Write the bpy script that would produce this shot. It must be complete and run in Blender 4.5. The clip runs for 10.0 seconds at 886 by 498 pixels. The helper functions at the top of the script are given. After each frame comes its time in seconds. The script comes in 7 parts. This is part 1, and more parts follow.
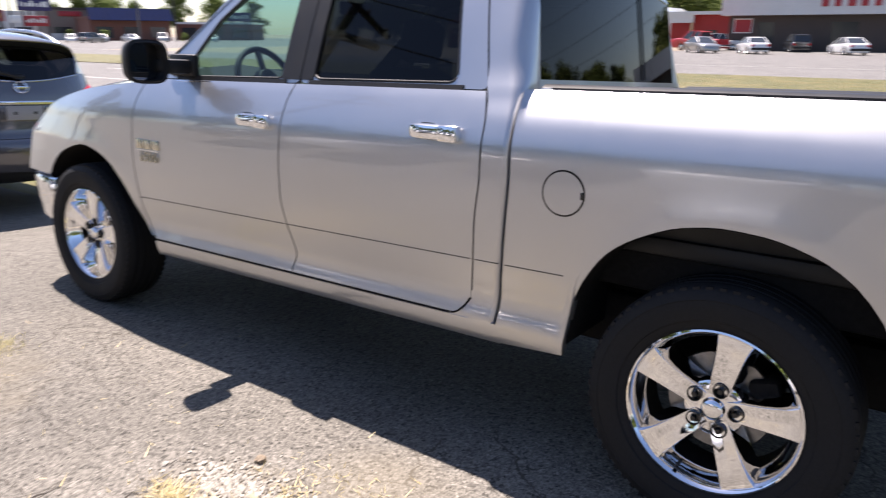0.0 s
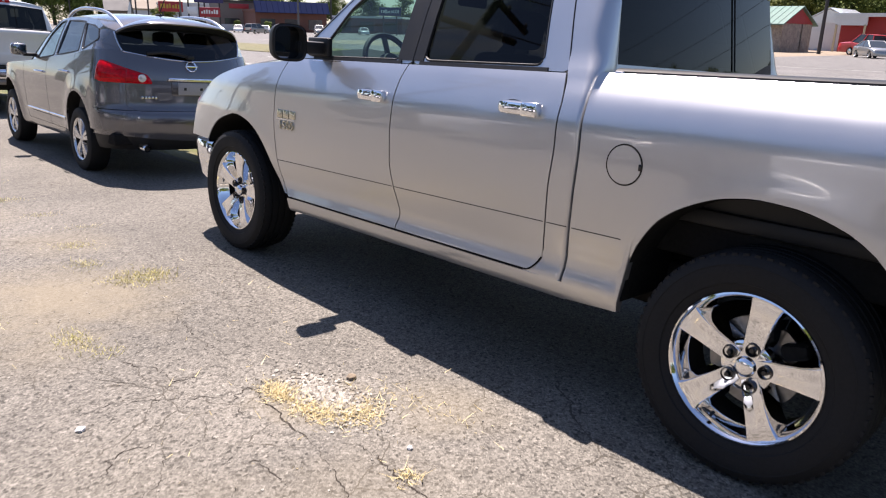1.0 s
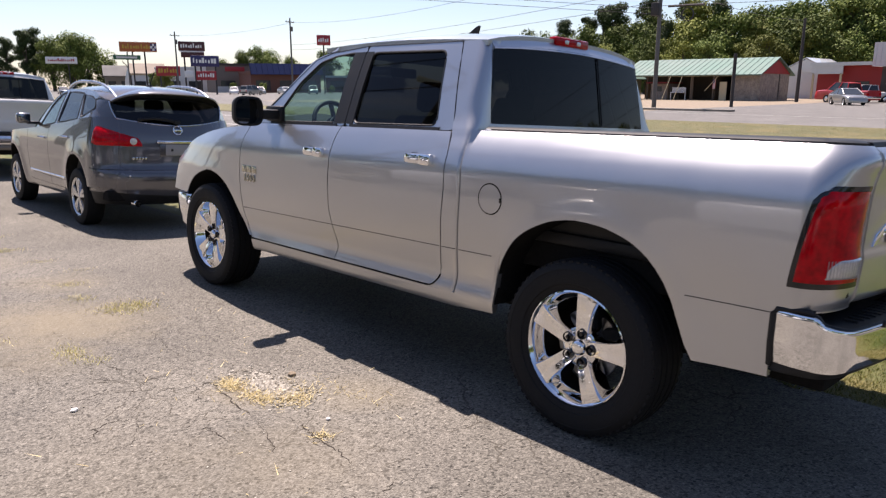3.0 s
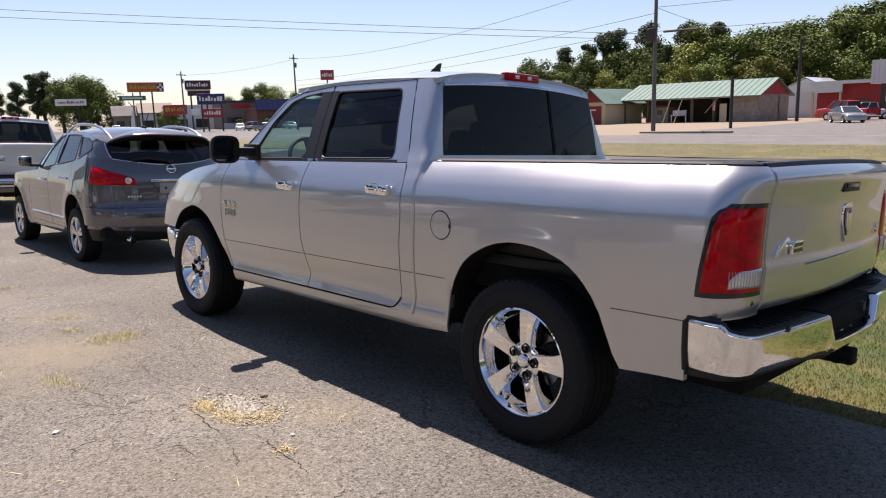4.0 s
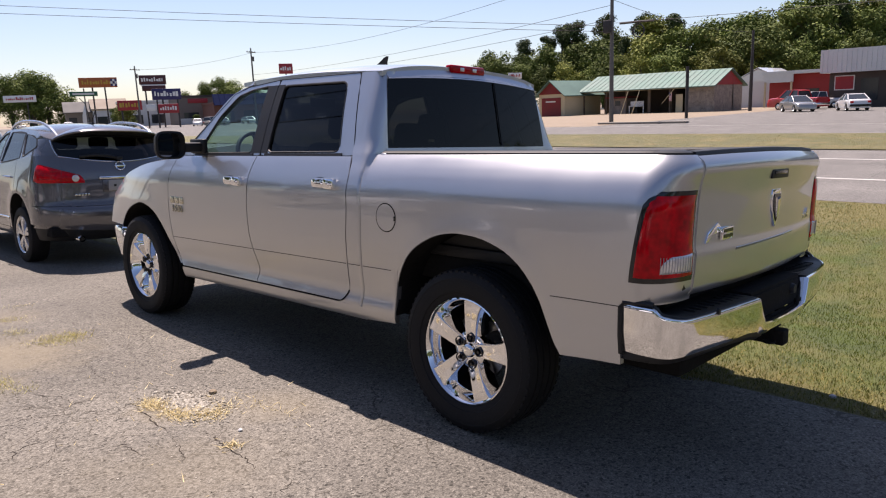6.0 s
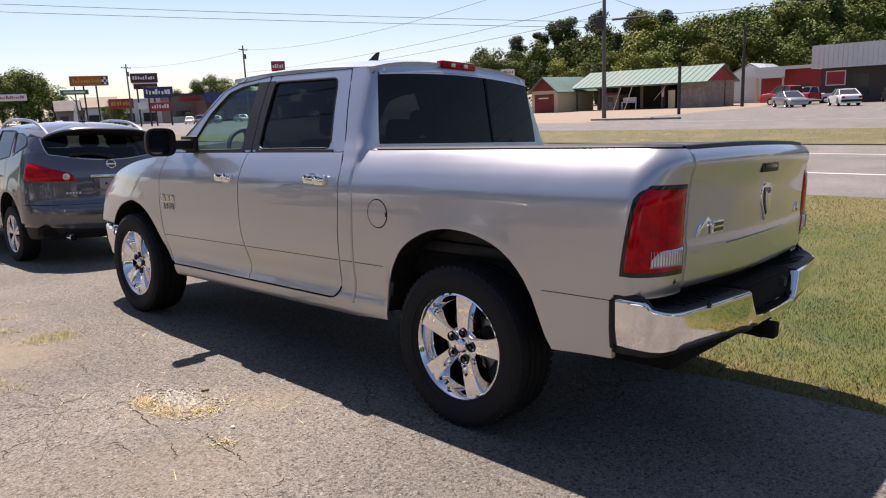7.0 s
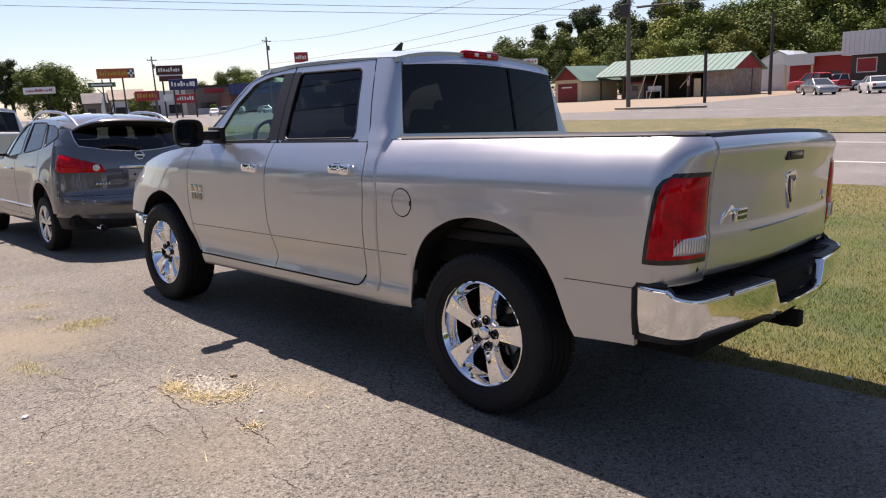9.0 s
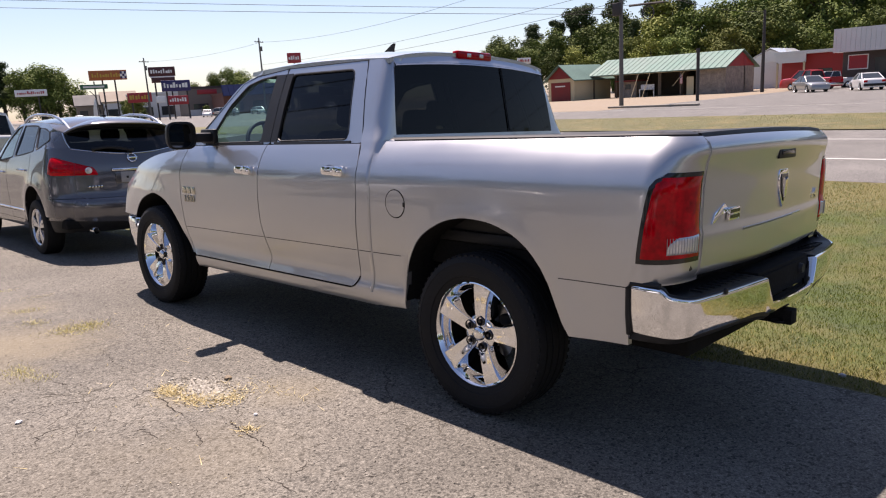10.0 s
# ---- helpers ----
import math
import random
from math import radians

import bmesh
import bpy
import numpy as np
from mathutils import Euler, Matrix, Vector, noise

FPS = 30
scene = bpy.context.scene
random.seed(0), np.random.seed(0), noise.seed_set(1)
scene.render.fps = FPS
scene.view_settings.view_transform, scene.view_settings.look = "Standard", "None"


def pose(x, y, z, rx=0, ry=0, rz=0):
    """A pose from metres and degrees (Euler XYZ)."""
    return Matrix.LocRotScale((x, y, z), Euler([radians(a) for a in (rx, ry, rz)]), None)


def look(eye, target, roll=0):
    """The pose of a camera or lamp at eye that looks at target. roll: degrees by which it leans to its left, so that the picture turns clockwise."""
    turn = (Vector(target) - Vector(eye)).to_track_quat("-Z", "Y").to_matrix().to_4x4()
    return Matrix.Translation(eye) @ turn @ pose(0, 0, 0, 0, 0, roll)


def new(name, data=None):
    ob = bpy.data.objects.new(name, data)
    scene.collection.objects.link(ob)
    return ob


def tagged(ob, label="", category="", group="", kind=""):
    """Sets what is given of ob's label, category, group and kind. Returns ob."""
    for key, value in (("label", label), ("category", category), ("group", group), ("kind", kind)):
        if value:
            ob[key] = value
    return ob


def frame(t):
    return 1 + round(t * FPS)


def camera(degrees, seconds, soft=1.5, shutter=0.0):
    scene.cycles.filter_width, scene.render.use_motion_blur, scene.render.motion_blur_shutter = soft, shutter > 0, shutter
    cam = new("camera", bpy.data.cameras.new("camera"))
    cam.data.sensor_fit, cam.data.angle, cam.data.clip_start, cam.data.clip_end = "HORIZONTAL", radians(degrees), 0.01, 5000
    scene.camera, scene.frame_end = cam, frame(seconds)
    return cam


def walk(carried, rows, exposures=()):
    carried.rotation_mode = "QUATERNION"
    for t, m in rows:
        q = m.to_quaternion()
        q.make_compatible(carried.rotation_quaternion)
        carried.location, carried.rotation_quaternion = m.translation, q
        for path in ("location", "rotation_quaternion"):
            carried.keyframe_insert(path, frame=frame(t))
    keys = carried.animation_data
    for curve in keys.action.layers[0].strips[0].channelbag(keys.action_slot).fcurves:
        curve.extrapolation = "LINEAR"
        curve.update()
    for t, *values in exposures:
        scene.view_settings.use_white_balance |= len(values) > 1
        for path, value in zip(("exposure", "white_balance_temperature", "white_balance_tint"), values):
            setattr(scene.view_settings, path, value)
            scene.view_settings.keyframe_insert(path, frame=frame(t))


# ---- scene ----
# The lot where the vehicles stand falls towards the road by TILT degrees.
TILT = 3.4
LOT = pose(0, 0, 0, 0, TILT, 0)
cam = camera(64.0, 10.0, soft=1.15, shutter=0.4)
PATH = [
    (0, (-3.145, -0.45, 1.416), (-1.547, 0.649, 0.93), 2.2),
    (0.5, (-3.169, -0.668, 1.396), (-1.767, 0.667, 0.896), 3.0),
    (1, (-3.331, -0.876, 1.369), (-1.971, 0.498, 0.856), 3.9),
    (1.5, (-3.407, -1.066, 1.397), (-2.068, 0.322, 0.87), 4.4),
    (2, (-3.428, -1.333, 1.402), (-2.115, 0.081, 0.877), 4.2),
    (2.5, (-3.486, -1.57, 1.417), (-2.198, -0.121, 0.924), 3.5),
    (3, (-3.606, -1.774, 1.427), (-2.224, -0.376, 1.06), 2.5),
    (4.5, (-3.564, -2.231, 1.458), (-2.195, -0.801, 1.173), 0.4),
    (5, (-3.558, -2.235, 1.459), (-2.17, -0.824, 1.171), 0.4),
    (5.5, (-3.544, -2.24, 1.456), (-2.121, -0.867, 1.161), 0.4),
    (7, (-3.525, -2.254, 1.442), (-2.073, -0.915, 1.128), -0.2),
    (7.5, (-3.543, -2.258, 1.446), (-2.109, -0.903, 1.122), -0.3),
    (8, (-3.56, -2.264, 1.444), (-2.142, -0.893, 1.113), -0.1),
    (8.5, (-3.562, -2.273, 1.442), (-2.159, -0.889, 1.1), -0.3),
    (9, (-3.559, -2.279, 1.438), (-2.154, -0.897, 1.098), -0.5),
    (9.5, (-3.554, -2.281, 1.442), (-2.142, -0.906, 1.101), -0.7),
    (10, (-3.554, -2.28, 1.444), (-2.139, -0.909, 1.103), -0.9),
]
walk(cam, [(t, LOT @ look(eye, target, roll)) for t, eye, target, roll in PATH],
     [(0.0, 1.55, 6650, 21), (1.0, 1.40, 6650, 21), (2.5, 1.17, 6650, 20), (3.2, 1.06, 6850, 23), (4.3, 0.98, 6850, 23), (6.0, 0.97, 6900, 24), (7.5, 1.03, 6950, 24), (10.0, 1.04, 6950, 24)])

# ---- world, sun ----
SUN_WAY = (LOT.to_3x3() @ Vector((0.15, 0.45, 1.0))).normalized()
world = bpy.data.worlds.new("sky")
scene.world = world
world.use_nodes = True
wn = world.node_tree
sky = wn.nodes.new("ShaderNodeTexSky")
sky.sky_type = "NISHITA"
sky.sun_disc = False
sky.sun_elevation = math.asin(SUN_WAY.z)
sky.sun_rotation = math.atan2(SUN_WAY.x, SUN_WAY.y)
sky.air_density, sky.dust_density, sky.ozone_density = 1.0, 0.55, 3.4
wn.links.new(sky.outputs["Color"], wn.nodes["Background"].inputs["Color"])
wn.nodes["Background"].inputs["Strength"].default_value = 0.072
sun = new("sun", bpy.data.lights.new("sun", "SUN"))
sun.data.energy, sun.data.angle, sun.data.color = 5.0, radians(0.53), (1.0, 0.95, 0.88)
sun.matrix_world = look(SUN_WAY * 50, (0, 0, 0))


# ---- materials ----
def material(name, colour, rough=0.5, metal=0.0, vary=0.15, scale=8.0, fine=60.0, bump=0.0, spread=0.0, coat=0.0, spec=0.5):
    """Principled surface with variation at two scales, a fine relief and, if spread, a change from piece to piece."""
    m = bpy.data.materials.new(name)
    m.use_nodes = True
    nt = m.node_tree
    b = nt.nodes["Principled BSDF"]
    co = nt.nodes.new("ShaderNodeTexCoord")
    n1, n2 = nt.nodes.new("ShaderNodeTexNoise"), nt.nodes.new("ShaderNodeTexNoise")
    n1.inputs["Scale"].default_value, n1.inputs["Detail"].default_value = scale, 4
    n2.inputs["Scale"].default_value, n2.inputs["Detail"].default_value = fine, 3
    for n in (n1, n2):
        nt.links.new(co.outputs["Object"], n.inputs["Vector"])
    add = nt.nodes.new("ShaderNodeMath")
    add.operation = "ADD"
    nt.links.new(n1.outputs["Fac"], add.inputs[0])
    nt.links.new(n2.outputs["Fac"], add.inputs[1])
    ramp = nt.nodes.new("ShaderNodeMapRange")
    ramp.inputs["From Min"].default_value, ramp.inputs["From Max"].default_value = 0.6, 1.4
    ramp.inputs["To Min"].default_value, ramp.inputs["To Max"].default_value = 1 - vary, 1 + vary
    nt.links.new(add.outputs[0], ramp.inputs["Value"])
    last = ramp.outputs[0]
    if spread:
        info, mr, mul = nt.nodes.new("ShaderNodeObjectInfo"), nt.nodes.new("ShaderNodeMapRange"), nt.nodes.new("ShaderNodeMath")
        mr.inputs["To Min"].default_value, mr.inputs["To Max"].default_value = 1 - spread, 1 + spread
        mul.operation = "MULTIPLY"
        nt.links.new(info.outputs["Random"], mr.inputs["Value"])
        nt.links.new(mr.outputs[0], mul.inputs[0])
        nt.links.new(last, mul.inputs[1])
        last = mul.outputs[0]
    mix = nt.nodes.new("ShaderNodeVectorMath")
    mix.operation = "SCALE"
    mix.inputs[0].default_value = colour
    nt.links.new(last, mix.inputs["Scale"])
    nt.links.new(mix.outputs[0], b.inputs["Base Color"])
    rr = nt.nodes.new("ShaderNodeMapRange")
    rr.inputs["To Min"].default_value, rr.inputs["To Max"].default_value = max(0.0, rough - 0.25 * rough), min(1.0, rough + 0.25 * rough)
    nt.links.new(n1.outputs["Fac"], rr.inputs["Value"])
    nt.links.new(rr.outputs[0], b.inputs["Roughness"])
    b.inputs["Metallic"].default_value = metal
    b.inputs["Coat Weight"].default_value = coat
    b.inputs["Coat Roughness"].default_value = 0.02
    b.inputs["Coat IOR"].default_value = 1.6
    b.inputs["Specular IOR Level"].default_value = spec
    if bump:
        bp = nt.nodes.new("ShaderNodeBump")
        bp.inputs["Strength"].default_value, bp.inputs["Distance"].default_value = 1.0, bump
        nt.links.new(n2.outputs["Fac"], bp.inputs["Height"])
        nt.links.new(bp.outputs[0], b.inputs["Normal"])
    return m


def glass(name, tint, rough=0.0, face=0.042):
    """Window glass as a thin sheet: it lets its tint through and mirrors by its angle."""
    m = bpy.data.materials.new(name)
    m.use_nodes = True
    nt = m.node_tree
    nt.nodes.remove(nt.nodes["Principled BSDF"])
    out = nt.nodes["Material Output"]
    tr, gl, mx, lw = (nt.nodes.new(k) for k in ("ShaderNodeBsdfTransparent", "ShaderNodeBsdfGlossy", "ShaderNodeMixShader", "ShaderNodeLayerWeight"))
    tr.inputs["Color"].default_value = (*tint, 1)
    gl.inputs["Roughness"].default_value = rough
    lw.inputs["Blend"].default_value = 0.5
    po, mr = nt.nodes.new("ShaderNodeMath"), nt.nodes.new("ShaderNodeMapRange")
    po.operation = "POWER"
    po.inputs[1].default_value = 5.0
    mr.inputs["To Min"].default_value, mr.inputs["To Max"].default_value = face, 1.0
    nt.links.new(lw.outputs["Facing"], po.inputs[0])
    nt.links.new(po.outputs[0], mr.inputs["Value"])
    nt.links.new(mr.outputs[0], mx.inputs[0])
    nt.links.new(tr.outputs[0], mx.inputs[1])
    nt.links.new(gl.outputs[0], mx.inputs[2])
    nt.links.new(mx.outputs[0], out.inputs["Surface"])
    return m


SILVER = material("silver_paint", (0.47, 0.472, 0.48), 0.34, 0.85, 0.03, 2.0, 900.0, 0.0, coat=1.0)
CHROME = material("chrome", (0.82, 0.82, 0.83), 0.04, 1.0, 0.03, 6.0, 40.0)
RUBBER = material("tyre_rubber", (0.012, 0.012, 0.0125), 0.7, 0.0, 0.3, 9.0, 120.0, 0.0004, spec=0.2)
BLACK = material("black_plastic", (0.014, 0.014, 0.0145), 0.5, 0.0, 0.2, 10.0, 300.0, 0.0003, spec=0.3)
GLOSSBLACK = material("gloss_black", (0.012, 0.012, 0.013), 0.12, 0.0, 0.1)
UNDER = material("underbody_dark", (0.012, 0.0115, 0.011), 0.9, 0.0, 0.4, 6.0, 50.0, 0.002, spec=0.1)
PLATEGREY = material("grey_plate_plastic", (0.30, 0.29, 0.29), 0.5, 0.0, 0.1)
REDLENS = material("red_lens", (0.44, 0.001, 0.006), 0.06, 0.0, 0.5, 13.0, 40.0, spec=0.22)
CLEARLENS = material("clear_lens", (0.68, 0.65, 0.63), 0.12, 0.4, 0.15, 60.0, 200.0, coat=1.0)
DEEPRED = material("dark_red_lens", (0.27, 0.003, 0.009), 0.08, 0.0, 0.35, 16.0, 40.0, spec=0.45)
BADGE = material("satin_badge_metal", (0.55, 0.52, 0.42), 0.25, 0.9, 0.1)
MIRROR = material("mirror_glass", (0.25, 0.26, 0.27), 0.01, 1.0, 0.0)
BRAKE = material("brake_steel", (0.25, 0.24, 0.23), 0.4, 0.9, 0.2)
GLASS_CLEAR = glass("window_glass", (0.50, 0.66, 0.64))
GLASS_DARK = glass("tinted_glass", (0.030, 0.029, 0.033), 0.02, 0.024)
GLASS_PRIVACY = glass("privacy_glass", (0.11, 0.11, 0.118), 0.0, 0.04)
GREY = material("interior_grey", (0.0504, 0.0493, 0.0476), 0.8, 0.0, 0.15, 20.0, 200.0, 0.0005)
STEELGREY = material("grey_metal_paint", (0.098, 0.094, 0.100), 0.25, 0.45, 0.04, 2.0, 900.0, coat=1.0)
WHITE = material("white_paint", (0.6084, 0.6084, 0.6006), 0.3, 0.0, 0.03, 3.0, 30.0, coat=0.8)
RED = material("red_paint", (0.36, 0.015, 0.02), 0.4, 0.0, 0.12, 2.0, 20.0, coat=0.4)


def curve(xs, ys):
    """A smooth monotone curve through the given stations."""
    xs, ys = np.array(xs, float), np.array(ys, float)
    h, d = np.diff(xs), np.diff(ys) / np.diff(xs)
    m = np.zeros(len(xs))
    m[0], m[-1] = d[0], d[-1]
    for i in range(1, len(xs) - 1):
        m[i] = 0 if d[i - 1] * d[i] <= 0 else 2 * d[i - 1] * d[i] / (d[i - 1] + d[i])

    def f(x):
        x = np.clip(x, xs[0], xs[-1])
        i = np.clip(np.searchsorted(xs, x) - 1, 0, len(xs) - 2)
        t = (x - xs[i]) / h[i]
        return (1 + 2 * t) * (1 - t) ** 2 * ys[i] + t * (1 - t) ** 2 * h[i] * m[i] + t * t * (3 - 2 * t) * ys[i + 1] + t * t * (t - 1) * h[i] * m[i + 1]
    return f


# ---- mesh helpers ----
def finish(bm, name, mat, smooth=35.0):
    me = bpy.data.meshes.new(name)
    bm.to_mesh(me)
    bm.free()
    if mat:
        me.materials.append(mat)
    if smooth:
        me.shade_smooth()
        me.set_sharp_from_angle(angle=radians(smooth))
    return me


def part(name, bm, mat, parent, label="", m=None, smooth=35.0):
    me = bm if isinstance(bm, bpy.types.Mesh) else finish(bm, name, mat, smooth)
    ob = new(name, me)
    ob.parent = parent
    if m is not None:
        ob.matrix_local = m
    if label:
        tagged(ob, label)
    return ob


def thing(name, m, label, category, group="", kind="", bm=None, mat=None, smooth=35.0):
    ob = new(name, finish(bm, name, mat, smooth) if bm is not None else None)
    ob.matrix_world = m
    return tagged(ob, label, category, group, kind)


def quads(bm, P, wrap_i=False, wrap_j=False):
    """A net of quads through the points P[i][j]; returns the vertices."""
    n, k = len(P), len(P[0])
    V = [[bm.verts.new(p) for p in row] for row in P]
    for i in range(n if wrap_i else n - 1):
        for j in range(k if wrap_j else k - 1):
            a, b, c, d = V[i][j], V[(i + 1) % n][j], V[(i + 1) % n][(j + 1) % k], V[i][(j + 1) % k]
            ids = []
            for v in (a, b, c, d):
                if v not in ids:
                    ids.append(v)
            if len(ids) > 2:
                bm.faces.new(ids)
    return V


def panel(P, inward, bm=None):
    """A sheet through P[i][j] with its borders turned inward, so that it has thickness."""
    bm = bm or bmesh.new()
    V = quads(bm, P)
    ring = [r[0] for r in V] + V[-1][1:] + [r[-1] for r in V[-2::-1]] + V[0][-2:0:-1]
    back = [bm.verts.new(v.co + Vector(inward)) for v in ring]
    for i in range(len(ring)):
        j = (i + 1) % len(ring)
        bm.faces.new((ring[i], back[i], back[j], ring[j]))
    return bm


def box(bm, lo, hi, bevel=0.0, m=None, seg=2):
    g = bmesh.ops.create_cube(bm, size=1.0)["verts"]
    for v in g:
        v.co = Vector([lo[i] + (v.co[i] + 0.5) * (hi[i] - lo[i]) for i in range(3)])
    if bevel:
        es = list({e for v in g for e in v.link_edges})
        g = bmesh.ops.bevel(bm, geom=es, offset=bevel, segments=seg, affect="EDGES", profile=0.5)["verts"]
    if m is not None:
        bmesh.ops.transform(bm, matrix=m, verts=list(g))
    return bm


def boxed(lo, hi, bevel=0.0, m=None, seg=2):
    return box(bmesh.new(), lo, hi, bevel, m, seg)


def lathe(profile, n=48, axis="x", bm=None, m=None):
    """Turn a profile of (along, radius) round an axis."""
    bm = bm or bmesh.new()
    P = []
    for i in range(n):
        a = 2 * math.pi * i / n
        row = []
        for s, r in profile:
            c, d = r * math.cos(a), r * math.sin(a)
            v = Vector({"x": (s, c, d), "y": (d, s, c), "z": (c, d, s)}[axis])
            row.append(m @ v if m is not None else v)
        P.append(row)
    quads(bm, P, wrap_i=True)
    return bm


def prism(bm, outline, depth, m=None, bevel=0.0):
    """An outline in x, y pulled up by depth."""
    lo = [bm.verts.new((x, y, 0)) for x, y in outline]
    hi = [bm.verts.new((x, y, depth)) for x, y in outline]
    n = len(lo)
    fs = [bm.faces.new(lo[::-1]), bm.faces.new(hi)] + [bm.faces.new((lo[i], lo[(i + 1) % n], hi[(i + 1) % n], hi[i])) for i in range(n)]
    vs = lo + hi
    if bevel:
        es = list({e for e in fs[1].edges})
        vs = list({v for f in fs for v in f.verts} | set(bmesh.ops.bevel(bm, geom=es, offset=bevel, segments=2, affect="EDGES", profile=0.5)["verts"]))
        vs = [v for v in vs if v.is_valid]
    if m is not None:
        bmesh.ops.transform(bm, matrix=m, verts=vs)
    return bm


def tube(points, radius, n=8, closed=False, bm=None, taper=None):
    """A round bar along points."""
    bm = bm or bmesh.new()
    pts = [Vector(p) for p in points]
    P = []
    for i, p in enumerate(pts):
        a = pts[i - 1] if (i or closed) else p
        b = pts[(i + 1) % len(pts)] if (i + 1 < len(pts) or closed) else p
        d = (b - a).normalized()
        u = d.cross(Vector((0, 0, 1)) if abs(d.z) < 0.9 else Vector((1, 0, 0))).normalized()
        w = d.cross(u)
        r = radius if taper is None else radius * taper[i]
        P.append([p + r * (math.cos(2 * math.pi * k / n) * u + math.sin(2 * math.pi * k / n) * w) for k in range(n)])
    V = quads(bm, P, wrap_i=closed, wrap_j=True)
    if not closed:
        bm.faces.new(V[0][::-1])
        bm.faces.new(V[-1])
    return bm


def flip(bm):
    """The mirror image across x = 0."""
    for v in bm.verts:
        v.co.x = -v.co.x
    bmesh.ops.reverse_faces(bm, faces=bm.faces[:])
    return bm


def letters(text, size, depth, mat, parent, m, name="lettering", label="", spacing=1.0, shear=0.0):
    """Raised lettering, standing in x, z when m is plain, as a mesh part."""
    c = bpy.data.curves.new(name, "FONT")
    c.body, c.size, c.extrude, c.align_x, c.space_character, c.shear, c.resolution_u = text, size, depth, "CENTER", spacing, shear, 2
    ob = new(name, c)
    me = bpy.data.meshes.new_from_object(ob.evaluated_get(bpy.context.evaluated_depsgraph_get()))
    bpy.data.objects.remove(ob)
    me.materials.clear()
    me.materials.append(mat)
    o = new(name, me)
    o.parent = parent
    o.matrix_local = m @ pose(0, 0, 0, 90, 0, 0)
    if label:
        tagged(o, label)
    return o

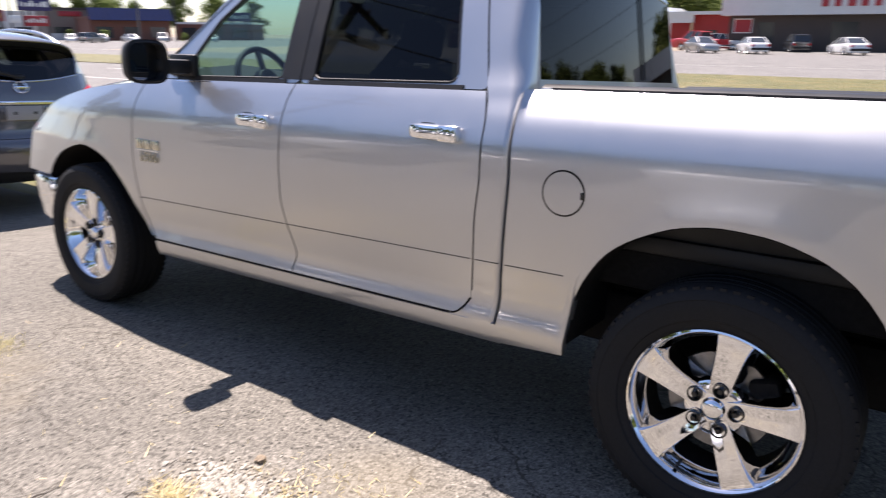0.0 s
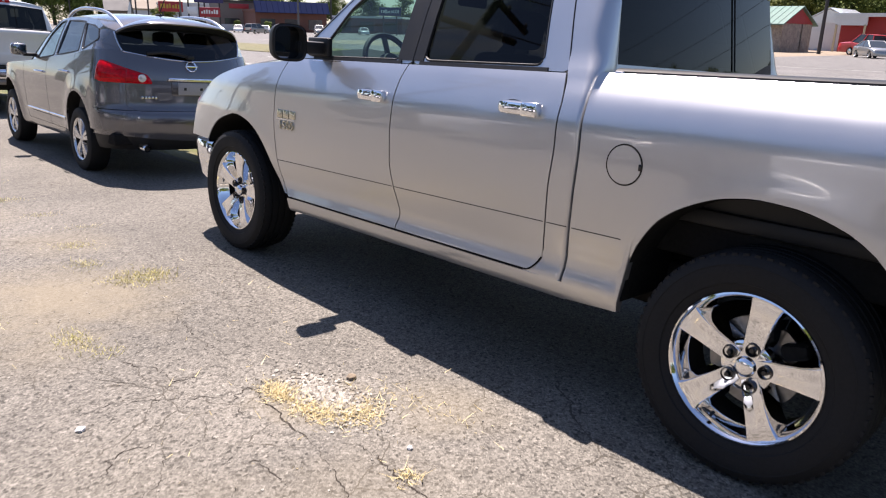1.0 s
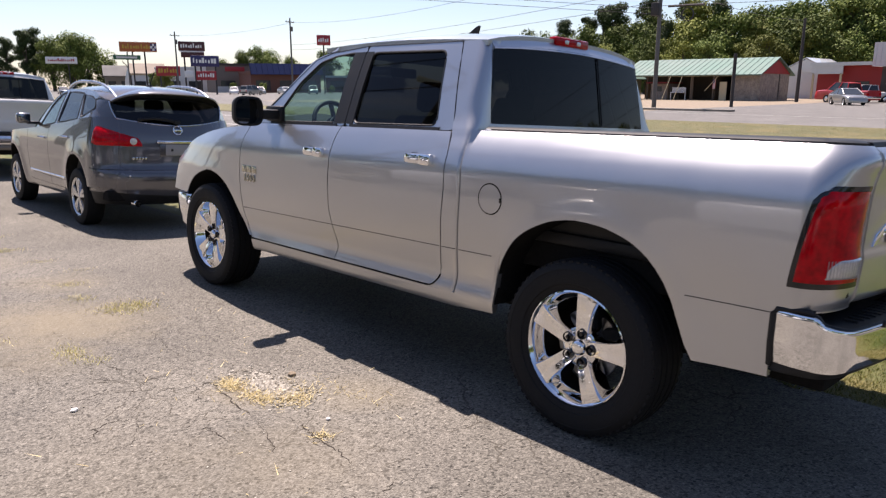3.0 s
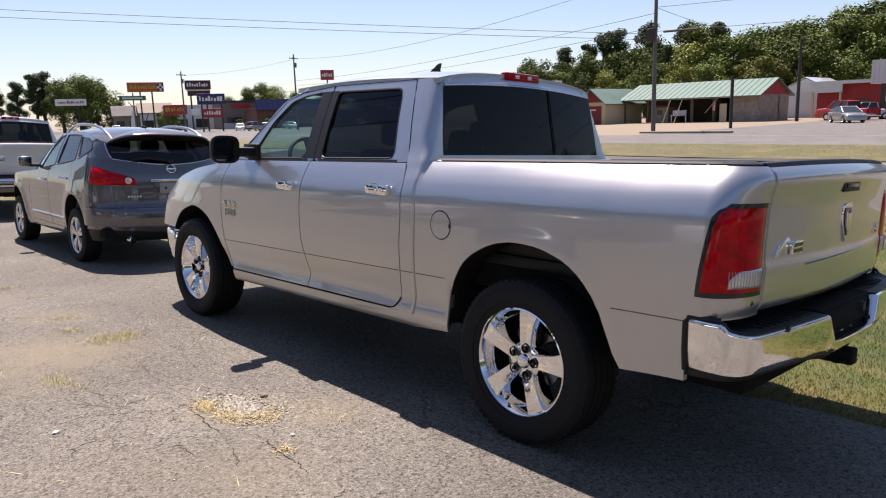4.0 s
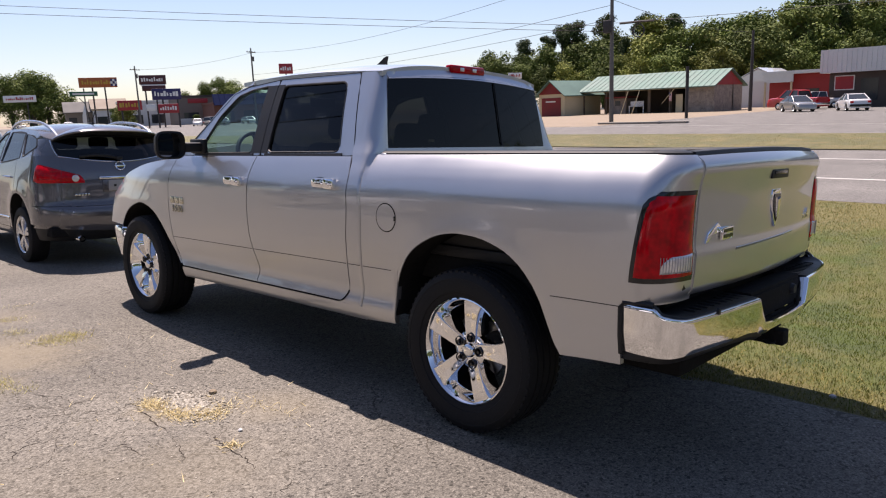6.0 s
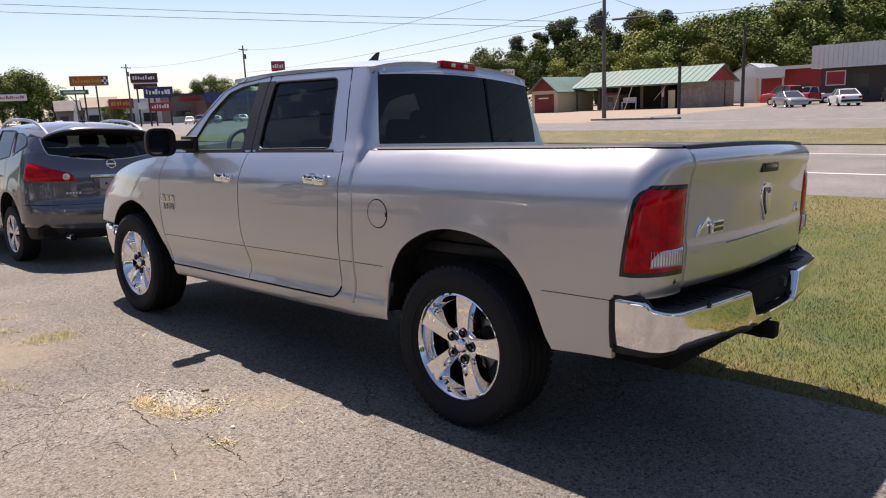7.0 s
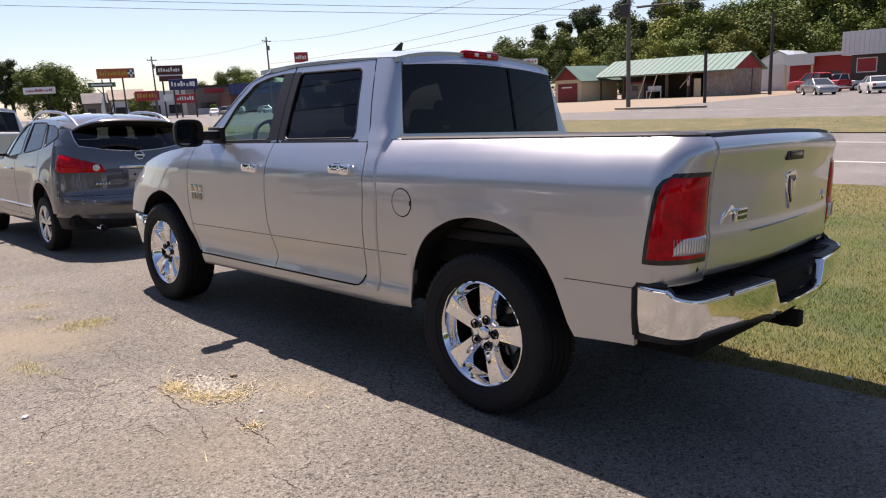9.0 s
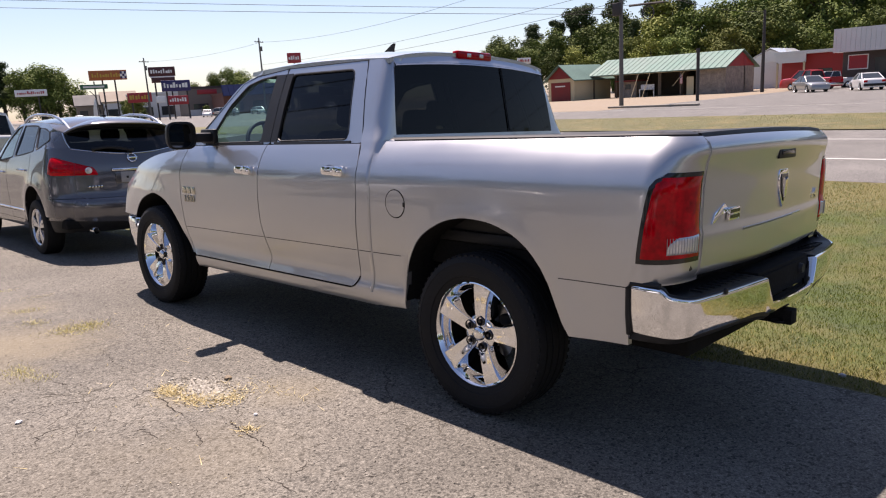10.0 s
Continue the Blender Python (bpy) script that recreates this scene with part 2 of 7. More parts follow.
# ---- ground, lot, roads ----
def asphalt(name, colour, patch=0.25, cracks=False):
    m = material(name, colour, 0.9, 0.0, 0.3, 1.2, 160.0, 0.004)
    nt = m.node_tree
    b = nt.nodes["Principled BSDF"]
    b.inputs["Specular IOR Level"].default_value = 0.2
    co = nt.nodes.new("ShaderNodeTexCoord")
    src = b.inputs["Base Color"].links[0].from_socket
    # pale and dark grit
    vor = nt.nodes.new("ShaderNodeTexVoronoi")
    vor.inputs["Scale"].default_value = 150.0
    nt.links.new(co.outputs["Object"], vor.inputs["Vector"])
    sep = nt.nodes.new("ShaderNodeSeparateColor")
    nt.links.new(vor.outputs["Color"], sep.inputs[0])
    grit = nt.nodes.new("ShaderNodeMapRange")
    grit.inputs["From Min"].default_value, grit.inputs["From Max"].default_value = 0.0, 1.0
    grit.inputs["To Min"].default_value, grit.inputs["To Max"].default_value = 0.58, 1.42
    nt.links.new(sep.outputs[0], grit.inputs["Value"])
    # coarser stones, a few of them pale, and dark pits between
    big, bsep, stone, both_ = (nt.nodes.new(k) for k in ("ShaderNodeTexVoronoi", "ShaderNodeSeparateColor", "ShaderNodeValToRGB", "ShaderNodeMath"))
    big.inputs["Scale"].default_value = 80.0
    nt.links.new(co.outputs["Object"], big.inputs["Vector"])
    nt.links.new(big.outputs["Color"], bsep.inputs[0])
    el = stone.color_ramp.elements
    el[0].position, el[0].color = 0.0, (0.36, 0.35, 0.34, 1)
    el[1].position, el[1].color = 1.0, (1.5, 1.48, 1.42, 1)
    for pos, v in ((0.10, 0.64), (0.22, 0.92), (0.5, 1.02), (0.9, 1.14)):
        e = el.new(pos)
        e.color = (v, v, v, 1)
    nt.links.new(bsep.outputs[0], stone.inputs[0])
    both_.operation = "MULTIPLY"
    nt.links.new(grit.outputs[0], both_.inputs[0])
    nt.links.new(stone.outputs[0], both_.inputs[1])
    mul = nt.nodes.new("ShaderNodeVectorMath")
    mul.operation = "SCALE"
    nt.links.new(src, mul.inputs[0])
    nt.links.new(both_.outputs[0], mul.inputs["Scale"])
    last = mul.outputs[0]
    # broad stains
    n = nt.nodes.new("ShaderNodeTexNoise")
    n.inputs["Scale"].default_value, n.inputs["Detail"].default_value = 0.5, 5
    nt.links.new(co.outputs["Object"], n.inputs["Vector"])
    st = nt.nodes.new("ShaderNodeMapRange")
    st.inputs["From Min"].default_value, st.inputs["From Max"].default_value = 0.3, 0.7
    st.inputs["To Min"].default_value, st.inputs["To Max"].default_value = 1 - patch, 1 + patch
    nt.links.new(n.outputs["Fac"], st.inputs["Value"])
    mul2 = nt.nodes.new("ShaderNodeVectorMath")
    mul2.operation = "SCALE"
    nt.links.new(last, mul2.inputs[0])
    nt.links.new(st.outputs[0], mul2.inputs["Scale"])
    last = mul2.outputs[0]
    if cracks:
        # hairline cracks of two sizes, only in places
        wob = nt.nodes.new("ShaderNodeTexNoise")
        wob.inputs["Scale"].default_value, wob.inputs["Detail"].default_value = 4.0, 8
        nt.links.new(co.outputs["Object"], wob.inputs["Vector"])
        mixv = nt.nodes.new("ShaderNodeMix")
        mixv.data_type = "VECTOR"
        mixv.inputs["Factor"].default_value = 0.20
        nt.links.new(co.outputs["Object"], mixv.inputs["A"])
        nt.links.new(wob.outputs["Color"], mixv.inputs["B"])
        for sc, lo, hi, w in ((1.5, 0.50, 0.66, 0.006), (3.6, 0.50, 0.66, 0.009)):
            cr, lim = nt.nodes.new("ShaderNodeTexVoronoi"), nt.nodes.new("ShaderNodeTexNoise")
            cr.feature = "DISTANCE_TO_EDGE"
            cr.inputs["Scale"].default_value = sc
            lim.inputs["Scale"].default_value = sc * 0.55
            lim.inputs["Detail"].default_value = 6
            nt.links.new(mixv.outputs["Result"], cr.inputs["Vector"])
            nt.links.new(co.outputs["Object"], lim.inputs["Vector"])
            wid = nt.nodes.new("ShaderNodeMapRange")
            wid.inputs["From Min"].default_value, wid.inputs["From Max"].default_value = lo, hi
            wid.inputs["To Min"].default_value, wid.inputs["To Max"].default_value = 0.0, w
            nt.links.new(lim.outputs["Fac"], wid.inputs["Value"])
            less = nt.nodes.new("ShaderNodeMath")
            less.operation = "LESS_THAN"
            nt.links.new(cr.outputs["Distance"], less.inputs[0])
            nt.links.new(wid.outputs[0], less.inputs[1])
            mc = nt.nodes.new("ShaderNodeMix")
            mc.data_type = "RGBA"
            nt.links.new(less.outputs[0], mc.inputs["Factor"])
            nt.links.new(last, mc.inputs["A"])
            mc.inputs["B"].default_value = (colour[0] * 0.5, colour[1] * 0.48, colour[2] * 0.45, 1)
            last = mc.outputs["Result"]
        # sand and dust washed over the surface in a few places
        for x, y, rad, amount in ((-2.25, 3.1, 0.62, 0.6), (-1.82, 1.33, 0.22, 0.6), (-2.5, 2.4, 0.3, 0.25), (-1.45, 0.95, 0.26, 0.3), (-2.05, 0.6, 0.45, 0.2), (-2.7, 0.7, 0.8, 0.12), (-2.5, 5.6, 0.7, 0.3), (-1.9, 4.3, 0.4, 0.3)):
            dist, nn, sub = nt.nodes.new("ShaderNodeVectorMath"), nt.nodes.new("ShaderNodeTexNoise"), nt.nodes.new("ShaderNodeMath")
            dist.operation = "DISTANCE"
            dist.inputs[1].default_value = (x, y, -x * math.tan(radians(TILT)))
            nt.links.new(co.outputs["Object"], dist.inputs[0])
            nn.inputs["Scale"].default_value, nn.inputs["Detail"].default_value, nn.inputs["Roughness"].default_value = 3.2, 9, 0.7
            nt.links.new(co.outputs["Object"], nn.inputs["Vector"])
            sub.operation = "MULTIPLY_ADD"
            nt.links.new(nn.outputs["Fac"], sub.inputs[0])
            sub.inputs[1].default_value = -1.7 * rad
            nt.links.new(dist.outputs["Value"], sub.inputs[2])
            mr = nt.nodes.new("ShaderNodeMapRange")
            mr.inputs["From Min"].default_value, mr.inputs["From Max"].default_value = -0.65 * rad, 0.35 * rad
            mr.inputs["To Min"].default_value, mr.inputs["To Max"].default_value = amount, 0.0
            nt.links.new(sub.outputs[0], mr.inputs["Value"])
            mc = nt.nodes.new("ShaderNodeMix")
            mc.data_type = "RGBA"
            nt.links.new(mr.outputs[0], mc.inputs["Factor"])
            nt.links.new(last, mc.inputs["A"])
            mc.inputs["B"].default_value = (0.215, 0.182, 0.125, 1)
            last = mc.outputs["Result"]
    nt.links.new(last, b.inputs["Base Color"])
    return m


LOT_ASPHALT = asphalt("worn_lot_asphalt", (0.128, 0.1185, 0.101), 0.16, True)
ROAD_ASPHALT = asphalt("road_asphalt", (0.1344, 0.1288, 0.1204), 0.12)
MIRRORED_ASPHALT = asphalt("dark_mirrored_asphalt", (0.062, 0.058, 0.053), 0.15)
DIRT = material("dry_earth", (0.2016, 0.1568, 0.1064), 0.95, 0.0, 0.25, 2.0, 60.0, 0.01)
PAINTLINE = material("road_line_paint", (0.42, 0.4144, 0.392), 0.7, 0.0, 0.15, 3.0, 60.0)
CONCRETE = material("pale_concrete", (0.2352, 0.2128, 0.1792), 0.9, 0.0, 0.15, 0.6, 30.0, 0.003)


def grass_material(name, green, straw, bands=()):
    m = material(name, green, 0.9, 0.0, 0.4, 3.0, 90.0, 0.02)
    nt = m.node_tree
    b = nt.nodes["Principled BSDF"]
    src = b.inputs["Base Color"].links[0].from_socket
    co, n = nt.nodes.new("ShaderNodeTexCoord"), nt.nodes.new("ShaderNodeTexNoise")
    n.inputs["Scale"].default_value, n.inputs["Detail"].default_value, n.inputs["Roughness"].default_value = 0.7, 8, 0.75
    nt.links.new(co.outputs["Object"], n.inputs["Vector"])
    mr = nt.nodes.new("ShaderNodeMapRange")
    mr.inputs["From Min"].default_value, mr.inputs["From Max"].default_value = 0.47, 0.68
    last = n.outputs["Fac"]
    if bands:
        # drier towards both edges of the strip
        xyz = nt.nodes.new("ShaderNodeSeparateXYZ")
        nt.links.new(co.outputs["Object"], xyz.inputs[0])
        for x0, x1 in bands:
            br, ad = nt.nodes.new("ShaderNodeMapRange"), nt.nodes.new("ShaderNodeMath")
            br.inputs["From Min"].default_value, br.inputs["From Max"].default_value = x0, x1
            br.inputs["To Min"].default_value, br.inputs["To Max"].default_value = 0.0, 0.18
            nt.links.new(xyz.outputs["X"], br.inputs["Value"])
            nt.links.new(br.outputs[0], ad.inputs[0])
            nt.links.new(last, ad.inputs[1])
            last = ad.outputs[0]
    nt.links.new(last, mr.inputs["Value"])
    mc = nt.nodes.new("ShaderNodeMix")
    mc.data_type = "RGBA"
    nt.links.new(mr.outputs[0], mc.inputs["Factor"])
    nt.links.new(src, mc.inputs["A"])
    mc.inputs["B"].default_value = (*straw, 1)
    nt.links.new(mc.outputs["Result"], b.inputs["Base Color"])
    return m


GRASS = grass_material("mown_grass", (0.048, 0.070, 0.004), (0.12, 0.104, 0.026), ((1.5, 0.8), (5.6, 7.6)))
DRYGRASS = grass_material("dry_grass", (0.085, 0.082, 0.022), (0.165, 0.128, 0.046))

SLOPE = math.tan(radians(TILT))
ditch = curve((0.6, 1.4, 4.2, 7.4, 8.7), (-0.6 * SLOPE, -0.10, -0.34, -0.05, -0.01))


def height(x, y=0):
    """The lie of the land: the lot falls to a shallow grass ditch, then the highway runs level."""
    if x >= 8.7:
        return -0.01
    dip = -0.078 * (1 - math.exp(-max(0.0, y - 4.0) / 1.6)) * min(1.0, (8.7 - x) / 4)
    if x < -30:
        return 30 * SLOPE + dip
    return (-x * SLOPE if x < 0.6 else float(ditch(x))) + dip


def strip(name, xs, ys, lift, mat, label, category, kind="structure"):
    bm = bmesh.new()
    quads(bm, [[(x, y, height(x, y) + lift) for y in ys] for x in xs])
    return thing(name, Matrix(), label, category, kind=kind, bm=bm, mat=mat)


far_y = (-900, -200, -60, -20, 0, 2, 10, 20, 32, 60, 200, 900)
strip("ground", (-900, -200, -60, -30, -10, 0, 0.6, 1, 2, 3, 4, 5, 6, 7, 8, 8.7, 30, 90, 300, 900), far_y, -0.06, DIRT, "dry earth ground reaching to the horizon", "ground")
lot_x = [-30 + i * 1.0 for i in range(30)] + [0.0, 0.3, 0.6]
strip("parking_lot", lot_x, [-40, -20] + [i * 2 for i in range(-8, 20)] + [60, 120], 0.0, LOT_ASPHALT, "worn cracked grey asphalt sales lot", "pavement")
strip("grass_verge", [0.6 + 0.1 * i for i in range(82)], [-4.6, -4, -3] + [-2.1 + 0.5 * i for i in range(52)] + [40, 80, 160], -0.005, GRASS, "mown grass verge sloping to a shallow ditch", "grass")
# unseen dark ground, added so the tailgate mirrors grey instead of grass
strip("driveway", [0.6, 1, 1.4, 2, 3, 4, 5, 6, 7, 8, 8.7], (-60, -40, -20, -10, -4.6), 0.0, MIRRORED_ASPHALT, "unseen dark asphalt added for the tailgate to mirror", "pavement")
strip("road", (8.7, 14, 19.6), far_y, 0.0, ROAD_ASPHALT, "grey asphalt highway carriageway", "road")
strip("median", (19.6, 21, 24, 27, 28.5), far_y, 0.03, DRYGRASS, "dry straw-coloured grass median", "grass")
strip("road", (28.5, 33, 39), far_y, 0.0, ROAD_ASPHALT, "far grey asphalt highway carriageway", "road")
strip("forecourt", (39, 60, 90, 130), (-60, -10, 10, 24), 0.005, ROAD_ASPHALT, "grey asphalt forecourt across the highway", "pavement")
strip("gravel_yard", (39, 60, 90, 130), (24, 40, 60, 72), 0.008, DIRT, "pale sandy yard in front of a shed", "ground")
strip("forecourt", (39, 60, 90, 130, 180), (72, 100, 140, 200, 330), 0.006, ROAD_ASPHALT, "grey asphalt forecourts of distant shops", "pavement")
for x in (11.9, 28.9, 38.4):
    strip("road_line", (x - 0.07, x + 0.07), far_y, 0.006, PAINTLINE, "solid white road edge line", "road line")
bm = bmesh.new()
for k in range(-8, 20):
    quads(bm, [[(x, k * 12 + d, height(x) + 0.006) for d in (0, 9.0)] for x in (16.4, 16.54)])
thing("lane_line", Matrix(), "broken white lane line", "road line", kind="structure", bm=bm, mat=PAINTLINE)


# long open cracks in the worn asphalt, some hairline, some as wide as a finger
CRACK = material("crack_shadow_dirt", (0.0392, 0.0336, 0.028), 0.95, 0.0, 0.4, 20.0, 200.0, 0.001, spec=0.05)
rnd = random.Random(44)


def crack(points, width):
    pts = []
    for (x0, y0), (x1, y1) in zip(points, points[1:]):
        n = max(3, int(math.hypot(x1 - x0, y1 - y0) / 0.018))
        for k in range(n):
            t = k / n
            pts.append(Vector((x0 + (x1 - x0) * t + rnd.gauss(0, 0.007), y0 + (y1 - y0) * t + rnd.gauss(0, 0.007), 0)))
    bm = bmesh.new()
    rows = []
    for i, p in enumerate(pts):
        d = pts[min(i + 1, len(pts) - 1)] - pts[max(i - 1, 0)]
        nrm = Vector((-d.y, d.x, 0)).normalized() * width * rnd.uniform(0.05, 0.85) * min(1.0, 0.2 + 4 * min(i, len(pts) - 1 - i) / len(pts))
        rows.append([Vector((q.x, q.y, height(q.x, q.y) + 0.0015)) for q in (p - nrm, p + nrm)])
    quads(bm, rows)
    thing("asphalt_crack", Matrix(), "thin dark crack across the worn asphalt", "crack", "asphalt cracks", "structure", bm=bm, mat=CRACK)


for points, width in (
        ([(-2.31, 2.16), (-2.27, 2.05), (-2.21, 1.99), (-2.19, 1.94), (-2.2, 1.82), (-2.14, 1.8), (-2.04, 1.76)], 0.0045),
        ([(-2.61, 2.15), (-2.47, 2.04), (-2.34, 1.89), (-2.27, 1.73)], 0.003),
        ([(-2.09, 1.5), (-2.03, 1.56), (-1.97, 1.58), (-1.98, 1.49), (-1.99, 1.37), (-2.01, 1.23), (-2.01, 1.1), (-2.02, 1.01)], 0.006),
        ([(-2.09, 1.5), (-2.11, 1.42), (-2.1, 1.37)], 0.0035),
        ([(-2.32, 1.17), (-2.23, 1.08), (-2.23, 0.99), (-2.23, 0.93), (-2.23, 0.87)], 0.0045),
        ([(-1.88, 0.96), (-1.9, 0.75), (-1.91, 0.65), (-1.91, 0.53), (-1.94, 0.39), (-1.93, 0.33)], 0.0055),
        ([(-2.03, 0.12), (-1.98, 0.13), (-1.93, 0.16), (-1.87, 0.2)], 0.005),
        ([(-2.09, 0.2), (-2.08, 0.12), (-2.08, 0.06), (-2.08, -0.03)], 0.004),
        ([(-2.69, 1.26), (-2.65, 1.28), (-2.61, 1.36), (-2.56, 1.4), (-2.43, 1.36)], 0.0035),
        ([(-2.58, 1.73), (-2.46, 1.76), (-2.39, 1.73), (-2.22, 1.64), (-2.07, 1.54)], 0.0035),
        ([(-1.81, -0.1), (-1.71, -0.17), (-1.59, -0.18)], 0.003),
        ([(-1.86, 2.6), (-1.92, 2.15), (-1.89, 1.89)], 0.0025),
        ([(-1.08, 3.04), (-1.35, 3.25), (-1.55, 3.3)], 0.003),
        ([(-2.02, 1.01), (-2.07, 0.83), (-2.14, 0.64)], 0.003),
        ([(-2.64, 1.09), (-2.53, 1.14), (-2.43, 1.36)], 0.0025)):
    crack(points, width)


# ---- grass blades, tufts, gravel ----
def blade_material(name, a, b):
    m = bpy.data.materials.new(name)
    m.use_nodes = True
    nt = m.node_tree
    g, r = nt.nodes.new("ShaderNodeNewGeometry"), nt.nodes.new("ShaderNodeMix")
    r.data_type = "RGBA"
    r.inputs["A"].default_value, r.inputs["B"].default_value = (*a, 1), (*b, 1)
    nt.links.new(g.outputs["Random Per Island"], r.inputs["Factor"])
    nt.links.new(r.outputs["Result"], nt.nodes["Principled BSDF"].inputs["Base Color"])
    nt.nodes["Principled BSDF"].inputs["Roughness"].default_value = 0.7
    nt.nodes["Principled BSDF"].inputs["Specular IOR Level"].default_value = 0.15
    return m


BLADE = blade_material("grass_blades", (0.046, 0.070, 0.003), (0.128, 0.152, 0.009))
STRAW = blade_material("straw_blades", (0.36, 0.28, 0.12), (0.66, 0.56, 0.33))
TUFT = blade_material("tuft_blades", (0.38, 0.37, 0.10), (0.80, 0.68, 0.32))
MEDIAN = blade_material("median_blades", (0.085, 0.078, 0.018), (0.215, 0.165, 0.050))
VERGESTRAW = blade_material("verge_straw_blades", (0.12, 0.112, 0.024), (0.34, 0.285, 0.10))
STONEGRIT = blade_material("pale_gravel", (0.188, 0.168, 0.134), (0.504, 0.47, 0.403))


def blades(name, spots, mat, label, category, size, lean=0.7, wide=1.0, kind="stuff"):
    """Many thin blades, one triangle each, rooted at the given spots."""
    r = random.Random(len(spots))
    verts, faces = [], []
    for x, y, k in spots:
        z = height(x, y)
        h = size * k * r.uniform(0.5, 1.3)
        a = r.uniform(0, 6.283)
        w = (0.0014 + 0.035 * h) * wide
        l = lean * h * r.uniform(0.2, 1.4)
        b = r.uniform(0, 6.283)
        i = len(verts)
        verts += [(x - w * math.cos(a), y - w * math.sin(a), z - 0.004), (x + w * math.cos(a), y + w * math.sin(a), z - 0.004), (x + l * math.cos(b), y + l * math.sin(b), z + h)]
        faces.append((i, i + 1, i + 2))
    me = bpy.data.meshes.new(name)
    me.from_pydata(verts, [], faces)
    me.materials.append(mat)
    return tagged(new(name, me), label, category, kind=kind)


rnd = random.Random(21)
spots, edge_spots = [], []
while len(spots) < 110000:
    x = 0.5 + 8.1 * rnd.random() ** 1.7
    y = -3.0 + 8.0 * rnd.random()
    edge = 0.60 + 0.12 * noise.noise((y * 1.3, 0.0, 0.0)) + 0.08 * noise.noise((y * 5.0, 2.0, 0.0))
    if x < edge or noise.noise((x * 1.1, y * 1.1, 3.0)) < -0.45 - 0.25 * rnd.random():
        continue
    # dry towards the lot and towards the highway, green in between
    dry = max(0.0, 1.15 - (x - edge) / 0.95, min(1.0, (x - 5.6) / 2.0)) + 0.45 * noise.noise((x * 0.9, y * 0.9, 7.0))
    spot = (x, y, 0.6 + 0.8 * (0.5 + 0.5 * noise.noise((x * 0.8, y * 0.8, 0.0))))
    (edge_spots if rnd.random() < 0.75 * dry else spots).append(spot)
blades("verge_grass", spots, BLADE, "short mown green grass with dry patches", "grass", 0.020)
blades("verge_straw", edge_spots, VERGESTRAW, "dry straw at the edges of the grass verge", "grass", 0.019, 1.4, 1.1)
spots = []
while len(spots) < 30000:
    x, y = 19.7 + 8.7 * rnd.random(), -6 + 46 * rnd.random()
    spots.append((x, y, 1.0))
blades("median_grass", spots, MEDIAN, "dry straw-coloured grass on the median", "grass", 0.065, 0.7, 1.6)
spots = []
for cx, cy, sx, sy, n in ((-1.77, 3.23, 0.08, 0.09, 650), (-1.90, 3.24, 0.07, 0.06, 160), (-1.64, 3.26, 0.06, 0.07, 160), (-1.95, 3.64, 0.06, 0.07, 200), (-1.86, 4.15, 0.07, 0.06, 260), (-2.38, 2.46, 0.04, 0.09, 300), (-2.32, 2.25, 0.05, 0.04, 90), (-1.62, 4.7, 0.08, 0.05, 200), (-1.75, 5.3, 0.07, 0.05, 180), (-1.9, 6.1, 0.10, 0.06, 320), (-1.85, 7.0, 0.10, 0.07, 300),
                          (-2.75, 2.9, 0.10, 0.08, 260), (-3.0, 3.3, 0.14, 0.07, 320), (-2.3, 8.2, 0.15, 0.10, 300)):
    for _ in range(n):
        spots.append((cx + rnd.gauss(0, sx), cy + rnd.gauss(0, sy), 1.0))
blades("weed_tufts", spots, TUFT, "yellowing weed tufts growing through the asphalt", "weeds", 0.018, 1.4, 0.9)
spots = []
for cx, cy, sx, sy, n in ((-1.91, 1.47, 0.03, 0.06, 420), (-1.89, 1.28, 0.03, 0.08, 330), (-1.74, 1.12, 0.045, 0.05, 360), (-1.83, 1.19, 0.03, 0.05, 200), (-1.62, 1.20, 0.04, 0.08, 60), (-1.48, 0.98, 0.05, 0.20, 110), (-1.88, 0.68, 0.022, 0.018, 90), (-2.30, 1.2, 0.30, 0.6, 60), (-1.6, 2.2, 0.25, 0.6, 50)):
    for _ in range(n):
        spots.append((cx + rnd.gauss(0, sx), cy + rnd.gauss(0, sy), 1.0))
blades("dry_straw", spots, STRAW, "dead straw lying round a pothole of gravel", "weeds", 0.016, 3.2, 1.5)

verts, faces = [], []
for k in range(1500):
    if k < 1100:
        x, y, s = -1.76 + rnd.gauss(0, 0.055), 1.36 + rnd.gauss(0, 0.12), rnd.uniform(0.004, 0.012)
    else:
        x, y, s = rnd.uniform(-3.2, -1.3), rnd.uniform(-0.8, 4.5), rnd.uniform(0.002, 0.006)
    z = height(x, y)
    i = len(verts)
    c = [Vector((rnd.uniform(0.6, 1.2) * a, rnd.uniform(0.6, 1.2) * b, rnd.uniform(0.5, 1.0) * d)) * s for a, b, d in ((1, 0, 0.3), (0, 1, 0.3), (-1, 0, 0.3), (0, -1, 0.3), (0, 0, 1), (0, 0, -0.6))]
    verts += [tuple(p + Vector((x, y, z + 0.002))) for p in c]
    faces += [(i + a, i + b, i + d) for a, b, d in ((0, 1, 4), (1, 2, 4), (2, 3, 4), (3, 0, 4), (1, 0, 5), (2, 1, 5), (3, 2, 5), (0, 3, 5))]
me = bpy.data.meshes.new("gravel")
me.from_pydata(verts, [], faces)
me.materials.append(STONEGRIT)
tagged(new("gravel", me), "loose pale gravel in a broken patch of asphalt", "gravel", kind="stuff")


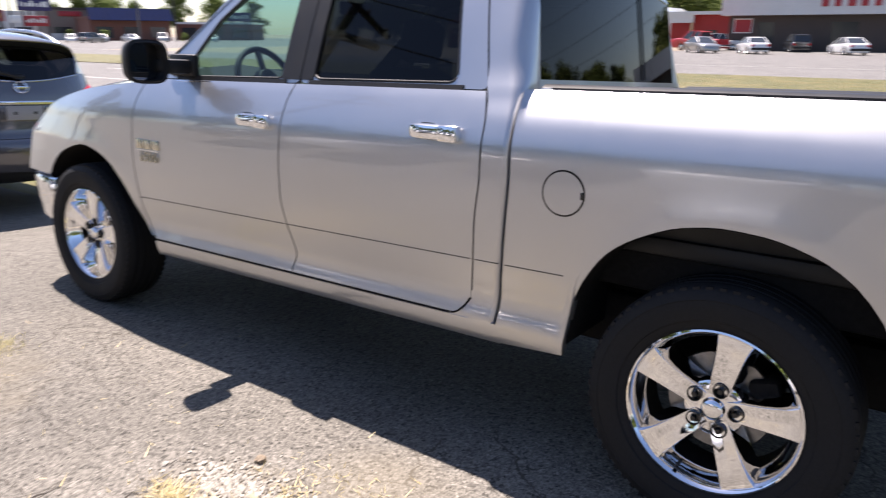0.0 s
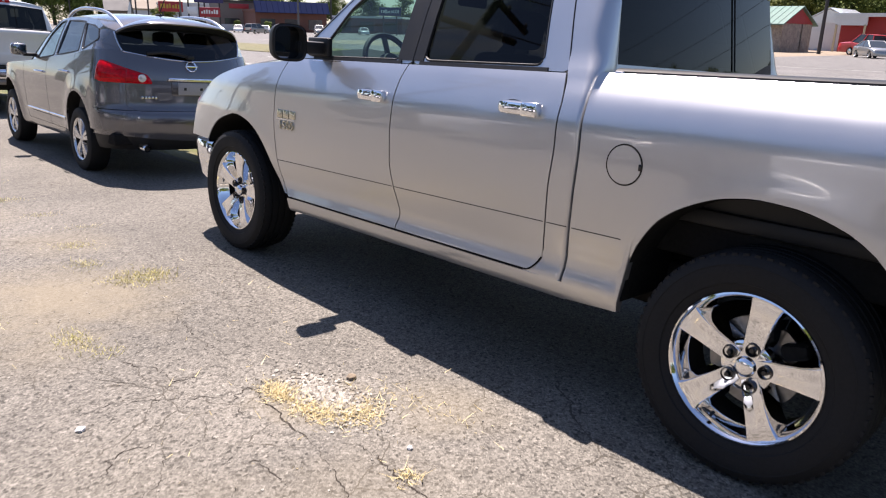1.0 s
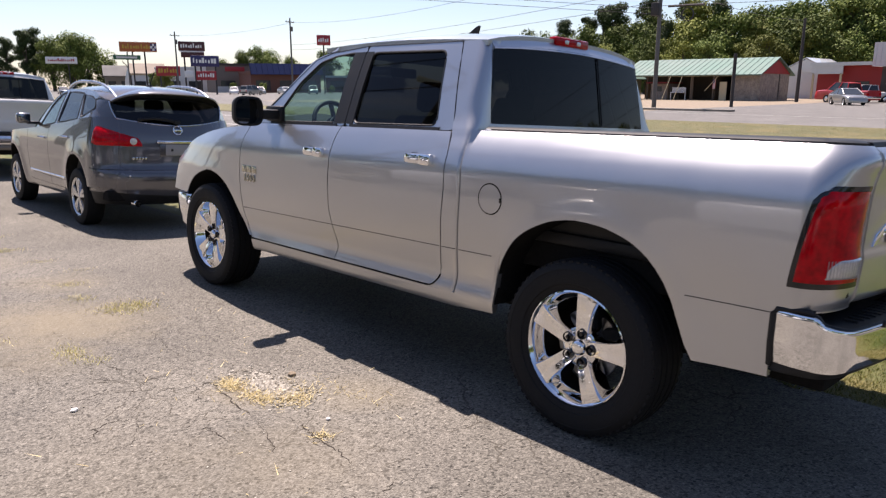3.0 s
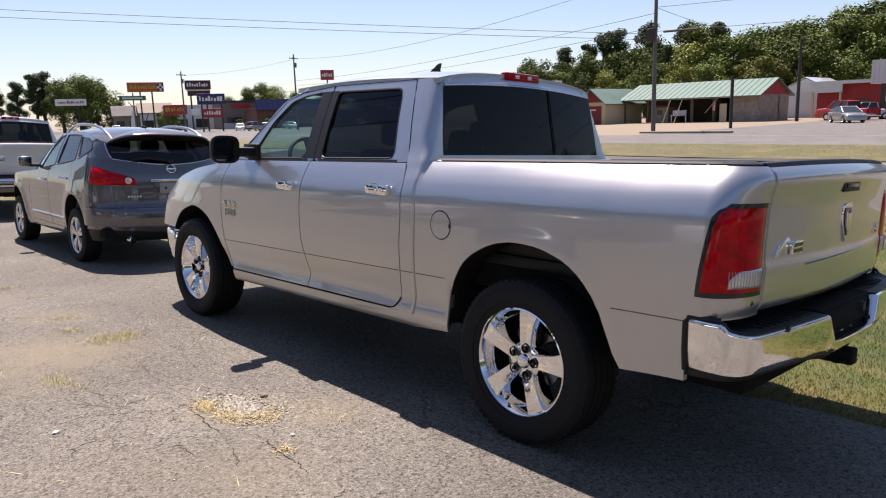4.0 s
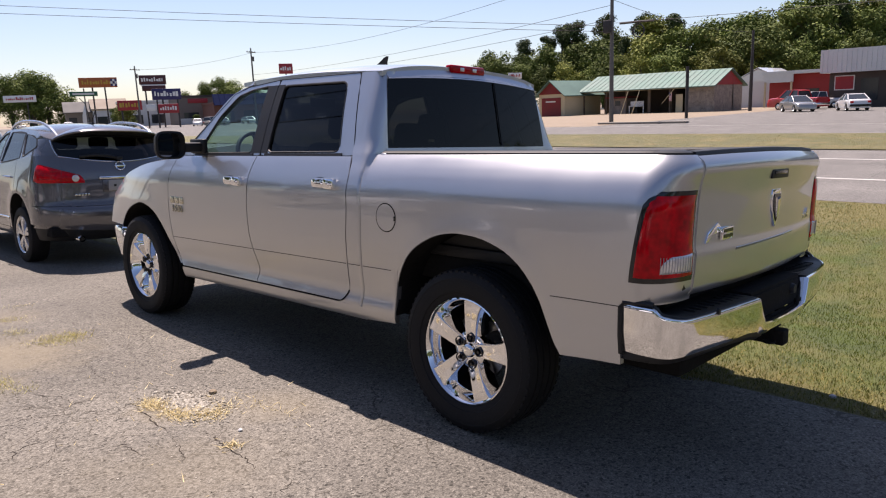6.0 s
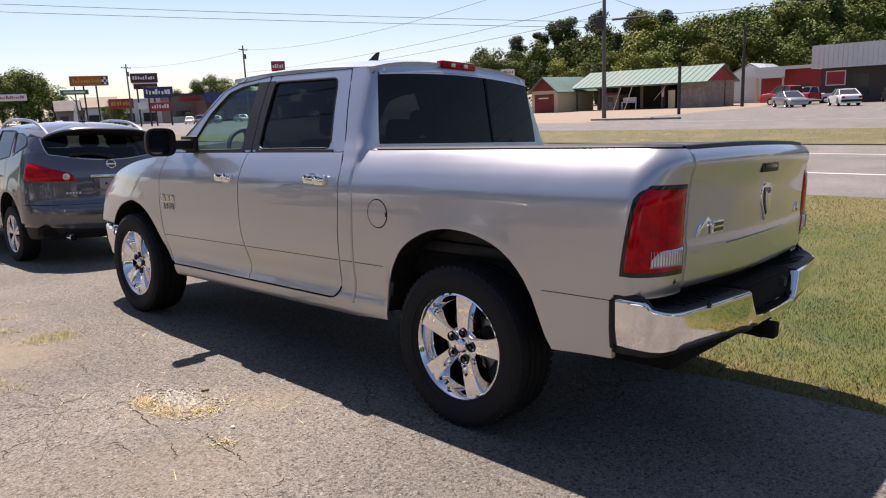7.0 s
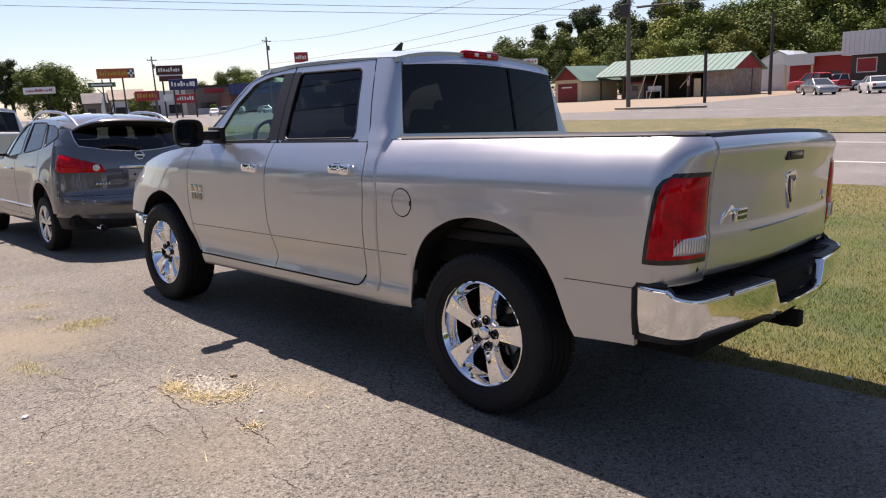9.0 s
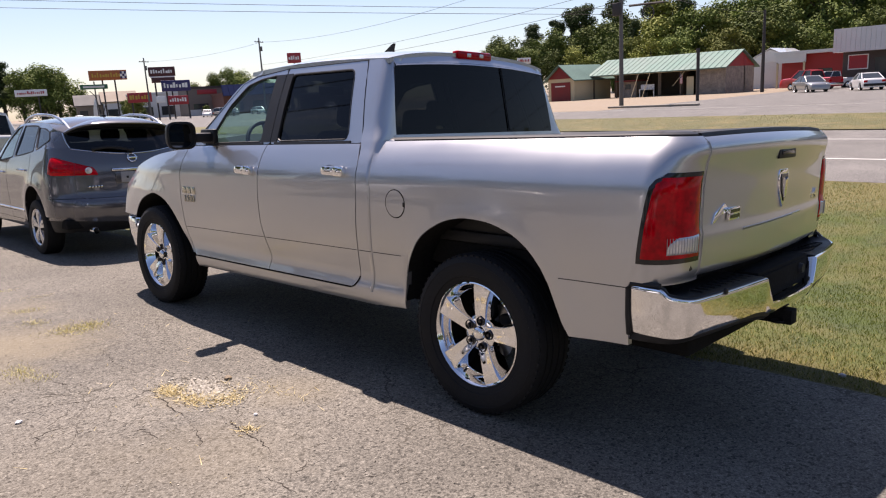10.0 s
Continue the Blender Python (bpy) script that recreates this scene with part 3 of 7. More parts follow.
def pebble(x, y, s, mat, label, name="stone", seed=0):
    r = random.Random(seed)
    bm = bmesh.new()
    bmesh.ops.create_icosphere(bm, subdivisions=2, radius=s)
    for v in bm.verts:
        v.co *= 0.8 + 0.4 * r.random()
        v.co.z *= 0.6
    thing(name, pose(x, y, height(x, y) + s * 0.4), label, name, bm=bm, mat=mat)


pebble(-1.585, 1.40, 0.022, DIRT, "small brown stone on the asphalt", seed=1)
pebble(-1.76, 0.81, 0.012, WHITE, "scrap of white litter on the asphalt", "litter", 2)
pebble(-2.62, 1.62, 0.016, WHITE, "scrap of white litter on the asphalt", "litter", 3)
pebble(0.80, -1.22, 0.020, PLATEGREY, "crumpled white litter in the grass", "litter", 4)
thing("twig", pose(-1.72, 9.4, height(-1.72, 9.4) + 0.008, 0, 0, 70), "dark twig lying on the asphalt", "twig", bm=tube([(-0.22, 0, 0), (0, 0.02, 0.004), (0.2, -0.01, 0)], 0.008, 6), mat=UNDER)

# ---- the silver pickup ----
RAKE = 0.0145


def rake(y):
    return RAKE * (1.0 - y)


flank = curve((0.40, 0.425, 0.46, 0.495, 0.515, 0.53, 0.56, 0.60, 0.66, 0.735, 0.80, 0.90, 1.04, 1.13, 1.165, 1.20, 1.25, 1.31, 1.345, 1.365, 1.378, 1.386),
              (0.915, 0.940, 0.955, 0.963, 0.964, 0.961, 0.953, 0.952, 0.964, 0.978, 0.986, 0.995, 1.001, 1.0015, 0.999, 0.991, 0.974, 0.948, 0.930, 0.915, 0.898, 0.875))
straight = curve((0.40, 0.46, 0.53, 0.60, 0.66, 0.735, 0.80), (0.948, 0.960, 0.967, 0.971, 0.974, 0.979, 0.986))
SHOULDER = curve((1.0, 1.19, 1.24, 1.29, 1.33, 1.36, 1.376, 1.386), (0.0, 0.0, 0.002, 0.012, 0.026, 0.038, 0.045, 0.05))
ARCHES = ((-0.023, 0.537, 0.999), (3.53, 0.565, 0.94))
REAR_ARCH = curve((-0.56, -0.54, -0.497, -0.455, -0.409, -0.32, -0.222, -0.079, 0.03, 0.144, 0.267, 0.379, 0.454, 0.496, 0.508, 0.514), (0.42, 0.507, 0.60, 0.71, 0.80, 0.90, 0.956, 0.993, 0.999, 0.984, 0.937, 0.862, 0.758, 0.657, 0.558, 0.42))
FRONT_ARCH = curve((2.965, 2.985, 3.075, 3.165, 3.27, 3.40, 3.54, 3.70, 3.85, 3.96, 4.04, 4.08, 4.095), (0.42, 0.485, 0.61, 0.755, 0.86, 0.917, 0.938, 0.910, 0.862, 0.795, 0.71, 0.60, 0.42))


def arch(y, c):
    return float(REAR_ARCH(y) if c < 1 else FRONT_ARCH(y))


def half_width(y, z):
    """Half the body's width at a height and a place along the truck."""
    w = float(flank(z - rake(y)))
    if z < 0.80 and y < 0.5:
        # no flare of the sill behind the cab
        k = min(1.0, (0.5 - y) / 0.4)
        w = w * (1 - k) + float(straight(z - rake(y))) * k
    for c, half, top in ARCHES:
        r = math.hypot((y - c) / half, max(0.0, z - 0.42) / (top - 0.42))
        if r > 0.5:
            w += 0.006 * math.exp(-((r - 1.0) / 0.12) ** 2)
    if y > 3.15:
        w -= 0.185 * ((y - 3.15) / 1.25) ** 2.2 * (0.42 + 0.58 * min(1.0, max(0.0, (z - 0.66) / 0.42)))
        w -= 0.05 * max(0.0, (z - 0.95) / 0.35) * min(1.0, (y - 3.15) / 0.7)
    if y < 0.745:
        w -= float(SHOULDER(z - rake(y)))
    return w


GATE = curve((0.815, 0.83, 0.90, 0.99, 1.02, 1.20, 1.29, 1.325, 1.36, 1.385), (1.045, 1.06, 1.068, 1.072, 1.066, 1.070, 1.082, 1.092, 1.085, 1.055))


def side(y, z, out=0.0):
    return Vector((-half_width(y, z) - out, y, z))


def side_panel(rear, front, bottom, top, nu=24, nv=30, out=0.0, us=None):
    """A panel between two cut lines (functions of height) and two edges (functions of length)."""
    P = []
    for i in (us or [k / nu for k in range(nu + 1)]):
        row = []
        for j in range(nv + 1):
            v = j / nv
            y = rear(0.9) * (1 - i) + front(0.9) * i
            for _ in range(3):
                z = bottom(y) * (1 - v) + top(y) * v
                y = rear(z) * (1 - i) + front(z) * i
            row.append(side(y, z, out))
        P.append(row)
    return P


def both(name, make, mat, parent, label=""):
    """The same part on both sides of the truck."""
    a = part(name, make(), mat, parent, label)
    part(name, flip(make()), mat, parent, label)
    return a


GAP = 0.0035
cut_fender = curve((0.46, 0.50, 0.566, 0.65, 0.75, 0.90, 1.05, 1.20, 1.303), (2.90, 2.935, 2.985, 3.015, 3.032, 3.043, 3.03, 3.012, 2.977))
cut_middle = curve((0.50, 0.525, 0.577, 0.62, 0.731, 0.845, 1.0, 1.12, 1.26, 1.36), (1.885, 1.883, 1.864, 1.868, 1.899, 1.922, 1.922, 1.912, 1.903, 1.878))
cut_rear = curve((0.50, 0.594, 0.734, 0.90, 1.066, 1.225, 1.319, 1.40), (0.925, 0.919, 0.904, 0.896, 0.880, 0.881, 0.90, 0.935))
cut_bed = curve((0.42, 0.464, 0.58, 0.72, 0.89, 1.07, 1.19, 1.304, 1.37), (0.808, 0.805, 0.794, 0.780, 0.768, 0.758, 0.762, 0.766, 0.764))
bed_low = curve((-0.9, -0.77, -0.541, 0.457, 0.73, 0.80), (0.53, 0.524, 0.508, 0.455, 0.432, 0.427))
door_low = lambda y: 0.513 + rake(y)
belt = lambda y: 1.352 + rake(y)
sill_low = lambda y: 0.420 + rake(y)
rail_top = lambda y: 1.362 + rake(y)


def arch_low(y, low):
    z = low(y)
    for c, half, top in ARCHES:
        if abs(y - c) < half:
            z = max(z, arch(y, c))
    return z


def ring(surface, outer, inner, k=10, out=0.0, r_out=0.012, r_in=0.035):
    """A window frame on a surface between two outlines with as many corners; also gives the inner outline."""
    def fill(c, r):
        pts = []
        for i in range(len(c)):
            a, b, d = Vector(c[i - 1]), Vector(c[i]), Vector(c[(i + 1) % len(c)])
            p, q = b + (a - b).normalized() * r, b + (d - b).normalized() * r
            for t in range(6):
                t /= 5
                pts.append((1 - t) ** 2 * p + 2 * t * (1 - t) * b + t * t * q)
            e = d + (b - d).normalized() * r
            for t in range(1, k):
                pts.append(q.lerp(e, t / k))
        return pts
    A, B = fill(outer, r_out), fill(inner, r_in)
    bm = bmesh.new()
    rows = []
    for a, b in zip(A, B):
        rows.append([surface(a.x, a.y, out) + Vector((0.03, 0, 0)), surface(a.x, a.y, out), surface(*a.lerp(b, 0.5), out), surface(b.x, b.y, out), surface(b.x, b.y, out) + Vector((0.022, 0, 0))])
    quads(bm, rows, wrap_i=True)
    return bm, B


def pane(surface, loop, inset=0.012):
    bm = bmesh.new()
    bm.faces.new([bm.verts.new(surface(p.x, p.y, -inset)) for p in loop])
    return bm


def make_truck(m, label, SILVER, rear):
    truck = thing("pickup_truck", m, label, "truck")
    inn = (0.03, 0, 0)
    # doors below the belt
    def door(name, rear, front):
        def low(y):
            # rounded lower corner at the rear cut
            d = y - rear(0.55)
            return door_low(y) + (0.07 * (1 - min(1, max(0, d) / 0.075)) ** 2 if rear is cut_rear else 0)
        us = [0, 0.01, 0.03, 0.06] + [k / 20 for k in range(2, 20)] + [0.98, 1]
        mk = lambda: panel(side_panel(lambda z: rear(z) + GAP, lambda z: front(z) - GAP, low, belt, 0, 44, us=us), inn)
        a = part(name, mk(), SILVER, truck)
        b = part(name, flip(mk()), SILVER, truck)
        return a, b
    rear_doors = door("rear_door", cut_rear, cut_middle)
    front_doors = door("front_door", cut_middle, cut_fender)
    # dark strips behind the door gaps, in place of the shade inside them
    for cut, lo, hi in ((cut_fender, 0.50, 1.30), (cut_middle, 0.50, 1.345), (cut_rear, 0.56, 1.36)):
        both("door_seal", lambda: panel([[side(float(cut(z)) + d, z, -0.007) for d in (-0.014, 0.014)] for z in np.linspace(lo, hi, 40)], (0.004, 0, 0)), UNDER, truck)
    both("door_seal", lambda: panel([[side(y, door_low(y) - 0.006 + d, -0.007) for d in (-0.012, 0.012)] for y in np.linspace(1.0, 2.92, 20)], (0.004, 0, 0)), UNDER, truck)
    both("corner_filler", lambda: panel([[side(y, z, -0.003) for z in np.linspace(0.495, 0.61, 8)] for y in np.linspace(0.912, 1.01, 8)], (0.004, 0, 0)), SILVER, truck)
    # dark line drawn for the shaded gap at the rounded lower corner
    both("corner_seal", lambda: tube([side(0.924 + d, door_low(0.95) - 0.004 + 0.07 * (1 - d / 0.08) ** 2, 0.0) for d in np.linspace(0, 0.08, 12)], 0.0042, 6), UNDER, truck)
    # fender
    us = [0.5 - 0.5 * math.cos(math.pi * k / 60) for k in range(61)]
    crown = curve((2.8, 3.05, 3.5, 3.95, 4.25, 4.42), (1.325, 1.30, 1.255, 1.17, 1.05, 0.95))
    fend_low = lambda y: max(arch_low(y, lambda q: 0.50), 0.705 if y > 4.0 else 0)
    both("front_fender", lambda: panel(side_panel(lambda z: cut_fender(z) + GAP, lambda z: 4.40, fend_low, lambda y: float(crown(y)), 0, 30, us=us), inn), SILVER, truck)
    # rocker
    both("rocker_panel", lambda: panel(side_panel(lambda z: 0.79, lambda z: 2.93, sill_low, lambda y: door_low(y) - 0.012, 30, 8), inn), SILVER, truck)
    # bedside with its rounded rear corner
    us = [k / 10 * 0.1 for k in range(10)] + [0.1 + 0.75 * (0.5 - 0.5 * math.cos(math.pi * k / 56)) for k in range(57)] + [0.85 + 0.15 * k / 24 for k in range(1, 25)]
    us = sorted(us + [0.8206, 0.8227])

    def bedside():
        P = []
        for u in us:
            row = []
            for j in range(45):
                v = j / 44
                s = u / 0.85 if u <= 0.85 else 1.0
                a = (u - 0.85) / 0.15 * math.pi / 2 if u > 0.85 else 0.0
                y = 0.775 * (1 - s) - 0.90 * s
                for _ in range(2):
                    low = arch_low(y, lambda q: float(bed_low(q)))
                    low = max(low, 0.80) if y < -0.846 else low
                    z = low * (1 - v) + rail_top(y) * v
                    if y < -0.62:
                        # even rows above the bumper's top, so that the end can stop there
                        z = (low + (0.80 - low) * j / 14 if low < 0.79 else 0.80 - 0.0004 * (14 - j)) if j <= 14 else 0.80 + (rail_top(y) - 0.80) * (j - 14) / 30
                    if u <= 0.85:
                        y = (float(cut_bed(z)) - 0.004) * (1 - s) - 0.90 * s
                p = side(y, z)
                if a:
                    p = corner(a, z)
                row.append(p)
            P.append(row)
        return panel(P, inn)
    both("bedside", bedside, SILVER, truck)
    # black arch lips and wheel-house liners
    for c, half, top in ARCHES:
        def liner():
            bm = bmesh.new()
            P = []
            for k in range(41):
                a = math.pi * k / 40
                y = c + half * math.copysign(abs(math.cos(a)) ** 0.85, math.cos(a)) * 0.995
                z = max(arch(y, c) - 0.004, 0.50)
                w = half_width(y, min(max(z, 0.5), 1.3))
                P.append([(-w + d, y, z) for d in (0.004, 0.03, 0.06, 0.45, 0.46)])
            for row in P:
                row[-1] = (row[-1][0], row[-1][1], max(0.5, row[-1][2] - 0.25))
            quads(bm, P)
            return bm
        both("wheel_house_liner", liner, UNDER, truck)
    # greenhouse
    def green(y, z, out=0.0):
        w = 0.905 - 0.33 * (z - 1.37) - 0.12 * max(0.0, z - 1.55) ** 1.5
        return Vector((-w - out, y, z))

    rear_outer = [(0.915, belt(0.9) + 0.004), (1.868, belt(1.87) + 0.004), (1.864, 1.840), (1.040, 1.838)]
    rear_inner = [(1.052, belt(1.05) + 0.024), (1.797, belt(1.8) + 0.022), (1.806, 1.797), (1.142, 1.790)]
    front_outer = [(1.874, belt(1.87) + 0.004), (2.93, belt(2.9) + 0.004), (2.61, 1.590), (2.395, 1.765), (2.24, 1.808), (1.870, 1.840)]
    front_inner = [(1.985, belt(1.95) + 0.020), (2.71, belt(2.7) + 0.016), (2.505, 1.612), (2.335, 1.748), (2.18, 1.785), (1.975, 1.803)]
    for doors, outer, inner, gl in ((rear_doors, rear_outer, rear_inner, GLASS_DARK), (front_doors, front_outer, front_inner, GLASS_CLEAR)):
        for n, d in enumerate(doors):
            fr, loop = ring(green, outer, inner, r_out=0.035, r_in=0.05 if gl is GLASS_DARK else 0.03)
            part("window_frame", flip(fr) if n else fr, SILVER, d)
            pn = pane(green, loop)
            o = part("window_pane", flip(pn) if n else pn, gl, d)
            # black weather strip at the sill; the chrome line below imitates the door edge's highlight
            y0, y1 = inner[0][0] - 0.03, inner[1][0] + 0.02
            P = lambda e: [[green(y0 + (y1 - y0) * k / 12, belt(y0 + (y1 - y0) * k / 12) + dz, e) for dz in (-0.004, 0.018)] for k in range(13)]
            wb = panel(P(0.006), (0.03, 0, 0))
            part("weather_strip", flip(wb) if n else wb, BLACK, d)
            tr = tube([green(y0 + (y1 - y0) * k / 12, belt(y0 + (y1 - y0) * k / 12) - 0.007, 0.006) for k in range(13)], 0.0035, 6)
            part("belt_highlight", flip(tr) if n else tr, CHROME, d)
            # black pillar cover
            yb = (1.988, 1.874) if gl is GLASS_CLEAR else (1.866, 1.795)
            P = [[green(y, belt(y) + 0.02 + t * (1.805 - belt(y) - 0.02), 0.004) for t in (0, 0.25, 0.5, 0.75, 1)] for y in (yb[1], (yb[0] + yb[1]) / 2, yb[0])]
            bp = panel(P, (0.02, 0, 0))
            part("pillar_cover", flip(bp) if n else bp, BLACK, d)
            seam = tube([green(a[0] + (b[0] - a[0]) * k / 8, a[1] + (b[1] - a[1]) * k / 8, 0.0) for a, b in zip(outer[1:], outer[2:] + outer[:1]) for k in range(8)] + [green(*outer[0])], 0.0035, 5)
            part("door_seam", flip(seam) if n else seam, BLACK, d)
            rub = tube([green(p.x, p.y, -0.004) for p in loop], 0.007, 5, closed=True)
            part("window_seal", flip(rub) if n else rub, BLACK, d)
    # roof
    crown = curve((0.80, 0.95, 1.3, 1.7, 2.1, 2.27, 2.35), (1.885, 1.912, 1.935, 1.94, 1.920, 1.895, 1.87))
    P = []
    for i in range(33):
        y = 0.86 + (2.33 - 0.86) * i / 32
        edge = 1.838 + 0.028 * math.sin(math.pi * (y - 0.85) / 1.6)
        w0 = -green(y, edge).x
        row = []
        for j in range(41):
            t = -1 + j / 20
            s = math.copysign(abs(math.sin(t * math.pi / 2)) ** 1.0, t)
            x = w0 * s
            row.append((x, y, edge + (float(crown(y)) - edge) * (1 - abs(s) ** 3.2)))
        P.append(row)
    part("roof", panel(P, (0, 0, -0.03)), SILVER, truck)

    # rear pillar and cab corner above the belt, rounded into the back
    def ease(z, a, b):
        t = min(1.0, max(0.0, (z - a) / (b - a)))
        return t * t * (3 - 2 * t)

    def pillar():
        P = []
        for k in range(71):
            z = 0.445 + (1.838 - 0.445) * k / 70
            up = max(0.0, (z - 1.356) / 0.48)
            e = ease(z, 1.33, 1.43)
            yf = (float(cut_rear(min(z, 1.40))) - GAP) * (1 - e) + (0.912 + 0.1302 * up) * e
            e = ease(z, 1.28, 1.44)
            yb = (float(cut_bed(z)) + 0.010) * (1 - e) + (0.775 + 0.075 * up) * e
            e = ease(z, 1.25, 1.46)
            w = half_width(0.85, z) if z < 1.25 else (half_width(0.85, 1.25) - 0.36 * (z - 1.25)) * (1 - e) - green(yf, max(z, 1.36)).x * e
            r = 0.022 + 0.053 * ease(z, 1.20, 1.50)
            row = [Vector((-w, yf, z)), Vector((-w, (yf + yb + r) / 2, z)), Vector((-w, yb + r, z))]
            for a in range(1, 9):
                a *= math.pi / 16
                row.append(Vector((-w + r * (1 - math.cos(a)), yb + r * (1 - math.sin(a)), z)))
            row.append(Vector((-min(w - r - 0.01, 0.775 - 0.065 * up), yb, z)))
            P.append(row)
        return panel(P, (0.02, 0.01, 0))
    both("rear_pillar", pillar, SILVER, truck)
    # back of the cab: panel below, header above, window between
    def back(x, z):
        t = (z - 1.36) / 0.5
        return Vector((x, 0.775 + 0.075 * t - 0.03 * (1 - (x / 0.8) ** 2), z))
    P = [[back(-0.78 + 1.56 * i / 12, z) for z in (0.85, 1.0, 1.2, 1.365, 1.40)] for i in range(13)]
    part("cab_back", panel(P, (0, 0.03, 0)), SILVER, truck)
    P = [[back((-0.705 + 1.41 * i / 12), 1.795 + 0.03 * (1 - (i / 6 - 1) ** 2) + (0.885 + 0.0 - 0.8) * j) if j < 1 else Vector((-0.70 + 1.40 * i / 12, 0.875, 1.848 + 0.045 * (1 - abs(i / 6 - 1) ** 3))) for j in (0, 1)] for i in range(13)]
    part("cab_header", panel(P, (0, 0.02, -0.01)), SILVER, truck)
    P = [[back((-0.77 + 1.54 * i / 16) * (1 - 0.08 * j / 8), 1.40 + (0.405 + 0.03 * (1 - (i / 8 - 1) ** 2)) * j / 8) + Vector((0, 0.006, 0)) for j in range(9)] for i in range(17)]
    bm = bmesh.new()
    quads(bm, P)
    rw = part("rear_window", bm, GLASS_DARK, truck, "dark tinted sliding rear window")
    for x in (0.24,):
        part("slider_bar", tube([back(x * (1 - 0.08 * k / 6), 1.41 + 0.41 * k / 6) + Vector((0, -0.001, 0)) for k in range(7)], 0.0045), RUBBER, rw)
    # third brake light and roof antenna
    bl = part("brake_light", boxed((-0.165, 0.845, 1.862), (0.165, 0.90, 1.915), 0.012), REDLENS, truck, "red roof brake light")
    for x in (-0.06, 0.06):
        part("cargo_lamp", boxed((x - 0.02, 0.842, 1.876), (x + 0.02, 0.86, 1.902), 0.006), CLEARLENS, bl)
    fin = [(0.01, 0.0), (0.20, 0.0), (0.13, 0.030), (0.07, 0.062), (0.02, 0.092), (-0.005, 0.100), (0.008, 0.06)]
    bm = prism(bmesh.new(), [(y, z) for y, z in fin], 0.022, pose(-0.011, 1.62, 1.935) @ Matrix(((0, 0, 1, 0), (1, 0, 0, 0), (0, 1, 0, 0), (0, 0, 0, 1))))
    part("roof_antenna", bm, BLACK, truck, "black shark-fin roof antenna")
    # windscreen pillars, windscreen, hood, cowl
    seam_y = curve((0, 0.4, 0.75, 0.9, 1.0), (2.945, 2.63, 2.41, 2.30, 2.20))
    seam_z = curve((0, 0.4, 0.75, 0.9, 1.0), (1.34, 1.585, 1.768, 1.803, 1.822))

    def a_pillar():
        P = []
        for k in range(13):
            t = k / 12
            y, z = 3.05 * (1 - t) + 2.24 * t, 1.30 * (1 - t) + 1.852 * t + 0.02 * math.sin(math.pi * t)
            g = green(y - 0.10, z)
            P.append([green(float(seam_y(t)), float(seam_z(t)), 0.002), Vector((g.x, y - 0.05, z)), Vector((g.x + 0.03, y - 0.01, z + 0.006)), Vector((g.x + 0.075, y + 0.012, z + 0.006))])
        return panel(P, (0.03, -0.02, 0))
    both("windscreen_pillar", a_pillar, SILVER, truck)
    P = []
    for k in range(9):
        t = k / 8
        y, z = 3.07 * (1 - t) + 2.27 * t, 1.30 * (1 - t) + 1.856 * t + 0.02 * math.sin(math.pi * t)
        w = -green(y, z).x - 0.06
        P.append([(w * s, y + 0.14 * (1 - s * s) * (1 - 0.4 * t), z + 0.02 * (1 - s * s)) for s in [-1 + j / 8 for j in range(17)]])
    bm = bmesh.new()
    quads(bm, P)
    part("windscreen", bm, GLASS_CLEAR, truck)
    P = []
    for i in range(25):
        y = 3.02 + 1.40 * i / 24
        e = float(curve((2.8, 3.05, 3.5, 3.95, 4.25, 4.42), (1.325, 1.30, 1.255, 1.17, 1.05, 0.95))(y))
        w0 = half_width(y, e) - 0.003
        up = 0.085 * (1 - ((y - 3.02) / 1.42) ** 3)
        P.append([(w0 * s, y + 0.10 * (1 - s * s), e + 0.002 + up * (1 - abs(s) ** 2.4)) for s in [-1 + j / 14 for j in range(29)]])
    part("hood", panel(P, (0, 0, -0.02)), SILVER, truck)
    part("cowl", boxed((-0.85, 2.95, 1.22), (0.85, 3.14, 1.30), 0.02), BLACK, truck)
    # front: grille, lamps, bumper
    part("grille", boxed((-0.50, 4.36, 0.72), (0.50, 4.50, 1.10), 0.05), GLOSSBLACK, truck)
    both("headlight", lambda: boxed((-0.80, 4.20, 0.80), (-0.52, 4.44, 1.02), 0.05), CLEARLENS, truck)

    def front_bumper():
        P = []
        bx = curve([k / 6 for k in range(7)], (-0.955, -0.95, -0.925, -0.855, -0.70, -0.40, 0.0))
        by = curve([k / 6 for k in range(7)], (4.03, 4.14, 4.26, 4.37, 4.45, 4.51, 4.53))
        for k in range(31):
            x, y = float(bx(k / 30)), float(by(k / 30))
            P.append([Vector((x * 0.955, y - 0.04, 0.40)), Vector((x * 0.975, y - 0.01, 0.43)), Vector((x, y, 0.54)), Vector((x * 1.004, y + 0.005, 0.67)), Vector((x * 0.995, y, 0.688)), Vector((x * 0.96, y - 0.03, 0.696))])
        return panel(P, (0.02, -0.04, 0))
    both("front_bumper", front_bumper, CHROME, truck)
    # the bed inside
    for x in (-1, 1):
        part("bed_wall", boxed((min(x * 0.76, x * 0.80), -0.93, 0.86), (max(x * 0.76, x * 0.80), 0.70, 1.37), 0.01), BLACK, truck)
        P = [[(x * (half_width(y, rail_top(y)) - 0.012 - 0.07 * s), y, rail_top(y) + 0.008 + 0.012 * math.sin(math.pi * s)) for s in (0, 0.2, 0.5, 0.8, 1)] for y in [0.725 - 1.62 * k / 16 for k in range(17)]]
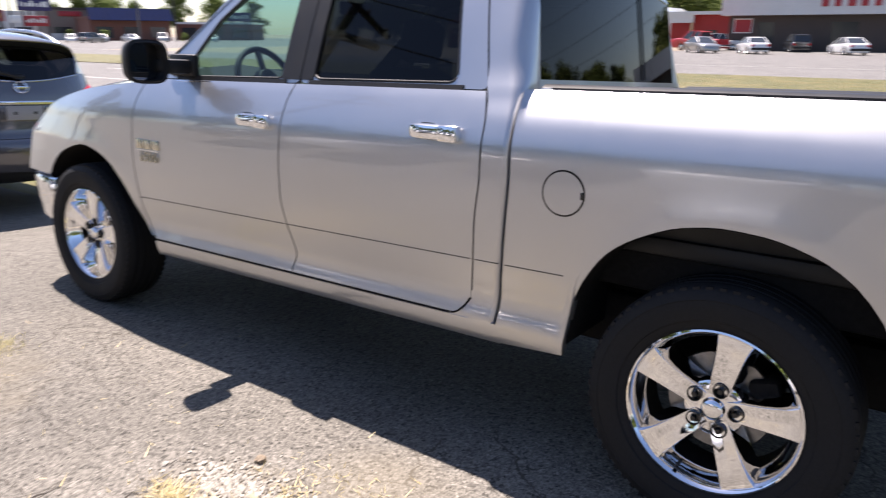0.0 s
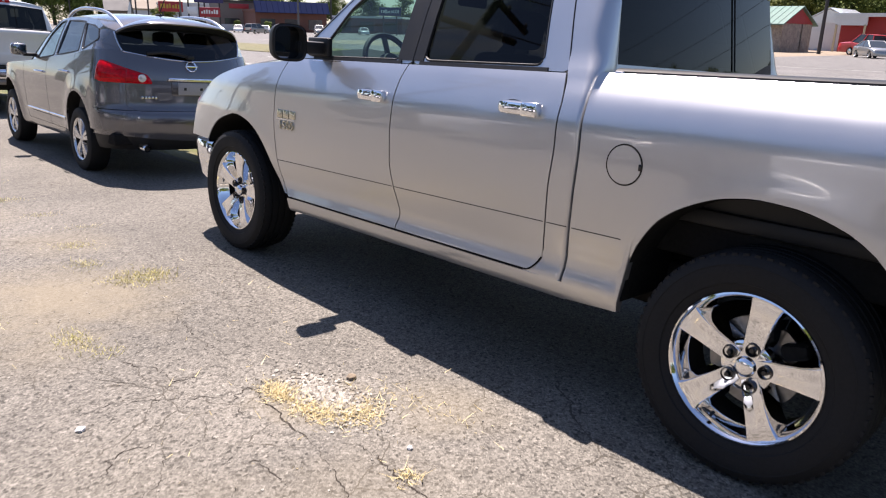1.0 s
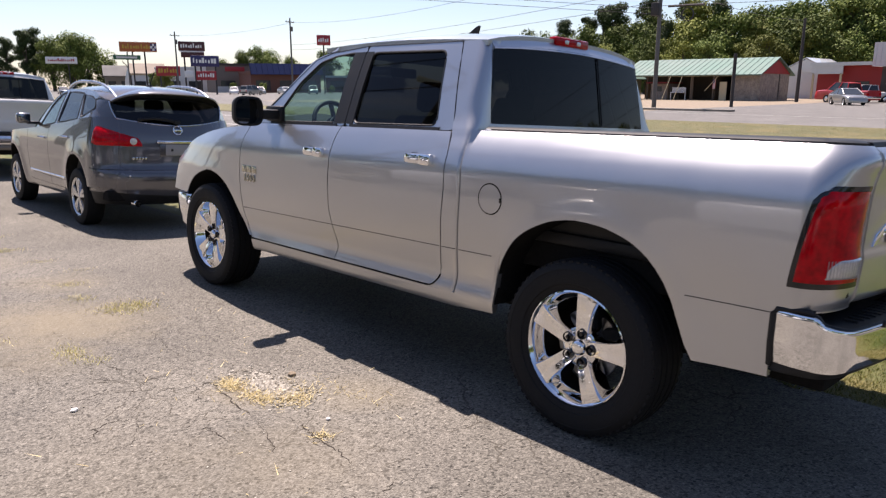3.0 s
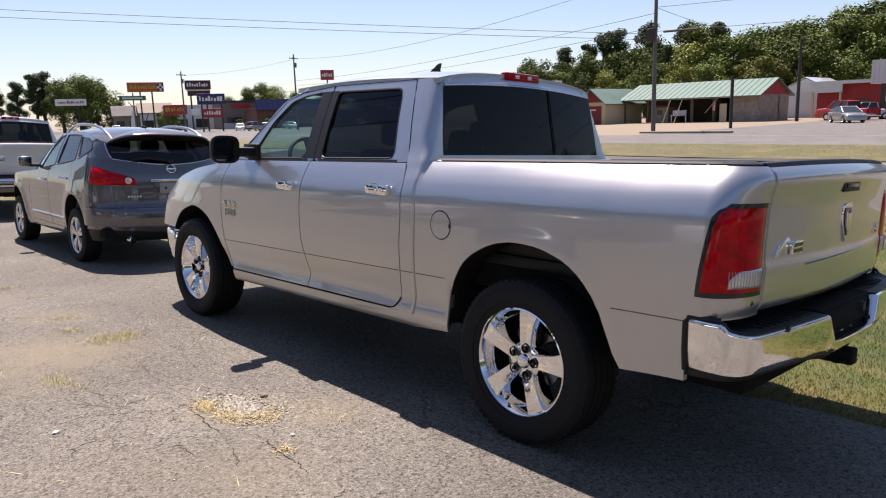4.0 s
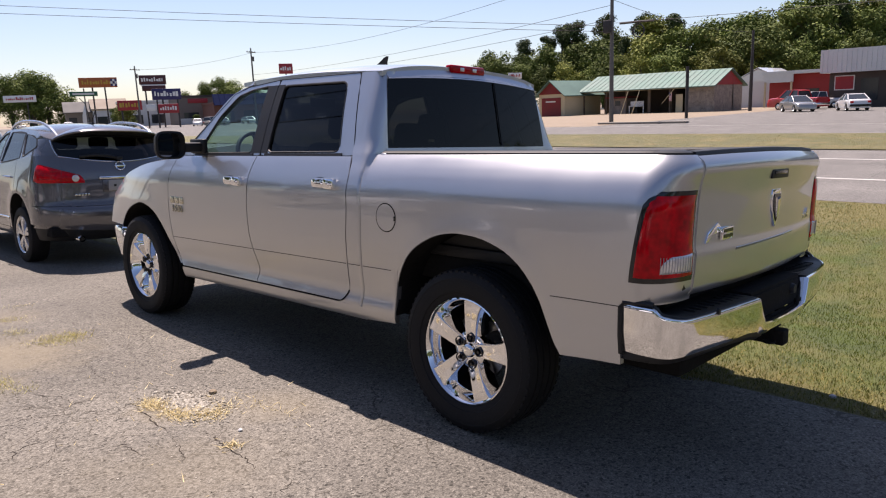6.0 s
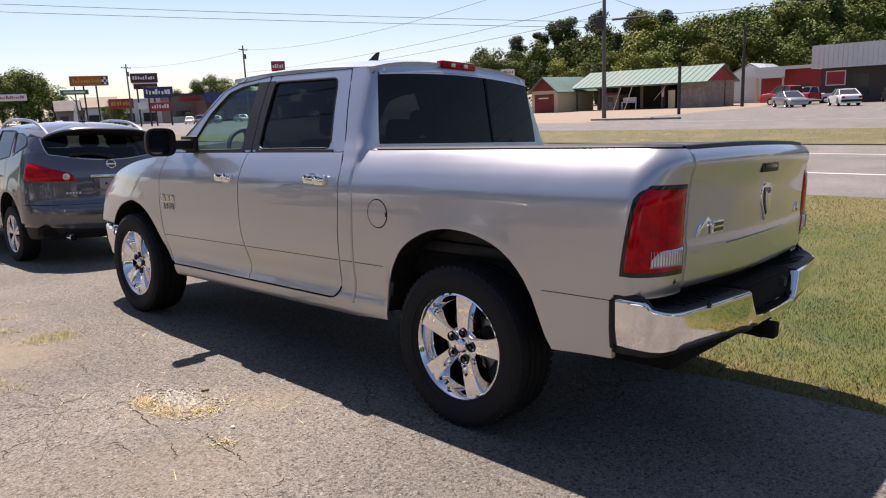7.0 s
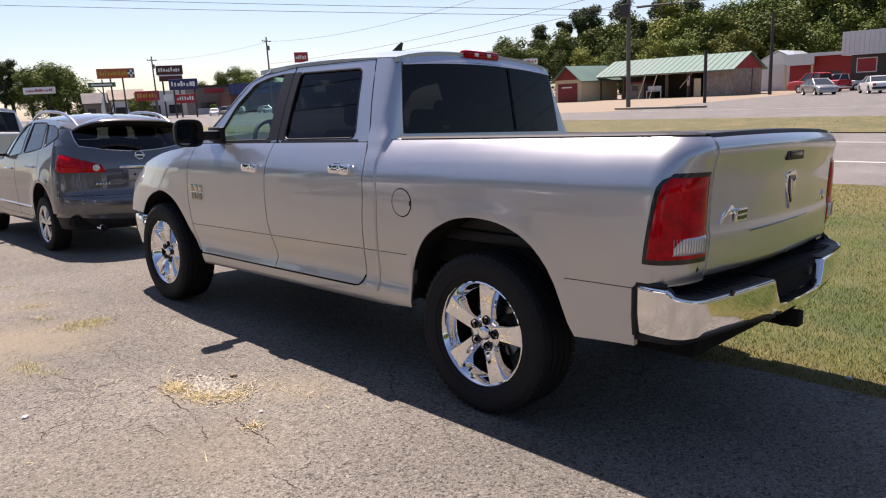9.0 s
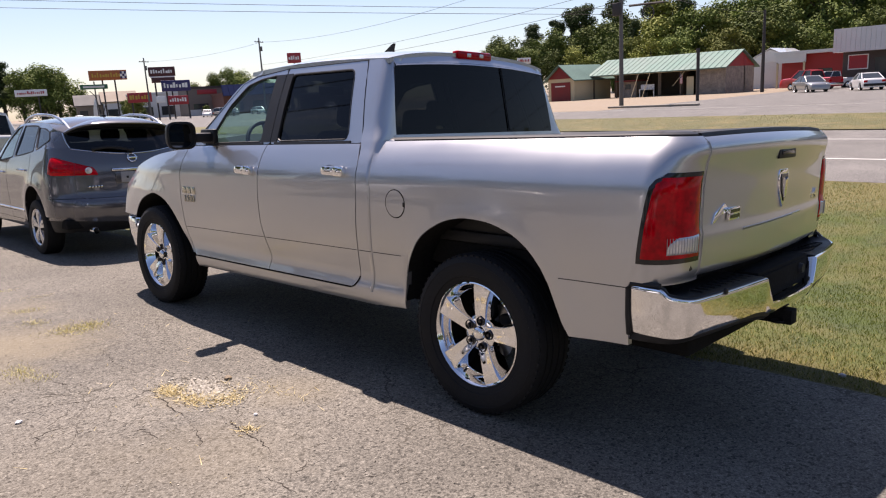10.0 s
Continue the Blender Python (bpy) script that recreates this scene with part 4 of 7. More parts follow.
        for a in [math.pi / 2 * k / 8 for k in range(9)]:
            c = corner(a, rail_top(-0.9), -0.012)
            P.append([(x * (-c.x - 0.085 * s * math.cos(a) - 0.02 * s), c.y + 0.085 * s * math.sin(a), rail_top(-0.9) + 0.008 + 0.012 * math.sin(math.pi * s)) for s in (0, 0.2, 0.5, 0.8, 1)])
        part("rail_cap", panel(P, (0, 0, -0.02)), BLACK, truck)
    part("bed_floor", boxed((-0.82, -1.03, 0.84), (0.82, 0.72, 0.90), 0.01), BLACK, truck)
    part("bed_front", boxed((-0.88, 0.68, 0.84), (0.88, 0.725, 1.375), 0.01), SILVER, truck)
    # tailgate
    P = [[(-0.742 + 1.484 * i / 24, -float(GATE(z)) - 0.05 * (1 - ((i - 12) / 12) ** 2), z + (0.012 * (1 - ((i - 12) / 12) ** 2) if z > 1.3 else 0)) for z in np.linspace(0.815, 1.385, 30)] for i in range(25)]
    gate = part("tailgate", panel(P, (0, 0.05, 0)), SILVER, truck)
    gate.location.y = 0.025
    part("gate_cap", panel([[(0.742 * q, -1.052 - 0.045 * (1 - q * q) + d, 1.386 + 0.014 * (1 - q * q) + h) for d, h in ((0.0, 0.0), (0.01, 0.016), (0.06, 0.018), (0.08, 0.0))] for q in [-1 + k / 10 for k in range(21)]], (0, 0, -0.01)), BLACK, gate)
    rear(truck, gate, SILVER)
    # under the body
    part("underbody", boxed((-0.62, -0.95, 0.40), (0.62, 4.2, 0.62), 0.03), UNDER, truck)
    return truck


def corner(a, z, out=0.0):
    """The rounded rear corner of the bedside: a runs from the flank (0) to the back (pi / 2); below 0 it runs forward."""
    if a < 0:
        p = side(-0.90 - a * 0.15, z)
        return Vector((p.x - out, p.y, z))
    w = half_width(-0.90, z)
    p = Vector((-(w - (w - 0.7475) * (1 - math.cos(a))), -0.90 - (float(GATE(z)) - 0.931) * math.sin(a), z))
    return p + out * Vector((-math.cos(a), -math.sin(a), 0))


def lamp_patch(z0, z1, a0, a1, out, n=18, k=14, bow=0.0):
    """A piece of lens on the corner; a0, a1: functions of height."""
    P = []
    for i in range(n + 1):
        row = []
        for j in range(k + 1):
            z = z0 + (z1 - z0) * j / k
            u = i / n
            edge = 1 - max(abs(2 * u - 1), abs(2 * j / k - 1)) ** 6
            row.append(corner(a0(z) * (1 - u) + a1(z) * u, z, out * (0.35 + 0.65 * edge) + bow * math.sin(math.pi * u)))
        P.append(row)
    return panel(P, (0.02, 0.02, 0))


def truck_rear(truck, gate, SILVER):
    slant = lambda z: -0.10 + 0.42 * max(0.0, (z - 0.885) / 0.365) ** 1.3 + 0.30 * max(0.0, (z - 1.195) / 0.055) ** 2
    for s in (0, 1):
        fx = (lambda b: flip(b)) if s else (lambda b: b)
        lamp = part("tail_light", fx(lamp_patch(0.884, 1.250, lambda z: slant(z) - 0.03, lambda z: 1.52, 0.005)), GLOSSBLACK, truck, "tall red tail light with a dark bezel")
        part("lens", fx(lamp_patch(0.906, 1.232, lambda z: slant(z) + 0.10, lambda z: 1.48, 0.011, bow=0.004)), REDLENS, lamp, "red ribbed lens")
        part("reversing_lens", fx(lamp_patch(0.920, 0.998, lambda z: 0.62 + 0.30 * max(0.0, (z - 0.95) / 0.048) ** 2, lambda z: 1.44, 0.019)), CLEARLENS, lamp, "clear ribbed reversing lens")
        for k in range(13):
            a = 0.66 + 0.06 * k
            part("lens_rib", fx(tube([corner(a, 0.924 + 0.068 * t, 0.0195) for t in (0, 0.5, 1)], 0.0014, 5)), PLATEGREY, lamp)
    # tailgate fittings
    back = lambda x, z: -1.066 - 0.012 * (1 - (x / 0.78) ** 2) - (0.02 * max(0, min(1, (z - 1.2) / 0.12)))
    h = part("gate_handle", boxed((-0.11, -1.138, 1.272), (0.11, -1.09, 1.316), 0.006), BLACK, gate, "black tailgate handle")
    part("handle_grip", boxed((-0.08, -1.142, 1.290), (0.08, -1.136, 1.310), 0.002), GLOSSBLACK, h)
    shield = [(-0.052, 0.085), (0.052, 0.085), (0.062, 0.06), (0.05, -0.02), (0.0, -0.095), (-0.05, -0.02), (-0.062, 0.06)]
    up = pose(0.0, -1.112, 1.135, 90, 0, 0)
    e = part("emblem", prism(bmesh.new(), shield, 0.014, up, 0.004), CHROME, gate, "chrome shield emblem")
    part("emblem_field", prism(bmesh.new(), [(x * 0.72, z * 0.72) for x, z in shield], 0.004, pose(0.0, -1.1265, 1.137, 90, 0, 0)), GLOSSBLACK, e)
    part("emblem_figure", prism(bmesh.new(), [(-0.028, 0.045), (0.0, 0.03), (0.028, 0.045), (0.024, 0.0), (0.008, -0.05), (-0.008, -0.05), (-0.024, 0.0)], 0.006, pose(0.0, -1.1305, 1.137, 90, 0, 0), 0.002), CHROME, e)
    e = part("trim_badge", prism(bmesh.new(), [(-0.105, -0.04), (-0.085, 0.005), (-0.045, 0.022), (-0.012, 0.042), (0.025, 0.015), (0.018, 0.0), (-0.055, -0.005), (-0.08, -0.035)], 0.006, pose(-0.575, -1.085, 1.065, 90, 0, -6), 0.003), CHROME, gate, "chrome model badge")
    part("badge_plate", boxed((-0.565, -1.104, 1.03), (-0.45, -1.090, 1.085), 0.003), CHROME, e)
    for z in (1.038, 1.062):
        part("badge_bar", boxed((-0.555, -1.106, z), (-0.46, -1.103, z + 0.015)), GLOSSBLACK, e)
    letters("4x4", 0.075, 0.004, CHROME, gate, pose(0.56, -1.088, 1.035), "drive_badge", "raised chrome drive badge")
    P = [[(-0.42 + 0.70 * i / 12, -1.068 - 0.045 * (1 - ((-0.42 + 0.70 * i / 12) / 0.742) ** 2) - (0.0, 0.005, 0.010, 0.015, 0.001)[j], 0.962 + (0.0, 0.008, 0.016, 0.0235, 0.0245)[j] + 0.012 * i / 12) for j in range(5)] for i in range(13)]
    part("gate_crease", panel(P, (0, 0.01, 0)), SILVER, gate)
    # bumper: chrome bar swept round, with a dropped centre
    plan = [(-0.972, -0.845), (-0.985, -0.93), (-0.982, -1.0), (-0.955, -1.055), (-0.90, -1.092), (-0.80, -1.115), (-0.60, -1.145), (-0.42, -1.165), (-0.335, -1.172)]
    fx_, fy_ = curve([i / 8 for i in range(9)], [p[0] for p in plan]), curve([i / 8 for i in range(9)], [p[1] for p in plan])
    top = curve((0, 0.22, 0.30, 0.55, 0.9, 1.0), (0.792, 0.792, 0.766, 0.750, 0.757, 0.757))
    low = curve((0, 0.35, 0.55, 0.8, 1.0), (0.588, 0.588, 0.595, 0.60, 0.585))
    path = []
    for i in range(49):
        t = i / 48
        path.append((Vector((float(fx_(t)), float(fy_(t)), 0)), float(top(t)), float(low(t))))
    # across the dropped centre
    mid = [(Vector((-0.31, -1.176, 0)), 0.70, 0.585), (Vector((-0.275, -1.180, 0)), 0.642, 0.58), (Vector((-0.2, -1.186, 0)), 0.636, 0.575), (Vector((0, -1.19, 0)), 0.636, 0.575)]
    half = path + mid
    full = half + [(Vector((-p.x, p.y, 0)), a, b) for p, a, b in half[-2::-1]]
    P = []
    for i, (p, a, b) in enumerate(full):
        d = (full[min(i + 1, len(full) - 1)][0] - full[max(i - 1, 0)][0]).normalized()
        nrm = Vector((d.y, -d.x, 0))
        if nrm.y > 0.2:
            nrm = -nrm
        row = [p - nrm * 0.04 + Vector((0, 0, a - 0.006)), p - nrm * 0.010 + Vector((0, 0, a)), p + nrm * 0.001 + Vector((0, 0, a - 0.003)), p + nrm * 0.004 + Vector((0, 0, a - 0.010))]
        for k in range(1, 8):
            z = a + (b - a) * k / 8
            row.append(p + nrm * (0.005 - 0.012 * k / 8 - 0.008 * max(0, k - 5) / 3) + Vector((0, 0, z)))
        row += [p - nrm * 0.016 + Vector((0, 0, b)), p - nrm * 0.05 + Vector((0, 0, b - 0.004))]
        P.append(row)
    bmp = part("rear_bumper", panel(P, (0, 0.02, 0)), CHROME, truck, "chrome step bumper")
    for x in (-1, 1):
        rows = []
        for n in range(1, len(path) - 1):
            q, a, b = path[n]
            d = (path[n + 1][0] - path[n - 1][0]).normalized()
            nrm = Vector((d.y, -d.x, 0)) if Vector((d.y, -d.x, 0)).y < 0.2 else Vector((-d.y, d.x, 0))
            e, f = q - nrm * 0.007, q - nrm * 0.030
            g = Vector((q.x * 0.975 + 0.01, max(-0.93, min(-0.86, q.y + 0.2)), 0))
            rows.append([Vector((-x * v.x, v.y, h)) for v, h in ((e, a - 0.002), (e.lerp(f, 0.3), a + 0.005), (f, a + 0.005), (f.lerp(g, 0.5), a + 0.004), (g, a + 0.006))])
        part("step_pad", panel(rows, (0, 0, -0.02)), BLACK, bmp, "black ribbed step pad")
        for k in range(9):
            xx = x * (0.38 + 0.05 * k)
            part("pad_rib", boxed((xx - 0.006, -1.118 + 0.006 * k, 0.748), (xx + 0.006, -1.02, 0.7635)), BLACK, bmp)
        part("corner_gap", tube([(x * 0.960, -0.842, 0.575), (x * 0.972, -0.841, 0.66), (x * 0.978, -0.842, 0.775), (x * 0.977, -0.855, 0.796), (x * 0.973, -0.93, 0.802), (x * 0.966, -0.98, 0.800)], 0.011, 8), BLACK, bmp)
        lip = [[Vector((p.x * (-x) * 0.975, p.y + d, b + h)) for d, h in ((0.012, 0.012), (0.016, -0.008), (0.04, -0.030), (0.10, -0.034))] for p, a, b in half[2::3]]
        part("lower_valance", panel(lip, (0, 0.02, 0)), BLACK, bmp)
    part("plate_recess", boxed((-0.33, -1.13, 0.63), (0.33, -1.02, 0.772), 0.01), UNDER, bmp)
    part("recess_back", boxed((-0.30, -1.137, 0.65), (0.30, -1.128, 0.755), 0.004), UNDER, bmp)
    part("trailer_socket", lathe([(-0.02, 0.0), (-0.02, 0.022), (0.0, 0.028), (0.01, 0.03)], 20, "y", m=pose(0.20, -1.135, 0.715)), BLACK, bmp)
    part("step_sensor", lathe([(-0.012, 0.0), (-0.010, 0.013), (0.0, 0.015)], 16, "y", m=pose(-0.70, -1.13, 0.755)), BLACK, bmp)
    part("hitch_receiver", boxed((-0.038, -1.19, 0.475), (0.038, -0.85, 0.55), 0.008), UNDER, truck, "black tow hitch receiver")
    part("hitch_bar", tube([(-0.55, -0.86, 0.58), (0.55, -0.86, 0.58)], 0.03), UNDER, truck)
    for x in (-0.085, 0.085):
        part("chain_loop", lathe([(-0.006, 0.026), (0.0, 0.032), (0.006, 0.026), (0.0, 0.020), (-0.006, 0.026)], 18, "z", m=pose(x, -1.14, 0.50)), UNDER, truck)


def truck_flank(truck, SILVER):
    for s in (0, 1):
        fx = (lambda b: flip(b)) if s else (lambda b: b)
        # chrome door handles in their cups
        for y, z in ((1.105, 1.197), (2.10, 1.172)):
            w = half_width(y, z)
            cup = part("door_handle", fx(lathe([(-0.003, 0.0), (0.004, 0.05), (0.0, 0.055)], 24, m=pose(-w, y + 0.015, z, 0, 0, 0) @ Matrix.Diagonal((1, 1.25, 0.62, 1)))), SILVER, truck, "chrome pull door handle")
            P = []
            for i in range(17):
                t = -1 + i / 8
                lift = 0.030 * (1 - abs(t) ** 4)
                hh = 0.029 * (1 - 0.25 * abs(t) ** 6)
                yy = y + 0.104 * t
                ww = half_width(yy, z)
                P.append([Vector((-ww - o, yy, z + dz)) for o, dz in ((lift - 0.014, -hh), (lift, -hh * 0.8), (lift + 0.006, 0), (lift, hh * 0.8), (lift - 0.014, hh))])
            part("grip", fx(panel(P, (0.012, 0, 0))), CHROME, cup)
            part("lock_cap", fx(boxed((-w - 0.042, y - 0.135, z - 0.031), (-w + 0.004, y - 0.050, z + 0.031), 0.012)), CHROME, cup)
        # groove along the flank: a thin grey strip, the groove's shade put into its colour
        for y0, y1 in ((0.535, 0.768), (0.795, 0.895), (0.915, 1.893), (1.908, 3.02), (-0.50, -0.835)):
            n = 14
            groove = [[side(y0 + (y1 - y0) * k / n, 0.7425 + 0.0195 * (0.9 - y0 - (y1 - y0) * k / n) + dz, o) for dz, o in ((-0.0022, 0.0004), (0, 0.0012), (0.0022, 0.0004))] for k in range(n + 1)]
            part("flank_groove", fx(panel(groove, (0.004, 0, 0))), GREY, truck)
        # badge on the front door: two rows
        zz = half_width(2.90, 0.95)
        b = part("model_badge", fx(boxed((-zz - 0.005, 2.80, 0.960), (-zz + 0.004, 3.00, 0.964))), CHROME, truck, "raised chrome model badge")
        for k in range(3):
            y = 2.966 - 0.070 * k
            part("badge_bar", fx(boxed((-zz - 0.008, y - 0.029, 0.968), (-zz + 0.003, y + 0.029, 1.018), 0.003)), BADGE, b)
        o = letters("1500", 0.074, 0.004, BADGE, b, pose(0, 0, 0), "badge_number", "raised metal numerals", 1.12)
        o.matrix_local = pose((zz + 0.004) * (1 if s else -1), 2.896, 0.903, 0, 0, 90 if s else -90) @ pose(0, 0, 0, 90, 0, 0)
    # fuel door on the driver's side
    yc, zc, r = 0.549, 1.037, 0.079
    def disc(rr, out):
        bm = bmesh.new()
        P = []
        for k in range(40):
            a = 2 * math.pi * k / 40
            P.append([side(yc + rr * q * math.cos(a), zc + rr * q * math.sin(a), out) for q in (0.001, 0.4, 0.75, 0.96, 1.0)])
        quads(bm, P, wrap_i=True)
        return bm
    gap = part("fuel_door", disc(r, 0.0006), GLOSSBLACK, truck, "round fuel door with a dark gap")
    part("fuel_lid", disc(r - 0.0065, 0.0022), SILVER, gap)
    part("lid_notch", boxed((-half_width(yc, zc) - 0.0035, yc - r + 0.004, zc - 0.014), (-half_width(yc, zc) + 0.002, yc - r + 0.018, zc + 0.012), 0.003), GLOSSBLACK, gap)
    # mirrors
    for s in (0, 1):
        fx = (lambda b: flip(b)) if s else (lambda b: b)
        P = []
        for i in range(9):
            a = math.pi / 2 * i / 8
            rr, dy = math.cos(a) ** 0.6 if i < 8 else 0.02, math.sin(a)
            P.append([(-1.180 + 0.108 * rr * math.copysign(abs(math.cos(b)) ** 0.55, math.cos(b)), 2.575 + 0.095 * dy, 1.407 + 0.098 * rr * math.copysign(abs(math.sin(b)) ** 0.55, math.sin(b))) for b in [2 * math.pi * k / 32 for k in range(32)]])
        bm = bmesh.new()
        quads(bm, P, wrap_j=True)
        mir = part("door_mirror", fx(bm), BLACK, truck, "large black door mirror")
        face = [(-1.180 + 0.105 * math.copysign(abs(math.cos(b)) ** 0.55, math.cos(b)), 1.407 + 0.095 * math.copysign(abs(math.sin(b)) ** 0.55, math.sin(b))) for b in [2 * math.pi * k / 32 for k in range(32)]]
        bm = bmesh.new()
        quads(bm, [[(x, 2.576, z) for x, z in face], [(-1.18 + (x + 1.18) * 0.9, 2.572, 1.407 + (z - 1.407) * 0.9) for x, z in face], [(-1.18 + (x + 1.18) * 0.87, 2.590, 1.407 + (z - 1.407) * 0.87) for x, z in face], [(-1.18 + (x + 1.18) * 0.88, 2.632, 1.407 + (z - 1.407) * 0.88) for x, z in face]], wrap_j=True)
        part("mirror_rim", fx(bm), BLACK, mir)
        bm = bmesh.new()
        bm.faces.new([bm.verts.new((-1.18 + (x + 1.18) * 0.88, 2.600 + 0.26 * (x + 1.18), 1.407 + (z - 1.407) * 0.88)) for x, z in face])
        part("mirror_glass", fx(bm), MIRROR, mir)
        part("mirror_arm", fx(boxed((-1.10, 2.60, 1.355), (-0.905, 2.70, 1.425), 0.02)), BLACK, mir)
        part("mirror_base", fx(boxed((-0.935, 2.58, 1.345), (-0.895, 2.78, 1.45), 0.012)), BLACK, mir)


def truck_cabin(truck):
    part("cabin_floor", boxed((-0.86, 0.84, 0.55), (0.86, 3.05, 0.66), 0.02), GREY, truck)
    part("headliner", boxed((-0.68, 0.95, 1.80), (0.68, 2.28, 1.815), 0.006), GREY, truck)
    part("firewall", boxed((-0.86, 3.0, 0.60), (0.86, 3.06, 1.25), 0.02), GREY, truck)
    for x in (-1, 1):
        part("door_trim", boxed((min(x * 0.86, x * 0.90), 0.95, 0.60), (max(x * 0.86, x * 0.90), 2.95, 1.33), 0.02), GREY, truck)
    P = [[(-0.84 + 1.68 * i / 12, y, z + 0.035 * math.exp(-((-0.84 + 1.68 * i / 12 + 0.42) / 0.22) ** 2) * k) for y, z, k in ((2.78, 0.95, 0), (2.74, 1.12, 0.5), (2.77, 1.30, 1), (2.85, 1.375, 1), (2.95, 1.35, 0.3), (3.05, 1.28, 0))] for i in range(13)]
    part("dashboard", panel(P, (0, 0.05, -0.05)), GREY, truck)
    wheel = part("steering_wheel", lathe([(0.017 * math.sin(2 * math.pi * k / 10), 0.185 + 0.017 * math.cos(2 * math.pi * k / 10)) for k in range(11)], 36, "y", m=pose(-0.44, 2.62, 1.325, -24, 0, 0)), BLACK, truck, "black steering wheel")
    part("wheel_hub", lathe([(-0.03, 0.0), (-0.03, 0.06), (0.02, 0.075), (0.05, 0.05)], 20, "y", m=pose(-0.44, 2.62, 1.325, -24, 0, 0)), GREY, wheel)
    for a in (0, 180, 270):
        part("wheel_spoke", boxed((0.05, -0.01, -0.018), (0.18, 0.008, 0.018), 0.006, pose(-0.44, 2.62, 1.325, -24, 0, 0) @ pose(0, 0, 0, 0, a, 0)), GREY, wheel)
    part("column", tube([(-0.44, 2.63, 1.32), (-0.44, 2.85, 1.2)], 0.04), GREY, wheel)
    for x, y, w in ((-0.42, 1.75, 0.26), (0.42, 1.75, 0.26), (0.0, 0.98, 0.66)):
        seat = part("seat", boxed((x - w, y, 0.70), (x + w, y + 0.52, 0.90), 0.06, seg=3), GREY, truck, "grey cloth seat")
        part("backrest", boxed((x - w, -0.09, 0.0), (x + w, 0.09, 0.62), 0.07, pose(0, y + 0.02, 0.82, 14, 0, 0), 3), GREY, seat)
        for hx in ((x,) if w < 0.3 else (-0.42, 0.42)):
            part("headrest", boxed((hx - 0.13, -0.05, 0.0), (hx + 0.13, 0.05, 0.19), 0.045, pose(0, y - (0.15 if w < 0.3 else 0.02), 1.45 if w < 0.3 else 1.36, 10, 0, 0), 3), GREY, seat)
    part("inner_mirror", boxed((-0.12, 2.36, 1.70), (0.12, 2.39, 1.77), 0.012), BLACK, truck)
    # running gear and exhaust below
    for y in (0.0, 3.569):
        part("axle", tube([(-0.75, y, 0.40), (0.75, y, 0.40)], 0.05, 10), UNDER, truck)
    part("differential", lathe([(-0.16, 0.02), (-0.1, 0.12), (0, 0.16), (0.1, 0.12), (0.16, 0.02)], 20, m=pose(0.05, 0, 0.40)), UNDER, truck)
    for x in (-0.52, 0.52):
        part("frame_rail", boxed((x - 0.05, -1.0, 0.52), (x + 0.05, 4.1, 0.68), 0.01), UNDER, truck)
        part("damper", tube([(x * 1.15, -0.12, 0.40), (x * 1.08, -0.30, 0.92)], 0.035), UNDER, truck)
    part("bed_underside", boxed((-0.80, -0.95, 0.70), (0.80, 0.72, 0.845), 0.02), UNDER, truck)
    part("fuel_tank", boxed((-0.62, 0.75, 0.38), (-0.10, 1.9, 0.60), 0.05), UNDER, truck)


